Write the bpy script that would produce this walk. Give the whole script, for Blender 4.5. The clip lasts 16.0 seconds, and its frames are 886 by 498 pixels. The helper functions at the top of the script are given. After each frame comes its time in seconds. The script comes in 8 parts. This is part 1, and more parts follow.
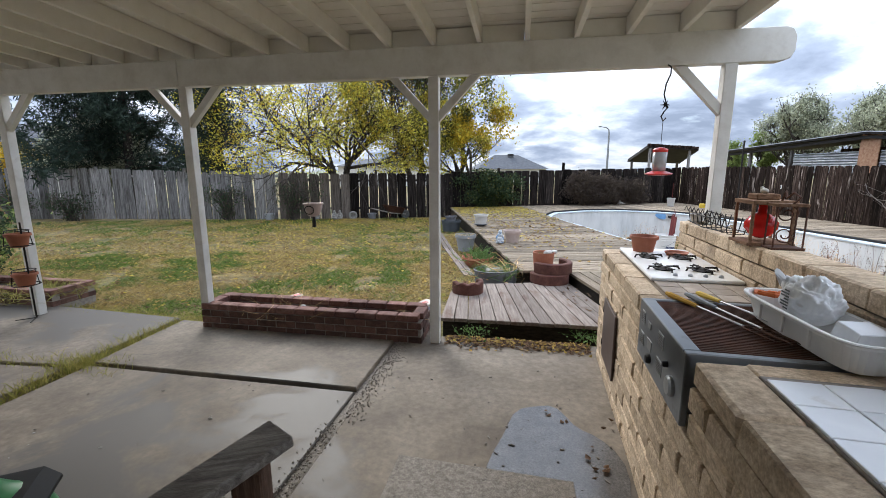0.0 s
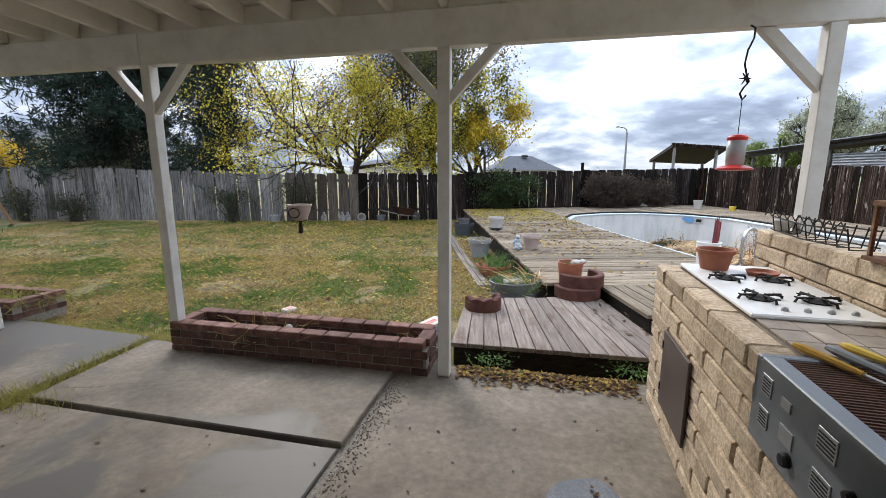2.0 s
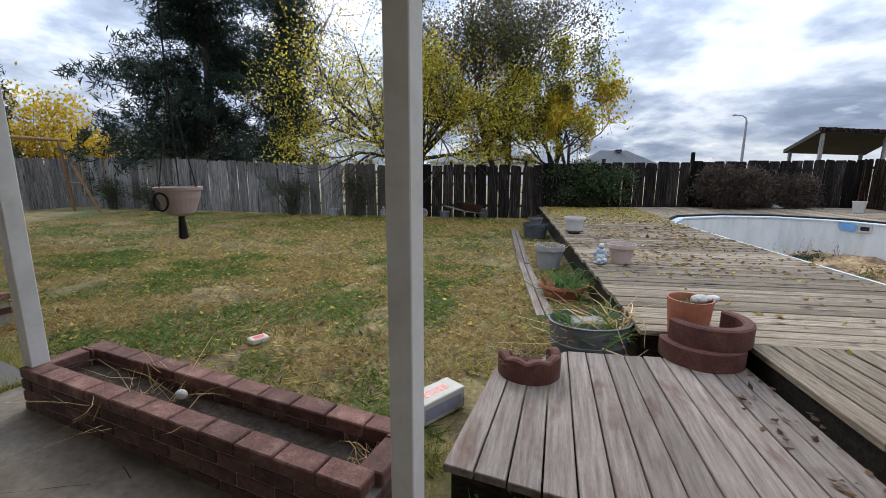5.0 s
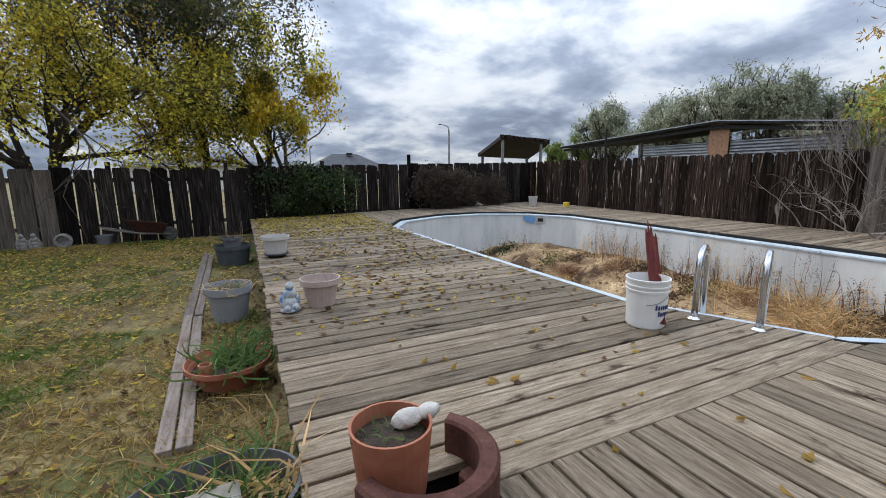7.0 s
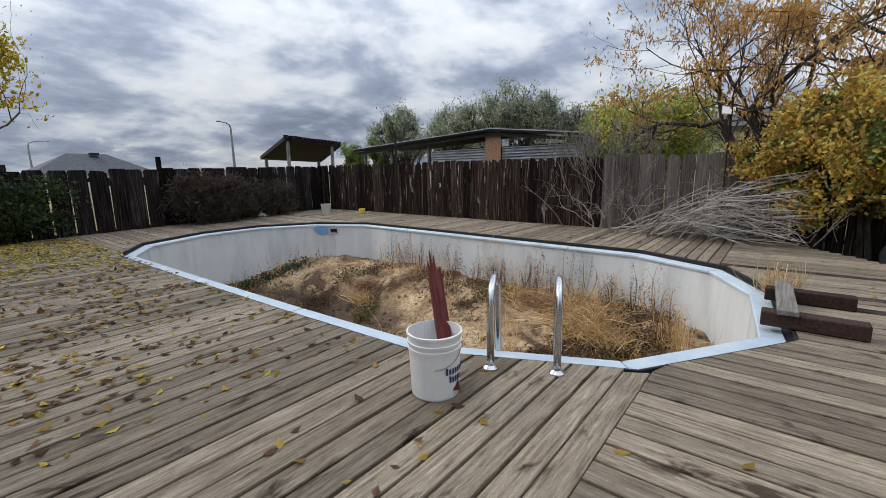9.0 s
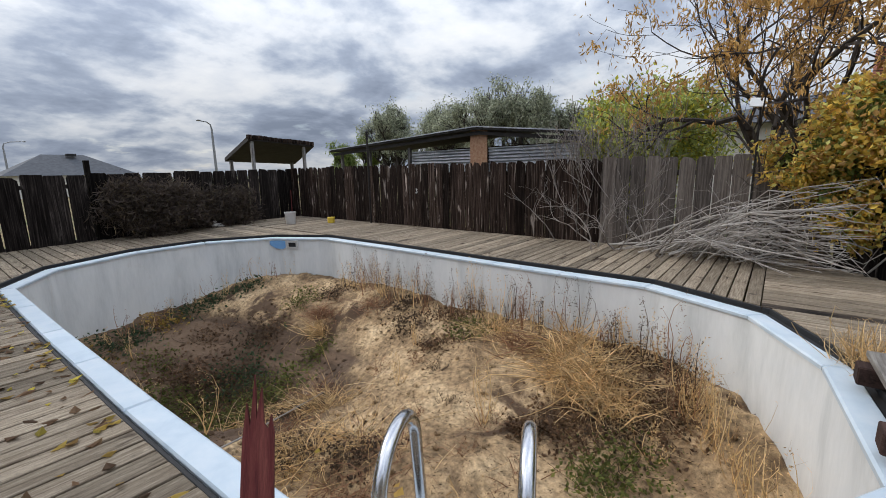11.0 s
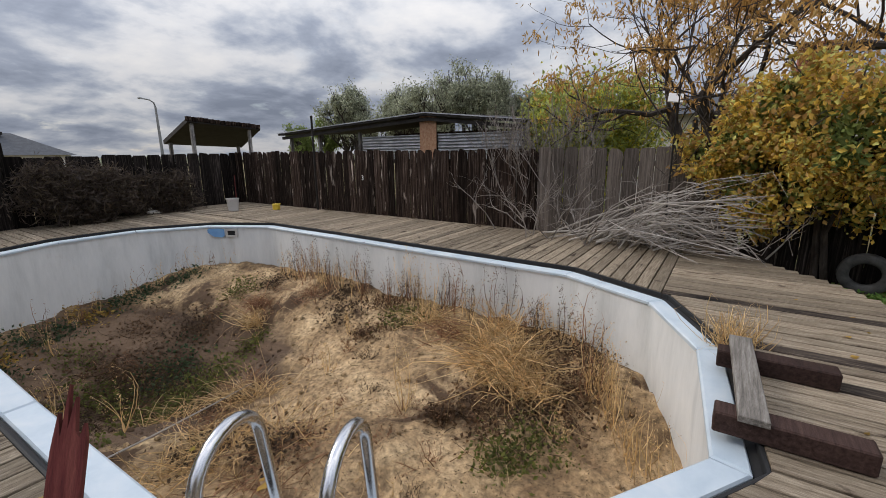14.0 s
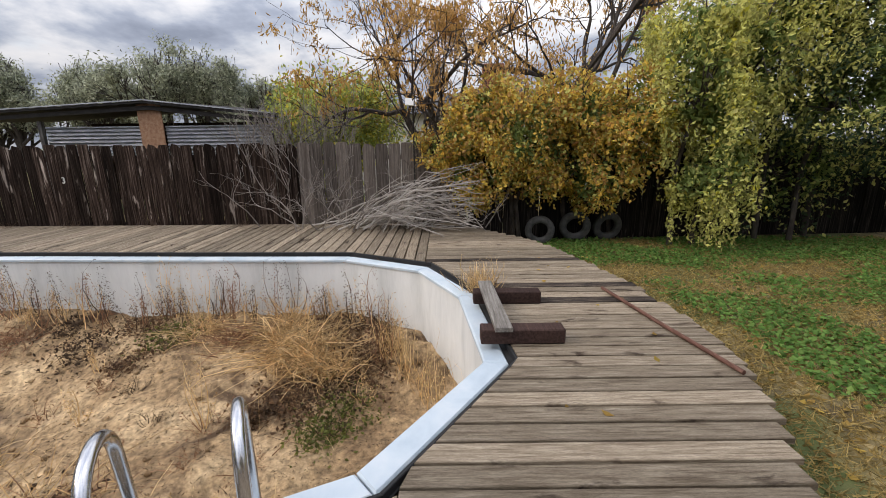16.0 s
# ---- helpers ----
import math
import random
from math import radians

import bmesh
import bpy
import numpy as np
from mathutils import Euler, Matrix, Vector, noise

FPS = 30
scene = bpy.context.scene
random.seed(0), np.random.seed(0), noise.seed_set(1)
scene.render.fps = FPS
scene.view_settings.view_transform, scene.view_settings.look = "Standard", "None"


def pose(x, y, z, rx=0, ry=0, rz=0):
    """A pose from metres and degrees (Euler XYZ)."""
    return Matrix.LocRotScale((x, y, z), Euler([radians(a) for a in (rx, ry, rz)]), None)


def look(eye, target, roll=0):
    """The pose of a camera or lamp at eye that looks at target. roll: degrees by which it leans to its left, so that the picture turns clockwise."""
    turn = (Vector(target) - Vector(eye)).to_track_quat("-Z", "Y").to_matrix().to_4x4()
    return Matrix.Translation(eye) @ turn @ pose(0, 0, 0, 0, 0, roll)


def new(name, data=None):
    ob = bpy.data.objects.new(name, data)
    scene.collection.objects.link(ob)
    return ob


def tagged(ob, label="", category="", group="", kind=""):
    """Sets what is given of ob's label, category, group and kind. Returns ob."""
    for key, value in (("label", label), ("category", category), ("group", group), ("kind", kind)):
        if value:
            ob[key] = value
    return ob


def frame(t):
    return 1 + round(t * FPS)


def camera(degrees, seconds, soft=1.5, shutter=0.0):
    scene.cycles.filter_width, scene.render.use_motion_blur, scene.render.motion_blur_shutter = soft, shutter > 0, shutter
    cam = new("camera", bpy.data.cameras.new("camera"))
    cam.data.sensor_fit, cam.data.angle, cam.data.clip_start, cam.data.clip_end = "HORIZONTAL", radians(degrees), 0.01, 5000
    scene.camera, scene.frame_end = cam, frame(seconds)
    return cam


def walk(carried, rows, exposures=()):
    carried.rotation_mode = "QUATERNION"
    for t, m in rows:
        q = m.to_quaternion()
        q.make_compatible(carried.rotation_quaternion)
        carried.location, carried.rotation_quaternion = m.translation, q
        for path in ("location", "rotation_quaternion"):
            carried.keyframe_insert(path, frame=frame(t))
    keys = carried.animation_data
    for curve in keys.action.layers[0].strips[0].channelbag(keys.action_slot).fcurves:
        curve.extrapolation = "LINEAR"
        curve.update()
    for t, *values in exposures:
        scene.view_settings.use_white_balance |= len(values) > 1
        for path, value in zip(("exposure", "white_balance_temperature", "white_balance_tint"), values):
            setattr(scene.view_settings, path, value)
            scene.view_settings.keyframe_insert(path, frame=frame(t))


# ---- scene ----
cam = camera(92.9, 16.0, soft=0.9)
METRES, EYE, TILT, LEAN, TURN = 9.36, 1.64, 0.0, 0.0, -4.4
ROWS = [
    (0.0, 0.0, 0.0, 0.0, -0.02, -10.41, 0.12),
    (0.5, 0.0019, 0.0211, -0.001, -0.44, -10.4, 0.17),
    (1.0, 0.0062, 0.0397, 0.0001, -0.67, -10.41, 0.09),
    (1.5, 0.0031, 0.0596, -0.0019, -0.63, -10.36, -0.07),
    (2.0, 0.0008, 0.0791, -0.0053, 1.7, -10.2, 0.02),
    (2.5, -0.001, 0.0982, -0.0051, 9.12, -9.99, 0.12),
    (3.0, -0.0051, 0.121, -0.013, 18.0, -9.83, -0.03),
    (5.5, 0.0535, 0.3365, -0.0263, 8.44, -10.71, -0.5),
    (6.0, 0.0711, 0.3955, -0.0298, -3.54, -10.6, 0.0),
    (6.5, 0.0983, 0.4398, -0.0315, -14.74, -10.1, 0.5),
    (7.0, 0.1186, 0.4772, -0.025, -20.81, -10.24, 0.52),
    (7.5, 0.1334, 0.494, -0.0174, -25.97, -10.15, 0.66),
    (8.0, 0.1595, 0.5096, -0.0148, -34.21, -10.27, 0.72),
    (8.5, 0.1857, 0.5357, -0.0166, -42.09, -10.32, 0.76),
    (9.0, 0.2179, 0.5562, -0.0159, -46.76, -10.31, 0.96),
    (9.5, 0.256, 0.5723, -0.0049, -48.19, -10.26, 1.19),
    (12.0, 0.4068, 0.6434, -0.0031, -44.22, -11.06, 1.14),
    (12.5, 0.415, 0.6396, -0.0014, -36.41, -11.2, 1.0),
    (13.0, 0.4258, 0.6185, 0.001, -32.85, -11.51, 0.76),
    (13.5, 0.4156, 0.5974, 0.0027, -39.29, -12.12, 0.61),
    (14.0, 0.3937, 0.5844, 0.0047, -51.97, -12.68, 0.57),
    (14.5, 0.368, 0.5764, 0.005, -60.42, -13.04, 0.84),
    (15.0, 0.3514, 0.576, 0.0068, -64.4, -13.18, 0.7),
    (15.5, 0.3449, 0.5899, 0.0083, -73.87, -13.5, 0.65),
    (16.0, 0.3391, 0.5998, 0.0077, -85.54, -13.87, 0.69),
]
walk(cam, [(t, pose(0, 0, EYE, TILT, LEAN, TURN) @ pose(METRES * x, METRES * y, METRES * z, 90 + pitch, roll, yaw)) for t, x, y, z, yaw, pitch, roll in ROWS],
     exposures=[(0.0, 1.55, 6250, 10), (3.0, 1.4, 6350, 10), (5.5, 1.0, 6250, 10), (7.0, 0.8, 6350, 10), (9.0, 0.56, 6500, 10), (12.0, 0.66, 6650, 11), (13.0, 0.42, 6800, 12), (14.5, 0.55, 6900, 13), (16.0, 0.78, 6950, 14)])


# ---- world and sun ----
SUN_AZ, SUN_EL = radians(-14.0), radians(36.0)      # azimuth clockwise from +y


def node(t, kind, **values):
    n = t.nodes.new(kind)
    for key, value in values.items():
        n.inputs[key.replace("_", " ")].default_value = value
    return n


def ramp(t, fac, stops):
    n = t.nodes.new("ShaderNodeValToRGB")
    while len(n.color_ramp.elements) < len(stops):
        n.color_ramp.elements.new(0.5)
    for e, (p, c) in zip(n.color_ramp.elements, stops):
        e.position, e.color = p, (*c, 1.0) if len(c) == 3 else c
    t.links.new(fac, n.inputs["Fac"])
    return n.outputs["Color"]


def calc(t, op, a, b=None, c=None):
    n = t.nodes.new("ShaderNodeMath")
    n.operation = op
    for i, v in enumerate((a, b, c)):
        if v is None:
            continue
        if isinstance(v, (int, float)):
            n.inputs[i].default_value = v
        else:
            t.links.new(v, n.inputs[i])
    return n.outputs[0]


def mix(t, fac, a, b, mode="MIX"):
    n = t.nodes.new("ShaderNodeMix")
    n.data_type, n.blend_type = "RGBA", mode
    for i, v in ((0, fac), (6, a), (7, b)):
        if isinstance(v, (int, float)):
            n.inputs[i].default_value = v
        elif isinstance(v, tuple):
            n.inputs[i].default_value = (*v, 1.0)
        else:
            t.links.new(v, n.inputs[i])
    return n.outputs[2]


def make_sky():
    w = bpy.data.worlds.new("overcast_sky")
    scene.world = w
    w.use_nodes = True
    t = w.node_tree
    bg = t.nodes["Background"]
    bg.inputs["Strength"].default_value = 0.088
    sky = t.nodes.new("ShaderNodeTexSky")
    sky.sky_type, sky.sun_disc = "NISHITA", False
    sky.sun_elevation, sky.sun_rotation = SUN_EL, SUN_AZ
    tc = t.nodes.new("ShaderNodeTexCoord")
    sep = t.nodes.new("ShaderNodeSeparateXYZ")
    t.links.new(tc.outputs["Generated"], sep.inputs[0])
    up = calc(t, "ADD", calc(t, "MAXIMUM", sep.outputs[2], 0.0), 0.26)
    com = t.nodes.new("ShaderNodeCombineXYZ")
    t.links.new(calc(t, "DIVIDE", sep.outputs[0], up), com.inputs[0])
    t.links.new(calc(t, "DIVIDE", sep.outputs[1], up), com.inputs[1])
    big = node(t, "ShaderNodeTexNoise", Scale=1.55, Detail=9.0, Roughness=0.55, Distortion=0.25)
    t.links.new(com.outputs[0], big.inputs["Vector"])
    fine = node(t, "ShaderNodeTexNoise", Scale=4.2, Detail=8.0, Roughness=0.56)
    t.links.new(com.outputs[0], fine.inputs["Vector"])
    both = calc(t, "ADD", calc(t, "MULTIPLY", big.outputs["Fac"], 0.72), calc(t, "MULTIPLY", fine.outputs["Fac"], 0.28))
    cloud = ramp(t, both, [(0.38, (3.2, 3.85, 5.1)), (0.455, (4.6, 5.4, 6.9)), (0.50, (6.4, 7.2, 8.5)), (0.555, (8.9, 9.5, 10.4)), (0.63, (10.4, 10.8, 11.3))])
    # the veil of cloud glows towards the sun
    sdir = (math.sin(SUN_AZ) * math.cos(SUN_EL), math.cos(SUN_AZ) * math.cos(SUN_EL), math.sin(SUN_EL))
    dot = t.nodes.new("ShaderNodeVectorMath")
    dot.operation = "DOT_PRODUCT"
    dot.inputs[1].default_value = sdir
    t.links.new(tc.outputs["Generated"], dot.inputs[0])
    glow = calc(t, "POWER", calc(t, "MAXIMUM", dot.outputs["Value"], 0.0), 6.0)
    # an overcast sky is brightest overhead
    high = calc(t, "ADD", calc(t, "MULTIPLY", calc(t, "MAXIMUM", sep.outputs[2], 0.0), 1.15), 0.37)
    gain = calc(t, "ADD", calc(t, "MULTIPLY", glow, 0.08), high)
    lit = t.nodes.new("ShaderNodeVectorMath")
    lit.operation = "SCALE"
    t.links.new(cloud, lit.inputs[0])
    t.links.new(gain, lit.inputs["Scale"])
    gaps = ramp(t, fine.outputs["Fac"], [(0.60, (1, 1, 1)), (0.74, (0.72, 0.72, 0.72))])
    col = mix(t, gaps, sky.outputs["Color"], lit.outputs[0])
    t.links.new(col, bg.inputs["Color"])
    lamp = bpy.data.lights.new("sun", "SUN")
    lamp.energy, lamp.angle, lamp.color = 1.1, radians(24), (1.0, 0.95, 0.87)
    ob = new("sun", lamp)
    ob.matrix_world = look(Vector(sdir) * 60, (0, 0, 0))


make_sky()


# ---- materials ----
def surface(name, cols, scale=(1, 1, 1), size=6.0, detail=7.0, rough=(0.65, 0.9), bump=0.25, stain=None, stain_size=1.0, stain_at=(0.5, 0.65),
            vary=0.0, island=False, metal=0.0, spec=0.4, wet=None, coords="Object", depth=0.01, leaf=False, fine=0.0):
    m = bpy.data.materials.new(name)
    m.use_nodes = True
    t = m.node_tree
    bsdf = t.nodes["Principled BSDF"]
    tc = t.nodes.new("ShaderNodeTexCoord")
    mp = t.nodes.new("ShaderNodeMapping")
    mp.inputs["Scale"].default_value = scale
    t.links.new(tc.outputs[coords], mp.inputs["Vector"])
    if island:
        src = t.nodes.new("ShaderNodeNewGeometry").outputs["Random Per Island"]
    else:
        src = t.nodes.new("ShaderNodeObjectInfo").outputs["Random"]
    if vary:
        com = t.nodes.new("ShaderNodeCombineXYZ")
        t.links.new(calc(t, "MULTIPLY", src, 37.0), com.inputs[0])
        t.links.new(calc(t, "MULTIPLY", src, 91.0), com.inputs[1])
        t.links.new(calc(t, "MULTIPLY", src, 53.0), com.inputs[2])
        t.links.new(com.outputs[0], mp.inputs["Location"])
    n1 = node(t, "ShaderNodeTexNoise", Scale=size, Detail=detail, Roughness=0.62, Distortion=0.3)
    t.links.new(mp.outputs[0], n1.inputs["Vector"])
    k = len(cols) - 1
    col = ramp(t, n1.outputs["Fac"], [(0.3 + 0.4 * i / max(k, 1), c) for i, c in enumerate(cols)])
    height = n1.outputs["Fac"]
    rg = t.nodes.new("ShaderNodeMapRange")
    rg.inputs["To Min"].default_value, rg.inputs["To Max"].default_value = rough
    t.links.new(n1.outputs["Fac"], rg.inputs["Value"])
    ro = rg.outputs[0]
    if fine:
        n3 = node(t, "ShaderNodeTexNoise", Scale=size * 9, Detail=4.0, Roughness=0.7)
        t.links.new(mp.outputs[0], n3.inputs["Vector"])
        col = mix(t, fine, col, ramp(t, n3.outputs["Fac"], [(0.3, (0.0, 0.0, 0.0)), (0.7, (1, 1, 1))]), "OVERLAY")
        height = calc(t, "ADD", height, calc(t, "MULTIPLY", n3.outputs["Fac"], 0.4))
    if stain:
        n2 = node(t, "ShaderNodeTexNoise", Scale=stain_size, Detail=6.0, Roughness=0.6, Distortion=0.4)
        mp2 = t.nodes.new("ShaderNodeMapping")
        mp2.inputs["Scale"].default_value = tuple(min(math.sqrt(k), 5.3) for k in scale)
        t.links.new(tc.outputs[coords], mp2.inputs["Vector"])
        if vary:
            t.links.new(com.outputs[0], mp2.inputs["Location"])
        t.links.new(mp2.outputs[0], n2.inputs["Vector"])
        mask = ramp(t, n2.outputs["Fac"], [(stain_at[0], (0, 0, 0)), (stain_at[1], (1, 1, 1))])
        col = mix(t, mask, col, stain)
        if wet is not None:
            r2 = t.nodes.new("ShaderNodeMapRange")
            t.links.new(mask, r2.inputs["Value"])
            t.links.new(ro, r2.inputs["To Min"])
            r2.inputs["To Max"].default_value = wet
            ro = r2.outputs[0]
    if vary:
        v = t.nodes.new("ShaderNodeMapRange")
        v.inputs["To Min"].default_value, v.inputs["To Max"].default_value = 1 - vary, 1 + vary
        t.links.new(src, v.inputs["Value"])
        hs = t.nodes.new("ShaderNodeHueSaturation")
        t.links.new(col, hs.inputs["Color"])
        t.links.new(v.outputs[0], hs.inputs["Value"])
        col = hs.outputs["Color"]
    t.links.new(col, bsdf.inputs["Base Color"])
    t.links.new(ro, bsdf.inputs["Roughness"])
    bsdf.inputs["Metallic"].default_value = metal
    bsdf.inputs["Specular IOR Level"].default_value = spec
    if bump:
        b = node(t, "ShaderNodeBump", Strength=bump, Distance=depth)
        t.links.new(height, b.inputs["Height"])
        t.links.new(b.outputs[0], bsdf.inputs["Normal"])
    if leaf:
        tr = t.nodes.new("ShaderNodeBsdfTranslucent")
        t.links.new(col, tr.inputs["Color"])
        ms = t.nodes.new("ShaderNodeMixShader")
        ms.inputs[0].default_value = 0.45
        t.links.new(bsdf.outputs[0], ms.inputs[1])
        t.links.new(tr.outputs[0], ms.inputs[2])
        t.links.new(ms.outputs[0], t.nodes["Material Output"].inputs["Surface"])
    return m


def wood(name, cols, axis=0, vary=0.25, rough=(0.7, 0.95), bump=0.5, stain=None, stain_at=(0.55, 0.7), island=False, size=1.0, stain_size=0.9, fine=0.25, grain=42.0, spec=0.15):
    s = [grain, grain, grain]
    s[axis] = grain / 14.0
    return surface(name, cols, scale=tuple(s), size=size, rough=rough, bump=bump, vary=vary, island=island, stain=stain, stain_at=stain_at,
                   stain_size=stain_size, depth=0.004, detail=8.0, fine=fine, spec=spec)


def leaves(name, cols, vary=0.35):
    m = surface(name, cols, size=0.9, detail=3.0, rough=(0.55, 0.75), bump=0.0, vary=vary, island=True, leaf=True, spec=0.15)
    return m


DECK = wood("weathered_deck_wood", [(0.09, 0.066, 0.044), (0.188, 0.147, 0.105), (0.257, 0.209, 0.154), (0.355, 0.298, 0.226)], 0, 0.34, stain=(0.05, 0.034, 0.024), stain_at=(0.60, 0.69), stain_size=1.3, fine=0.38, grain=58.0)
DECKDARK = wood("damp_black_deck_wood", [(0.012, 0.009, 0.008), (0.04, 0.03, 0.024), (0.085, 0.066, 0.052), (0.19, 0.155, 0.122)], 0, 0.3, stain=(0.014, 0.011, 0.01), stain_at=(0.50, 0.60), stain_size=0.9, fine=0.4, grain=58.0)
STEPWOOD = wood("step_wood", [(0.125, 0.098, 0.082), (0.205, 0.168, 0.144), (0.28, 0.238, 0.208)], 0, 0.22, stain=(0.12, 0.074, 0.057), stain_at=(0.55, 0.70), fine=0.18)
DARKWOOD = wood("dark_stained_timber", [(0.02, 0.012, 0.01), (0.045, 0.026, 0.022), (0.07, 0.042, 0.034)], 0, 0.2)
# near-black brown for the framing of deck and step
DARKJOIST = wood("dark_joist_wood", [(0.012, 0.01, 0.009), (0.03, 0.025, 0.02), (0.05, 0.04, 0.033)], 0, 0.2)
# on the side fence under the climber this darkness stands for shade
FENCE_DARK = wood("dark_fence_wood", [(0.004, 0.003, 0.003), (0.011, 0.009, 0.008), (0.026, 0.021, 0.019), (0.075, 0.062, 0.055)], 2, 0.6, stain=(0.15, 0.127, 0.112), stain_at=(0.64, 0.76), stain_size=1.4, spec=0.05)
FENCE_BROWN = wood("brown_fence_wood", [(0.004, 0.003, 0.002), (0.014, 0.009, 0.007), (0.042, 0.028, 0.022), (0.13, 0.102, 0.086)], 2, 0.65, stain=(0.34, 0.285, 0.245), stain_at=(0.61, 0.69), stain_size=1.6, spec=0.05)
FENCE_GREY = wood("grey_fence_wood", [(0.05, 0.046, 0.045), (0.13, 0.122, 0.118), (0.23, 0.218, 0.21), (0.33, 0.315, 0.305)], 2, 0.42, stain=(0.06, 0.05, 0.045), stain_at=(0.54, 0.68), stain_size=0.9)
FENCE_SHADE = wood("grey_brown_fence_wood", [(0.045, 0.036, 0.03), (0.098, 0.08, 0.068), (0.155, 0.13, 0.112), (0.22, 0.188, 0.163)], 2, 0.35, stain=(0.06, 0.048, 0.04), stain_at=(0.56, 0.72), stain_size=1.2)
GREYWOOD = wood("grey_weathered_wood", [(0.09, 0.08, 0.07), (0.20, 0.18, 0.16), (0.33, 0.31, 0.28)], 0, 0.2)
ORNWOOD = wood("brown_ornament_wood", [(0.10, 0.055, 0.033), (0.20, 0.115, 0.07), (0.30, 0.19, 0.12)], 1, 0.2)
REDWOOD = wood("red_painted_stick", [(0.045, 0.012, 0.012), (0.10, 0.024, 0.022), (0.16, 0.05, 0.04)], 2, 0.1)
PAINT = surface("cream_white_paint", [(0.60, 0.57, 0.52), (0.70, 0.675, 0.63), (0.76, 0.74, 0.70)], scale=(1, 1, 1), size=5.0, rough=(0.45, 0.65), bump=0.12, vary=0.04, stain=(0.45, 0.40, 0.33), stain_at=(0.62, 0.85), stain_size=2.5, fine=0.06)
CEILPAINT = surface("cream_roof_paint", [(0.76, 0.725, 0.65), (0.84, 0.81, 0.74), (0.87, 0.84, 0.775)], size=3.0, rough=(0.5, 0.7), bump=0.1, stain=(0.36, 0.29, 0.21), stain_at=(0.68, 0.92), stain_size=3.5, fine=0.06)
CONCRETE = surface("wet_patio_concrete", [(0.11, 0.087, 0.064), (0.175, 0.143, 0.108), (0.24, 0.203, 0.16)], size=2.2, rough=(0.62, 0.85), bump=0.3, stain=(0.092, 0.08, 0.067), stain_size=0.62, stain_at=(0.50, 0.56), wet=0.52, vary=0.10, depth=0.003, fine=0.24, spec=0.3)
PUDDLE = surface("wet_concrete_film", [(0.075, 0.07, 0.066), (0.13, 0.122, 0.115)], size=9.0, rough=(0.10, 0.3), bump=0.35, depth=0.003, fine=0.5, spec=0.6)
AGGREGATE = surface("exposed_aggregate", [(0.12, 0.10, 0.08), (0.22, 0.19, 0.155), (0.33, 0.295, 0.25)], size=45.0, rough=(0.5, 0.9), bump=0.9, depth=0.008, fine=0.2)
BLOCK = surface("tan_slump_block", [(0.33, 0.242, 0.157), (0.50, 0.385, 0.265), (0.60, 0.475, 0.34)], size=7.0, rough=(0.8, 0.95), bump=0.8, vary=0.16, stain=(0.21, 0.15, 0.105), stain_size=3.0, stain_at=(0.58, 0.8), depth=0.012, fine=0.42)
MORTAR = surface("dark_sandy_mortar", [(0.14, 0.11, 0.08), (0.24, 0.19, 0.14)], size=30.0, rough=(0.9, 1.0), bump=0.5)
GREYMORTAR = surface("grey_mortar", [(0.19, 0.165, 0.145), (0.32, 0.285, 0.25)], size=30.0, rough=(0.9, 1.0), bump=0.5)
BRICK = surface("dark_red_brick", [(0.045, 0.024, 0.018), (0.10, 0.05, 0.038), (0.16, 0.088, 0.068)], size=9.0, rough=(0.8, 0.95), bump=0.5, vary=0.38, stain=(0.20, 0.155, 0.13), stain_at=(0.60, 0.8), stain_size=6.0, fine=0.35)
CAPBRICK = surface("red_cap_brick", [(0.085, 0.038, 0.03), (0.16, 0.076, 0.06), (0.25, 0.145, 0.118)], size=9.0, rough=(0.8, 0.95), bump=0.5, vary=0.32, fine=0.35)
CHIMNEYBRICK = surface("orange_red_brick", [(0.24, 0.085, 0.05), (0.34, 0.13, 0.08), (0.42, 0.20, 0.14)], size=9.0, rough=(0.8, 0.95), bump=0.5, vary=0.2, fine=0.3)
SCALLOP = surface("dark_red_concrete", [(0.06, 0.022, 0.017), (0.10, 0.038, 0.028), (0.14, 0.062, 0.048)], size=8.0, rough=(0.75, 0.95), bump=0.35, vary=0.1, fine=0.25)
TERRA = surface("terracotta", [(0.26, 0.085, 0.045), (0.36, 0.125, 0.07), (0.42, 0.18, 0.11)], size=5.0, rough=(0.55, 0.8), bump=0.15, stain=(0.30, 0.2, 0.16), stain_at=(0.62, 0.85), stain_size=7.0, vary=0.08)
GREYPLASTIC = surface("grey_plastic", [(0.24, 0.25, 0.26), (0.33, 0.34, 0.35)], size=4.0, rough=(0.4, 0.6), bump=0.05, stain=(0.2, 0.19, 0.17), stain_at=(0.6, 0.85), stain_size=6.0)
DARKPLASTIC = surface("dark_slate_plastic", [(0.045, 0.052, 0.06), (0.075, 0.085, 0.095)], size=4.0, rough=(0.4, 0.6), bump=0.05)
TUB = surface("slate_grey_tub", [(0.11, 0.113, 0.125), (0.17, 0.174, 0.188)], size=5.0, rough=(0.5, 0.7), bump=0.1, stain=(0.18, 0.15, 0.12), stain_at=(0.62, 0.85), stain_size=8.0)
LIGHTPOT = surface("pale_grey_pot", [(0.46, 0.44, 0.42), (0.56, 0.54, 0.52)], size=5.0, rough=(0.5, 0.7), bump=0.1, stain=(0.35, 0.29, 0.24), stain_at=(0.6, 0.85), stain_size=7.0)
PINKPOT = surface("pinkish_clay_pot", [(0.42, 0.32, 0.28), (0.52, 0.42, 0.38)], size=5.0, rough=(0.6, 0.8), bump=0.1, stain=(0.25, 0.2, 0.18), stain_at=(0.6, 0.85), stain_size=7.0)
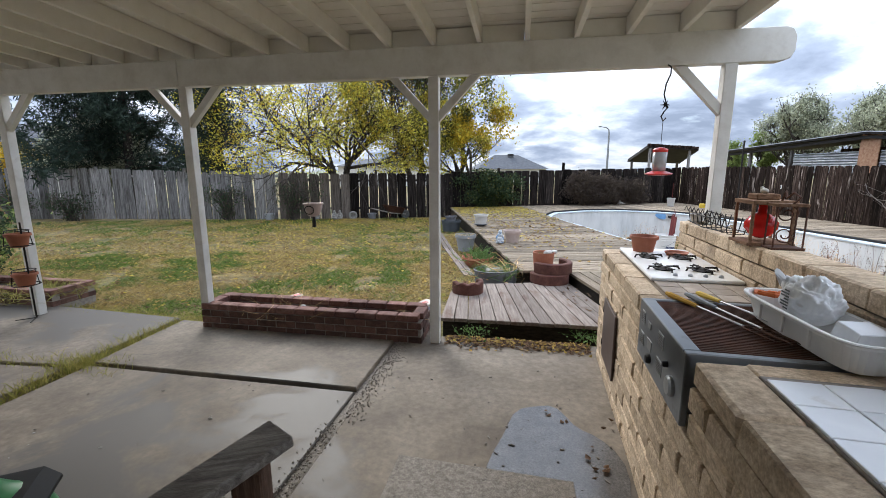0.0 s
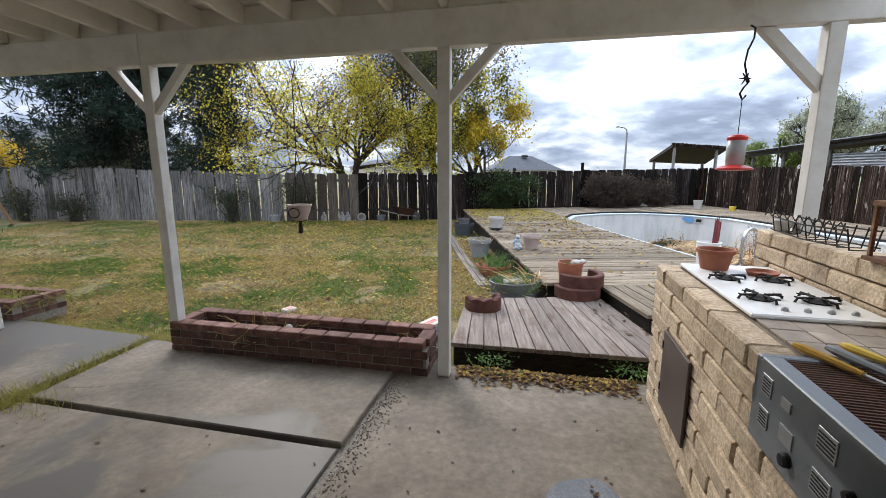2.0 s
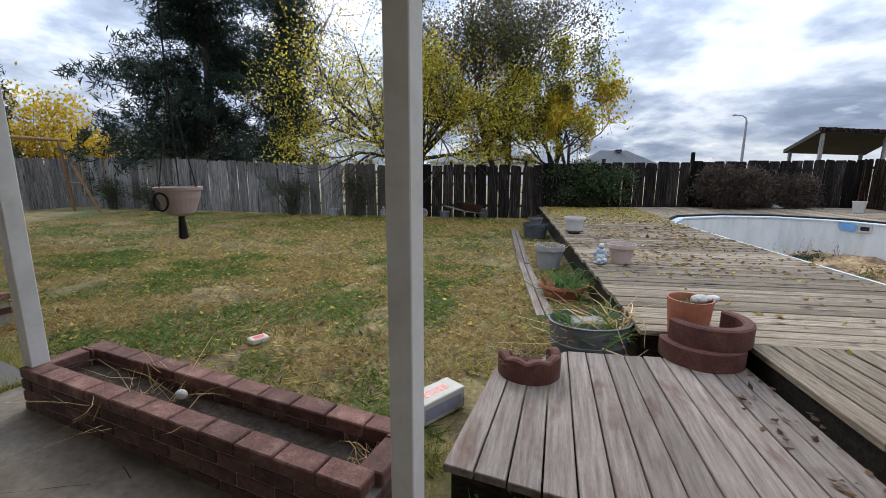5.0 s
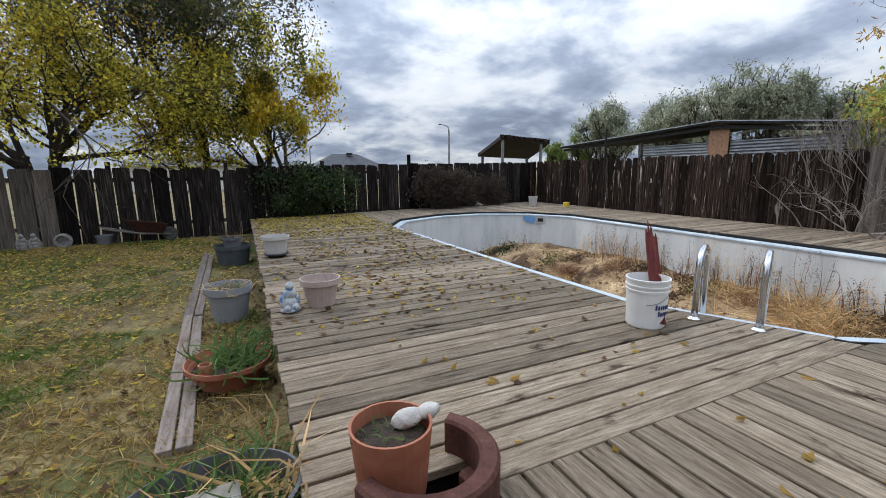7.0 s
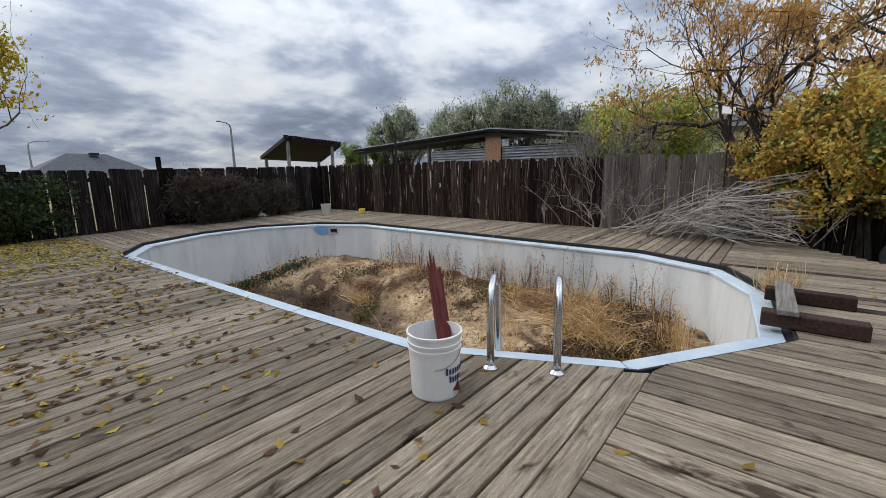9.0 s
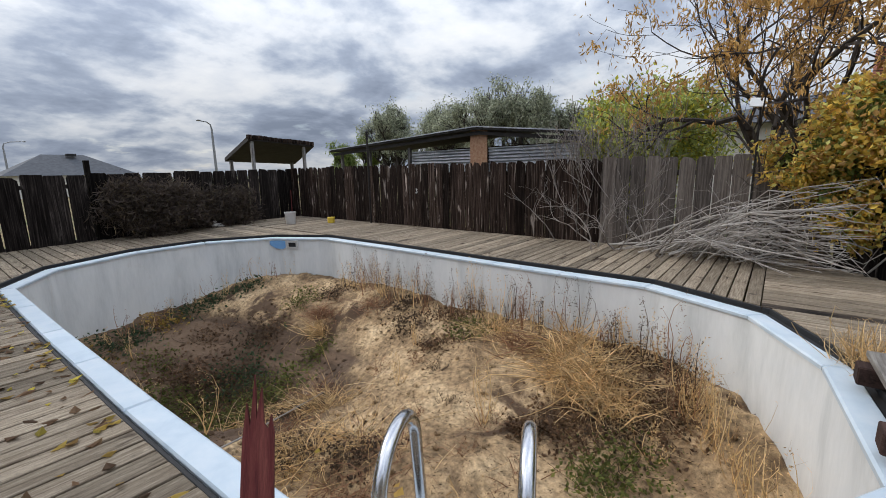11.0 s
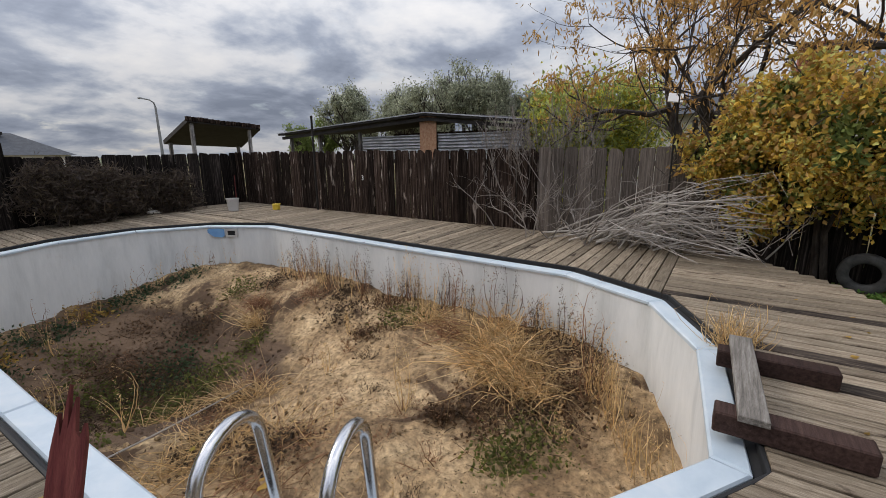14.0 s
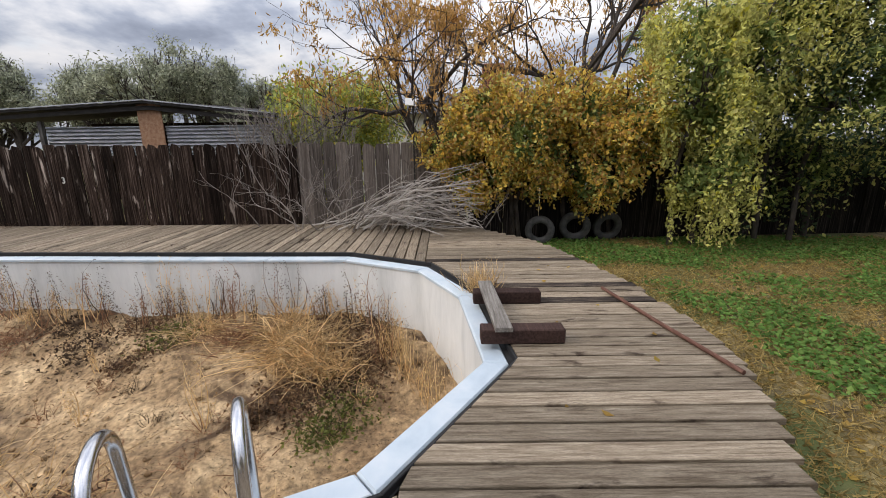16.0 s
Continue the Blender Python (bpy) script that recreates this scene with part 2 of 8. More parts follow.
WHITEPLASTIC = surface("white_plastic", [(0.70, 0.69, 0.67), (0.78, 0.77, 0.75)], size=4.0, rough=(0.3, 0.5), bump=0.03, stain=(0.5, 0.46, 0.4), stain_at=(0.64, 0.9), stain_size=8.0)
BAGPLASTIC = surface("thin_white_plastic", [(0.62, 0.63, 0.65), (0.78, 0.79, 0.80)], size=6.0, rough=(0.25, 0.45), bump=0.3, depth=0.01)
LINER = surface("faded_pool_liner", [(0.55, 0.565, 0.56), (0.68, 0.69, 0.685), (0.75, 0.755, 0.745)], scale=(2.2, 2.2, 0.5), size=1.2, rough=(0.5, 0.75), bump=0.08, stain=(0.46, 0.41, 0.34), stain_at=(0.62, 0.84), stain_size=1.3, fine=0.08)
CAP = surface("pale_blue_rim_cap", [(0.42, 0.50, 0.57), (0.50, 0.575, 0.635), (0.58, 0.63, 0.67)], size=4.0, rough=(0.35, 0.55), bump=0.04, stain=(0.5, 0.47, 0.42), stain_at=(0.66, 0.9), stain_size=8.0, vary=0.06)
BLUE = surface("sky_blue_liner", [(0.14, 0.32, 0.60), (0.20, 0.40, 0.68)], size=6.0, rough=(0.5, 0.7), bump=0.05)
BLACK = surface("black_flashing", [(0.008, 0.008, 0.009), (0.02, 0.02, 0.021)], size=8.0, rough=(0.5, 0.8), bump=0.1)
IRON = surface("black_iron", [(0.015, 0.014, 0.013), (0.04, 0.034, 0.03)], size=20.0, rough=(0.5, 0.8), bump=0.2, metal=0.6)
RUST = surface("rusty_metal", [(0.05, 0.024, 0.016), (0.12, 0.05, 0.03)], size=20.0, rough=(0.7, 0.9), bump=0.3)
STEEL = surface("stainless_tube", [(0.55, 0.55, 0.56), (0.66, 0.66, 0.67)], size=12.0, rough=(0.16, 0.32), bump=0.03, metal=1.0)
GRILLMETAL = surface("grey_grill_panel", [(0.16, 0.176, 0.195), (0.25, 0.268, 0.285)], size=5.0, rough=(0.3, 0.5), bump=0.05, metal=0.3, stain=(0.07, 0.065, 0.06), stain_at=(0.6, 0.85), stain_size=9.0)
LIGHTMETAL = surface("brushed_vent_metal", [(0.32, 0.33, 0.34), (0.42, 0.43, 0.44)], size=9.0, rough=(0.35, 0.5), bump=0.05, metal=0.5)
ENAMEL = surface("white_enamel", [(0.74, 0.74, 0.73), (0.80, 0.80, 0.79)], size=6.0, rough=(0.15, 0.3), bump=0.02, stain=(0.42, 0.35, 0.28), stain_at=(0.66, 0.86), stain_size=9.0)
TILE = surface("white_ceramic_tile", [(0.70, 0.71, 0.73), (0.78, 0.79, 0.80)], size=3.0, rough=(0.12, 0.25), bump=0.02, vary=0.04, stain=(0.55, 0.5, 0.44), stain_at=(0.66, 0.86), stain_size=6.0)
OLDTILE = surface("brown_stone_tile", [(0.20, 0.155, 0.12), (0.32, 0.26, 0.21), (0.40, 0.34, 0.28)], size=8.0, rough=(0.5, 0.8), bump=0.2, vary=0.2)
BROWNMETAL = surface("brown_painted_steel", [(0.08, 0.058, 0.05), (0.115, 0.085, 0.072)], size=5.0, rough=(0.4, 0.6), bump=0.05)
SOIL = surface("dark_soil", [(0.02, 0.014, 0.01), (0.05, 0.036, 0.026), (0.09, 0.065, 0.045)], size=22.0, rough=(0.9, 1.0), bump=0.9, depth=0.02)
SAND = surface("pool_bottom_sand", [(0.14, 0.084, 0.042), (0.34, 0.228, 0.122), (0.53, 0.382, 0.222)], size=1.7, rough=(0.88, 1.0), bump=1.0, stain=(0.09, 0.053, 0.029), stain_size=1.3, stain_at=(0.55, 0.62), depth=0.04, fine=0.6)
RUBBER = surface("old_tyre_rubber", [(0.025, 0.025, 0.025), (0.09, 0.088, 0.084)], size=9.0, rough=(0.75, 0.95), bump=0.3)
REDPLASTIC = surface("red_plastic", [(0.52, 0.03, 0.03), (0.62, 0.05, 0.045)], size=5.0, rough=(0.25, 0.4), bump=0.02)
YELLOW = surface("yellow_plastic", [(0.62, 0.42, 0.04), (0.70, 0.50, 0.07)], size=5.0, rough=(0.35, 0.5), bump=0.02)
ORANGE = surface("orange_plastic", [(0.65, 0.14, 0.03), (0.72, 0.19, 0.05)], size=5.0, rough=(0.35, 0.5), bump=0.02)
CARD = surface("faded_carton", [(0.48, 0.44, 0.37), (0.60, 0.56, 0.50)], size=6.0, rough=(0.7, 0.9), bump=0.1, stain=(0.26, 0.21, 0.16), stain_at=(0.55, 0.75), stain_size=9.0)
ROPE = surface("pale_rope", [(0.52, 0.48, 0.40), (0.62, 0.58, 0.5)], size=40.0, rough=(0.85, 1.0), bump=0.4)
STATUE = surface("painted_grey_stone", [(0.28, 0.32, 0.38), (0.48, 0.50, 0.52), (0.66, 0.64, 0.60)], size=16.0, rough=(0.6, 0.8), bump=0.2, stain=(0.12, 0.24, 0.42), stain_at=(0.52, 0.62), stain_size=11.0)
# stone colour lowered to carry the shade at the fence's foot
DIMSTONE = surface("shade_dimmed_stone", [(0.10, 0.095, 0.09), (0.24, 0.23, 0.215), (0.36, 0.35, 0.33)], size=14.0, rough=(0.8, 0.95), bump=0.4)
STONE = surface("pale_stone", [(0.40, 0.38, 0.35), (0.60, 0.58, 0.54)], size=14.0, rough=(0.8, 0.95), bump=0.4)
CORRUGATED = surface("galvanised_sheet", [(0.30, 0.315, 0.35), (0.44, 0.46, 0.50), (0.55, 0.57, 0.61)], scale=(1, 1, 1), size=2.5, rough=(0.4, 0.6), bump=0.05, metal=0.25, stain=(0.26, 0.2, 0.16), stain_at=(0.62, 0.85), stain_size=1.5)
ROOFDARK = surface("dark_tar_roof", [(0.02, 0.018, 0.018), (0.045, 0.04, 0.038)], size=5.0, rough=(0.8, 0.95), bump=0.3)
OSB = surface("orange_chipboard", [(0.24, 0.12, 0.07), (0.36, 0.20, 0.12), (0.45, 0.28, 0.18)], size=14.0, rough=(0.8, 0.9), bump=0.2)
SHINGLE = surface("grey_roof_shingle", [(0.055, 0.06, 0.07), (0.10, 0.106, 0.12)], size=3.0, rough=(0.85, 0.95), bump=0.3)
# lightened so the unseen wall bounces more light under the roof
STUCCO = surface("pale_stucco", [(0.62, 0.59, 0.54), (0.74, 0.71, 0.66)], size=12.0, rough=(0.85, 0.95), bump=0.3)
GALV = surface("galvanised_lamp_post", [(0.22, 0.225, 0.23), (0.30, 0.31, 0.32)], size=3.0, rough=(0.5, 0.7), bump=0.02, metal=0.4)
BARK = surface("grey_brown_bark", [(0.022, 0.017, 0.014), (0.05, 0.04, 0.034), (0.095, 0.08, 0.07)], scale=(14, 14, 3), size=1.0, rough=(0.85, 1.0), bump=0.8)
TWIG = surface("bleached_twigs", [(0.22, 0.19, 0.165), (0.38, 0.345, 0.31), (0.52, 0.485, 0.445)], size=3.0, rough=(0.8, 0.95), bump=0.2, vary=0.4, island=True)
GREYTWIG = surface("grey_twigs", [(0.13, 0.11, 0.095), (0.24, 0.21, 0.185), (0.36, 0.325, 0.29)], size=3.0, rough=(0.8, 0.95), bump=0.2, vary=0.4, island=True)
DARKTWIG = surface("dark_twigs", [(0.035, 0.025, 0.024), (0.075, 0.055, 0.052)], size=3.0, rough=(0.85, 0.95), bump=0.2, vary=0.3, island=True)
L_YELLOW = leaves("yellow_green_leaves", [(0.30, 0.30, 0.05), (0.52, 0.47, 0.07), (0.68, 0.57, 0.10)], 0.5)
L_GOLD = leaves("golden_leaves", [(0.36, 0.24, 0.02), (0.50, 0.36, 0.03), (0.58, 0.43, 0.05)], 0.35)
L_OLIVE = leaves("olive_leaves", [(0.06, 0.075, 0.02), (0.12, 0.13, 0.035), (0.20, 0.19, 0.05)])
L_PURPLE = leaves("dry_purple_brown_leaves", [(0.06, 0.045, 0.045), (0.11, 0.085, 0.07), (0.17, 0.13, 0.08)])
L_CONIFER = leaves("dark_conifer_needles", [(0.02, 0.032, 0.026), (0.04, 0.06, 0.046), (0.07, 0.095, 0.07)])
L_GREEN = leaves("fresh_green_leaves", [(0.10, 0.15, 0.045), (0.20, 0.26, 0.08), (0.32, 0.36, 0.12)])
L_DARKGREEN = leaves("dark_green_leaves", [(0.025, 0.045, 0.022), (0.05, 0.078, 0.038), (0.085, 0.12, 0.058)])
L_GREYGREEN = leaves("grey_green_leaves", [(0.21, 0.235, 0.165), (0.37, 0.39, 0.285), (0.52, 0.53, 0.41)], 0.5)
L_ORANGE = leaves("orange_brown_leaves", [(0.30, 0.15, 0.045), (0.52, 0.31, 0.10), (0.66, 0.45, 0.19)])
L_AUTUMN = leaves("mixed_autumn_vine_leaves", [(0.34, 0.27, 0.06), (0.66, 0.48, 0.10), (0.80, 0.50, 0.12)], 0.5)
L_HANG = leaves("yellow_green_vine_leaves", [(0.32, 0.34, 0.10), (0.54, 0.53, 0.17), (0.70, 0.63, 0.24)], 0.5)
L_LIGHTGREEN = leaves("light_yellow_green_leaves", [(0.22, 0.28, 0.08), (0.38, 0.43, 0.13), (0.54, 0.54, 0.19)], 0.45)
L_LITTER = leaves("fallen_yellow_leaves", [(0.26, 0.20, 0.035), (0.45, 0.355, 0.06), (0.60, 0.48, 0.10)], 0.5)
L_FALLEN = leaves("fallen_yellow_brown_leaves", [(0.20, 0.11, 0.04), (0.36, 0.23, 0.06), (0.46, 0.34, 0.07)], 0.45)
L_FALLDARK = leaves("fallen_brown_leaves", [(0.06, 0.035, 0.02), (0.14, 0.08, 0.045), (0.24, 0.15, 0.08)], 0.45)
STRAW = leaves("dry_straw_weeds", [(0.36, 0.215, 0.095), (0.60, 0.41, 0.20), (0.80, 0.62, 0.37)], 0.5)
REDWEED = leaves("red_brown_dry_weeds", [(0.14, 0.07, 0.04), (0.27, 0.145, 0.085), (0.38, 0.225, 0.14)], 0.4)
STRAWDARK = leaves("dark_dead_weeds", [(0.035, 0.023, 0.016), (0.085, 0.057, 0.037), (0.15, 0.105, 0.066)], 0.4)
GRASSGREEN = leaves("green_lawn_grass", [(0.055, 0.10, 0.02), (0.115, 0.18, 0.035), (0.22, 0.24, 0.06)], 0.4)
GRASSDRY = leaves("dry_lawn_grass", [(0.20, 0.14, 0.05), (0.36, 0.265, 0.10), (0.53, 0.405, 0.18)], 0.5)
GRASS = leaves("lawn_grass", [(0.13, 0.17, 0.03), (0.31, 0.29, 0.08), (0.46, 0.37, 0.14)], 0.3)
CLOVER = leaves("bright_clover", [(0.06, 0.14, 0.03), (0.13, 0.24, 0.055), (0.23, 0.33, 0.09)], 0.35)
PLANT = leaves("pot_plant_green", [(0.06, 0.12, 0.035), (0.12, 0.20, 0.06), (0.20, 0.28, 0.11)], 0.3)


def lawn_material():
    m = surface("patchy_lawn", [(0.06, 0.043, 0.024), (0.17, 0.13, 0.056), (0.31, 0.232, 0.104)], size=3.0, rough=(0.9, 1.0), bump=0.8, stain=(0.085, 0.105, 0.032), stain_size=0.42, stain_at=(0.50, 0.60), depth=0.03, fine=0.5, coords="Object")
    return m


LAWN = lawn_material()


def hollow_sand():
    """The silt turns darker and browner low down in the hollow."""
    t = SAND.node_tree
    bsdf = t.nodes["Principled BSDF"]
    dry = bsdf.inputs["Base Color"].links[0].from_socket
    sep = t.nodes.new("ShaderNodeSeparateXYZ")
    t.links.new(t.nodes.new("ShaderNodeTexCoord").outputs["Object"], sep.inputs[0])
    blot = node(t, "ShaderNodeTexNoise", Scale=1.9, Detail=9.0, Roughness=0.7)
    level = calc(t, "ADD", sep.outputs[2], calc(t, "MULTIPLY", blot.outputs["Fac"], -1.0))
    # mask by height: 1 low in the hollow, 0 higher up
    wet = ramp(t, calc(t, "ADD", level, 2.32), [(0.66, (1, 1, 1)), (0.86, (0, 0, 0))])
    silt = ramp(t, blot.outputs["Fac"], [(0.38, (0.025, 0.016, 0.010)), (0.48, (0.08, 0.048, 0.029)), (0.60, (0.17, 0.108, 0.066))])
    t.links.new(mix(t, wet, dry, silt), bsdf.inputs["Base Color"])


hollow_sand()


# ---- mesh helpers ----
def link_mesh(name, bm, material, smooth=False):
    me = bpy.data.meshes.new(name)
    bm.normal_update()
    bm.to_mesh(me)
    bm.free()
    if smooth:
        for p in me.polygons:
            p.use_smooth = True
    if material:
        me.materials.append(material)
    return me


def part(name, bm, material, parent=None, label="", smooth=False):
    ob = new(name, link_mesh(name, bm, material, smooth))
    if parent is not None:
        ob.parent = parent
    if label:
        tagged(ob, label)
    return ob


def thing(name, label, category, m=None, group="", kind=""):
    ob = new(name)
    ob.empty_display_size = 0.1
    if m is not None:
        ob.matrix_basis = m
    return tagged(ob, label, category, group, kind)


def solid(name, bm, material, label, category, group="", kind="", m=None, smooth=False):
    ob = part(name, bm, material, None, "", smooth)
    if m is not None:
        ob.matrix_basis = m
    return tagged(ob, label, category, group, kind)


def box(bm, x0, x1, y0, y1, z0, z1, bevel=0.0, m=None):
    r = bmesh.ops.create_cube(bm, size=1.0)["verts"]
    for v in r:
        v.co = Vector((x0 + (x1 - x0) * (v.co.x + 0.5), y0 + (y1 - y0) * (v.co.y + 0.5), z0 + (z1 - z0) * (v.co.z + 0.5)))
    if bevel:
        e = list({e for v in r for e in v.link_edges})
        r = bmesh.ops.bevel(bm, geom=e, offset=bevel, segments=1, affect="EDGES", profile=0.5)["verts"]
    if m is not None:
        bmesh.ops.transform(bm, matrix=m, verts=list(r))
    return bm


def cube(x0, x1, y0, y1, z0, z1, bevel=0.0, m=None):
    return box(bmesh.new(), x0, x1, y0, y1, z0, z1, bevel, m)


def lathe(profile, n=24, bm=None, m=None, cap=True):
    """A turned body from (radius, z) pairs, bottom to top, along the outside and back down the inside."""
    bm = bm or bmesh.new()
    rings = []
    for r, z in profile:
        rings.append([bm.verts.new((r * math.cos(2 * math.pi * i / n), r * math.sin(2 * math.pi * i / n), z)) for i in range(n)])
    for a, b in zip(rings, rings[1:]):
        for i in range(n):
            bm.faces.new((a[i], a[(i + 1) % n], b[(i + 1) % n], b[i]))
    if cap:
        bm.faces.new(rings[0][::-1])
        bm.faces.new(rings[-1])
    if m is not None:
        bmesh.ops.transform(bm, matrix=m, verts=[v for g in rings for v in g])
    return bm


def tube(points, radius, n=8, bm=None, ends=True):
    """A round bar along points; radius may be one number or one for each point."""
    bm = bm or bmesh.new()
    pts = [Vector(p) for p in points]
    rad = radius if isinstance(radius, (list, tuple)) else [radius] * len(pts)
    rings, side = [], None
    for i, p in enumerate(pts):
        d = (pts[min(i + 1, len(pts) - 1)] - pts[max(i - 1, 0)]).normalized()
        if side is None:
            side = d.orthogonal().normalized()
        side = (side - d * side.dot(d)).normalized()
        up = d.cross(side)
        rings.append([bm.verts.new(p + rad[i] * (math.cos(2 * math.pi * k / n) * side + math.sin(2 * math.pi * k / n) * up)) for k in range(n)])
    for a, b in zip(rings, rings[1:]):
        for k in range(n):
            bm.faces.new((a[k], a[(k + 1) % n], b[(k + 1) % n], b[k]))
    if ends:
        bm.faces.new(rings[0][::-1])
        bm.faces.new(rings[-1])
    return bm


def prism(pts, z0, z1, chamfer=0.004, bm=None):
    """A board or slab over a convex outline (counter-clockwise), with its upper edge chamfered."""
    bm = bm or bmesh.new()
    c = sum((Vector(p) for p in pts), Vector((0, 0))) / len(pts)
    lo = [bm.verts.new((*p, z0)) for p in pts]
    mid = [bm.verts.new((*p, z1 - chamfer)) for p in pts]
    top = []
    n = len(pts)
    for i, p in enumerate(pts):
        p = Vector(p)
        a, b = Vector(pts[i - 1]) - p, Vector(pts[(i + 1) % n]) - p
        d = a.normalized() + b.normalized()
        q = p + (d.normalized() * chamfer * 1.4 if d.length > 1e-4 else (c - p).normalized() * chamfer)
        top.append(bm.verts.new((*q, z1)))
    for r, s in ((lo, mid), (mid, top)):
        for i in range(n):
            bm.faces.new((r[i], r[(i + 1) % n], s[(i + 1) % n], s[i]))
    bm.faces.new(top)
    bm.faces.new(lo[::-1])
    return bm


def plank(name, parent, material, pts, z0, z1, angle=0.0, chamfer=0.004, wobble=0.003):
    """One board as an object of its own, its length along its local x."""
    c = sum((Vector(p) for p in pts), Vector((0, 0))) / len(pts)
    r = Matrix.Rotation(-angle, 2)
    local = [tuple(r @ (Vector(p) - c)) for p in pts]
    if material is DECK and random.random() < (0.14 if c.y < 4.8 and c.x > 5.6 else 0.02 if c.x > 5.6 else 0.0):
        material = DECKDARK
    ob = part(name, prism(local, z0 - z1, 0, chamfer), material, parent)
    ob.location = (c.x, c.y, z1 + random.uniform(-wobble, wobble))
    ob.rotation_euler = (random.uniform(-0.006, 0.006), 0, angle)
    return ob


def quads(name, verts, faces, material):
    me = bpy.data.meshes.new(name)
    me.from_pydata(verts, [], faces)
    me.update()
    me.materials.append(material)
    return me


def scatter(name, centres, size, material, parent=None, droop=0.0, aspect=0.55, flat=0.0, rng=None, normal=None):
    """Many small folded leaves round the given centres, as one mesh."""
    rng = rng or np.random.default_rng(5)
    c = np.asarray(centres, float)
    n = len(c)
    d = rng.normal(size=(n, 3))
    d[:, 2] = d[:, 2] * (1 - flat) - droop
    d /= np.linalg.norm(d, axis=1)[:, None]
    o = rng.normal(size=(n, 3))
    if flat:
        o = np.cross(d, np.array([0, 0, 1.0]) + rng.normal(size=(n, 3)) * (1 - flat))
    else:
        o = np.cross(d, o)
    o /= np.linalg.norm(o, axis=1)[:, None] + 1e-9
    s = size * rng.uniform(0.6, 1.35, size=(n, 1))
    nn = np.cross(d, o)
    a, b = c - d * s * 0.5, c + d * s * 0.5
    l, r = c + o * s * aspect * 0.5 + nn * s * 0.12, c - o * s * aspect * 0.5 + nn * s * 0.12
    v = np.stack([a, l, b, r], 1).reshape(-1, 3)
    i = np.arange(n) * 4
    f = np.concatenate([np.stack([i, i + 1, i + 2], 1), np.stack([i, i + 2, i + 3], 1)])
    me = quads(name, v.tolist(), f.tolist(), material)
    ob = new(name, me)
    if parent is not None:
        ob.parent = parent
        ob["kind"] = "stuff"
    return ob


def strands(name, starts, ends, width, material, parent=None, sag=0.0, rng=None, steps=3):
    """Many thin flat blades from starts to ends, as one mesh."""
    rng = rng or np.random.default_rng(9)
    s, e = np.asarray(starts, float), np.asarray(ends, float)
    n = len(s)
    d = e - s
    o = np.cross(d, rng.normal(size=(n, 3)))
    o /= np.linalg.norm(o, axis=1)[:, None] + 1e-9
    rows = []
    bend = rng.normal(size=(n, 3)) * np.linalg.norm(d, axis=1)[:, None] * 0.12
    for k in range(steps + 1):
        f = k / steps
        p = s + d * f + bend * (f * (1 - f) * 4)
        p[:, 2] -= sag * f * f
        w = width * (1 - 0.85 * f)
        rows += [p + o * w / 2, p - o * w / 2]
    v = np.stack(rows, 1).reshape(-1, 3)
    m = 2 * (steps + 1)
    i = np.arange(n) * m
    f = np.concatenate([np.stack([i + 2 * k, i + 2 * k + 1, i + 2 * k + 3, i + 2 * k + 2], 1) for k in range(steps)])
    ob = new(name, quads(name, v.tolist(), f.tolist(), material))
    if parent is not None:
        ob.parent = parent
        ob["kind"] = "stuff"
    return ob


# ---- plan ----
DECK_Z, STEP_Z, LAWN_Z = 0.257, 0.12, -0.12
P2, U, V = Vector((0.21, 3.95)), Vector((0.967, -0.255)), Vector((0.255, 0.967))      # the patio's axes
PATIO = Matrix(((U.x, V.x, 0, P2.x), (U.y, V.y, 0, P2.y), (0, 0, 1, 0), (0, 0, 0, 1)))
PATIO_ANGLE = math.atan2(U.y, U.x)
# pool rim, counter-clockwise from the near end
RIM = [(6.30, 4.93), (7.72, 5.07), (8.74, 5.58), (9.31, 6.68), (9.40, 8.90), (9.52, 11.2), (9.58, 13.32), (8.93, 14.54), (7.72, 15.28), (6.40, 15.24), (5.06, 14.55), (4.42, 13.42), (4.45, 10.8), (4.50, 8.6), (4.56, 7.02), (5.17, 5.69)]
RIM_C = Vector((6.98, 10.1))


def rim_offset(d):
    out = []
    n = len(RIM)
    for i in range(n):
        a, p, b = Vector(RIM[i - 1]), Vector(RIM[i]), Vector(RIM[(i + 1) % n])
        n1, n2 = (p - a).normalized(), (b - p).normalized()
        m = Vector((n1.y, -n1.x)) + Vector((n2.y, -n2.x))
        m = m / max(m.length_squared / 2, 0.2)
        out.append((p.x + m.x * d, p.y + m.y * d))
    return out


def crossings(poly, axis, value):
    """Where a closed outline crosses the line x = value (axis 0) or y = value (axis 1), sorted."""
    hits = []
    for i in range(len(poly)):
        a, b = poly[i - 1], poly[i]
        if (a[axis] - value) * (b[axis] - value) < 0:
            f = (value - a[axis]) / (b[axis] - a[axis])
            hits.append(a[1 - axis] + f * (b[1 - axis] - a[1 - axis]))
    return sorted(hits)


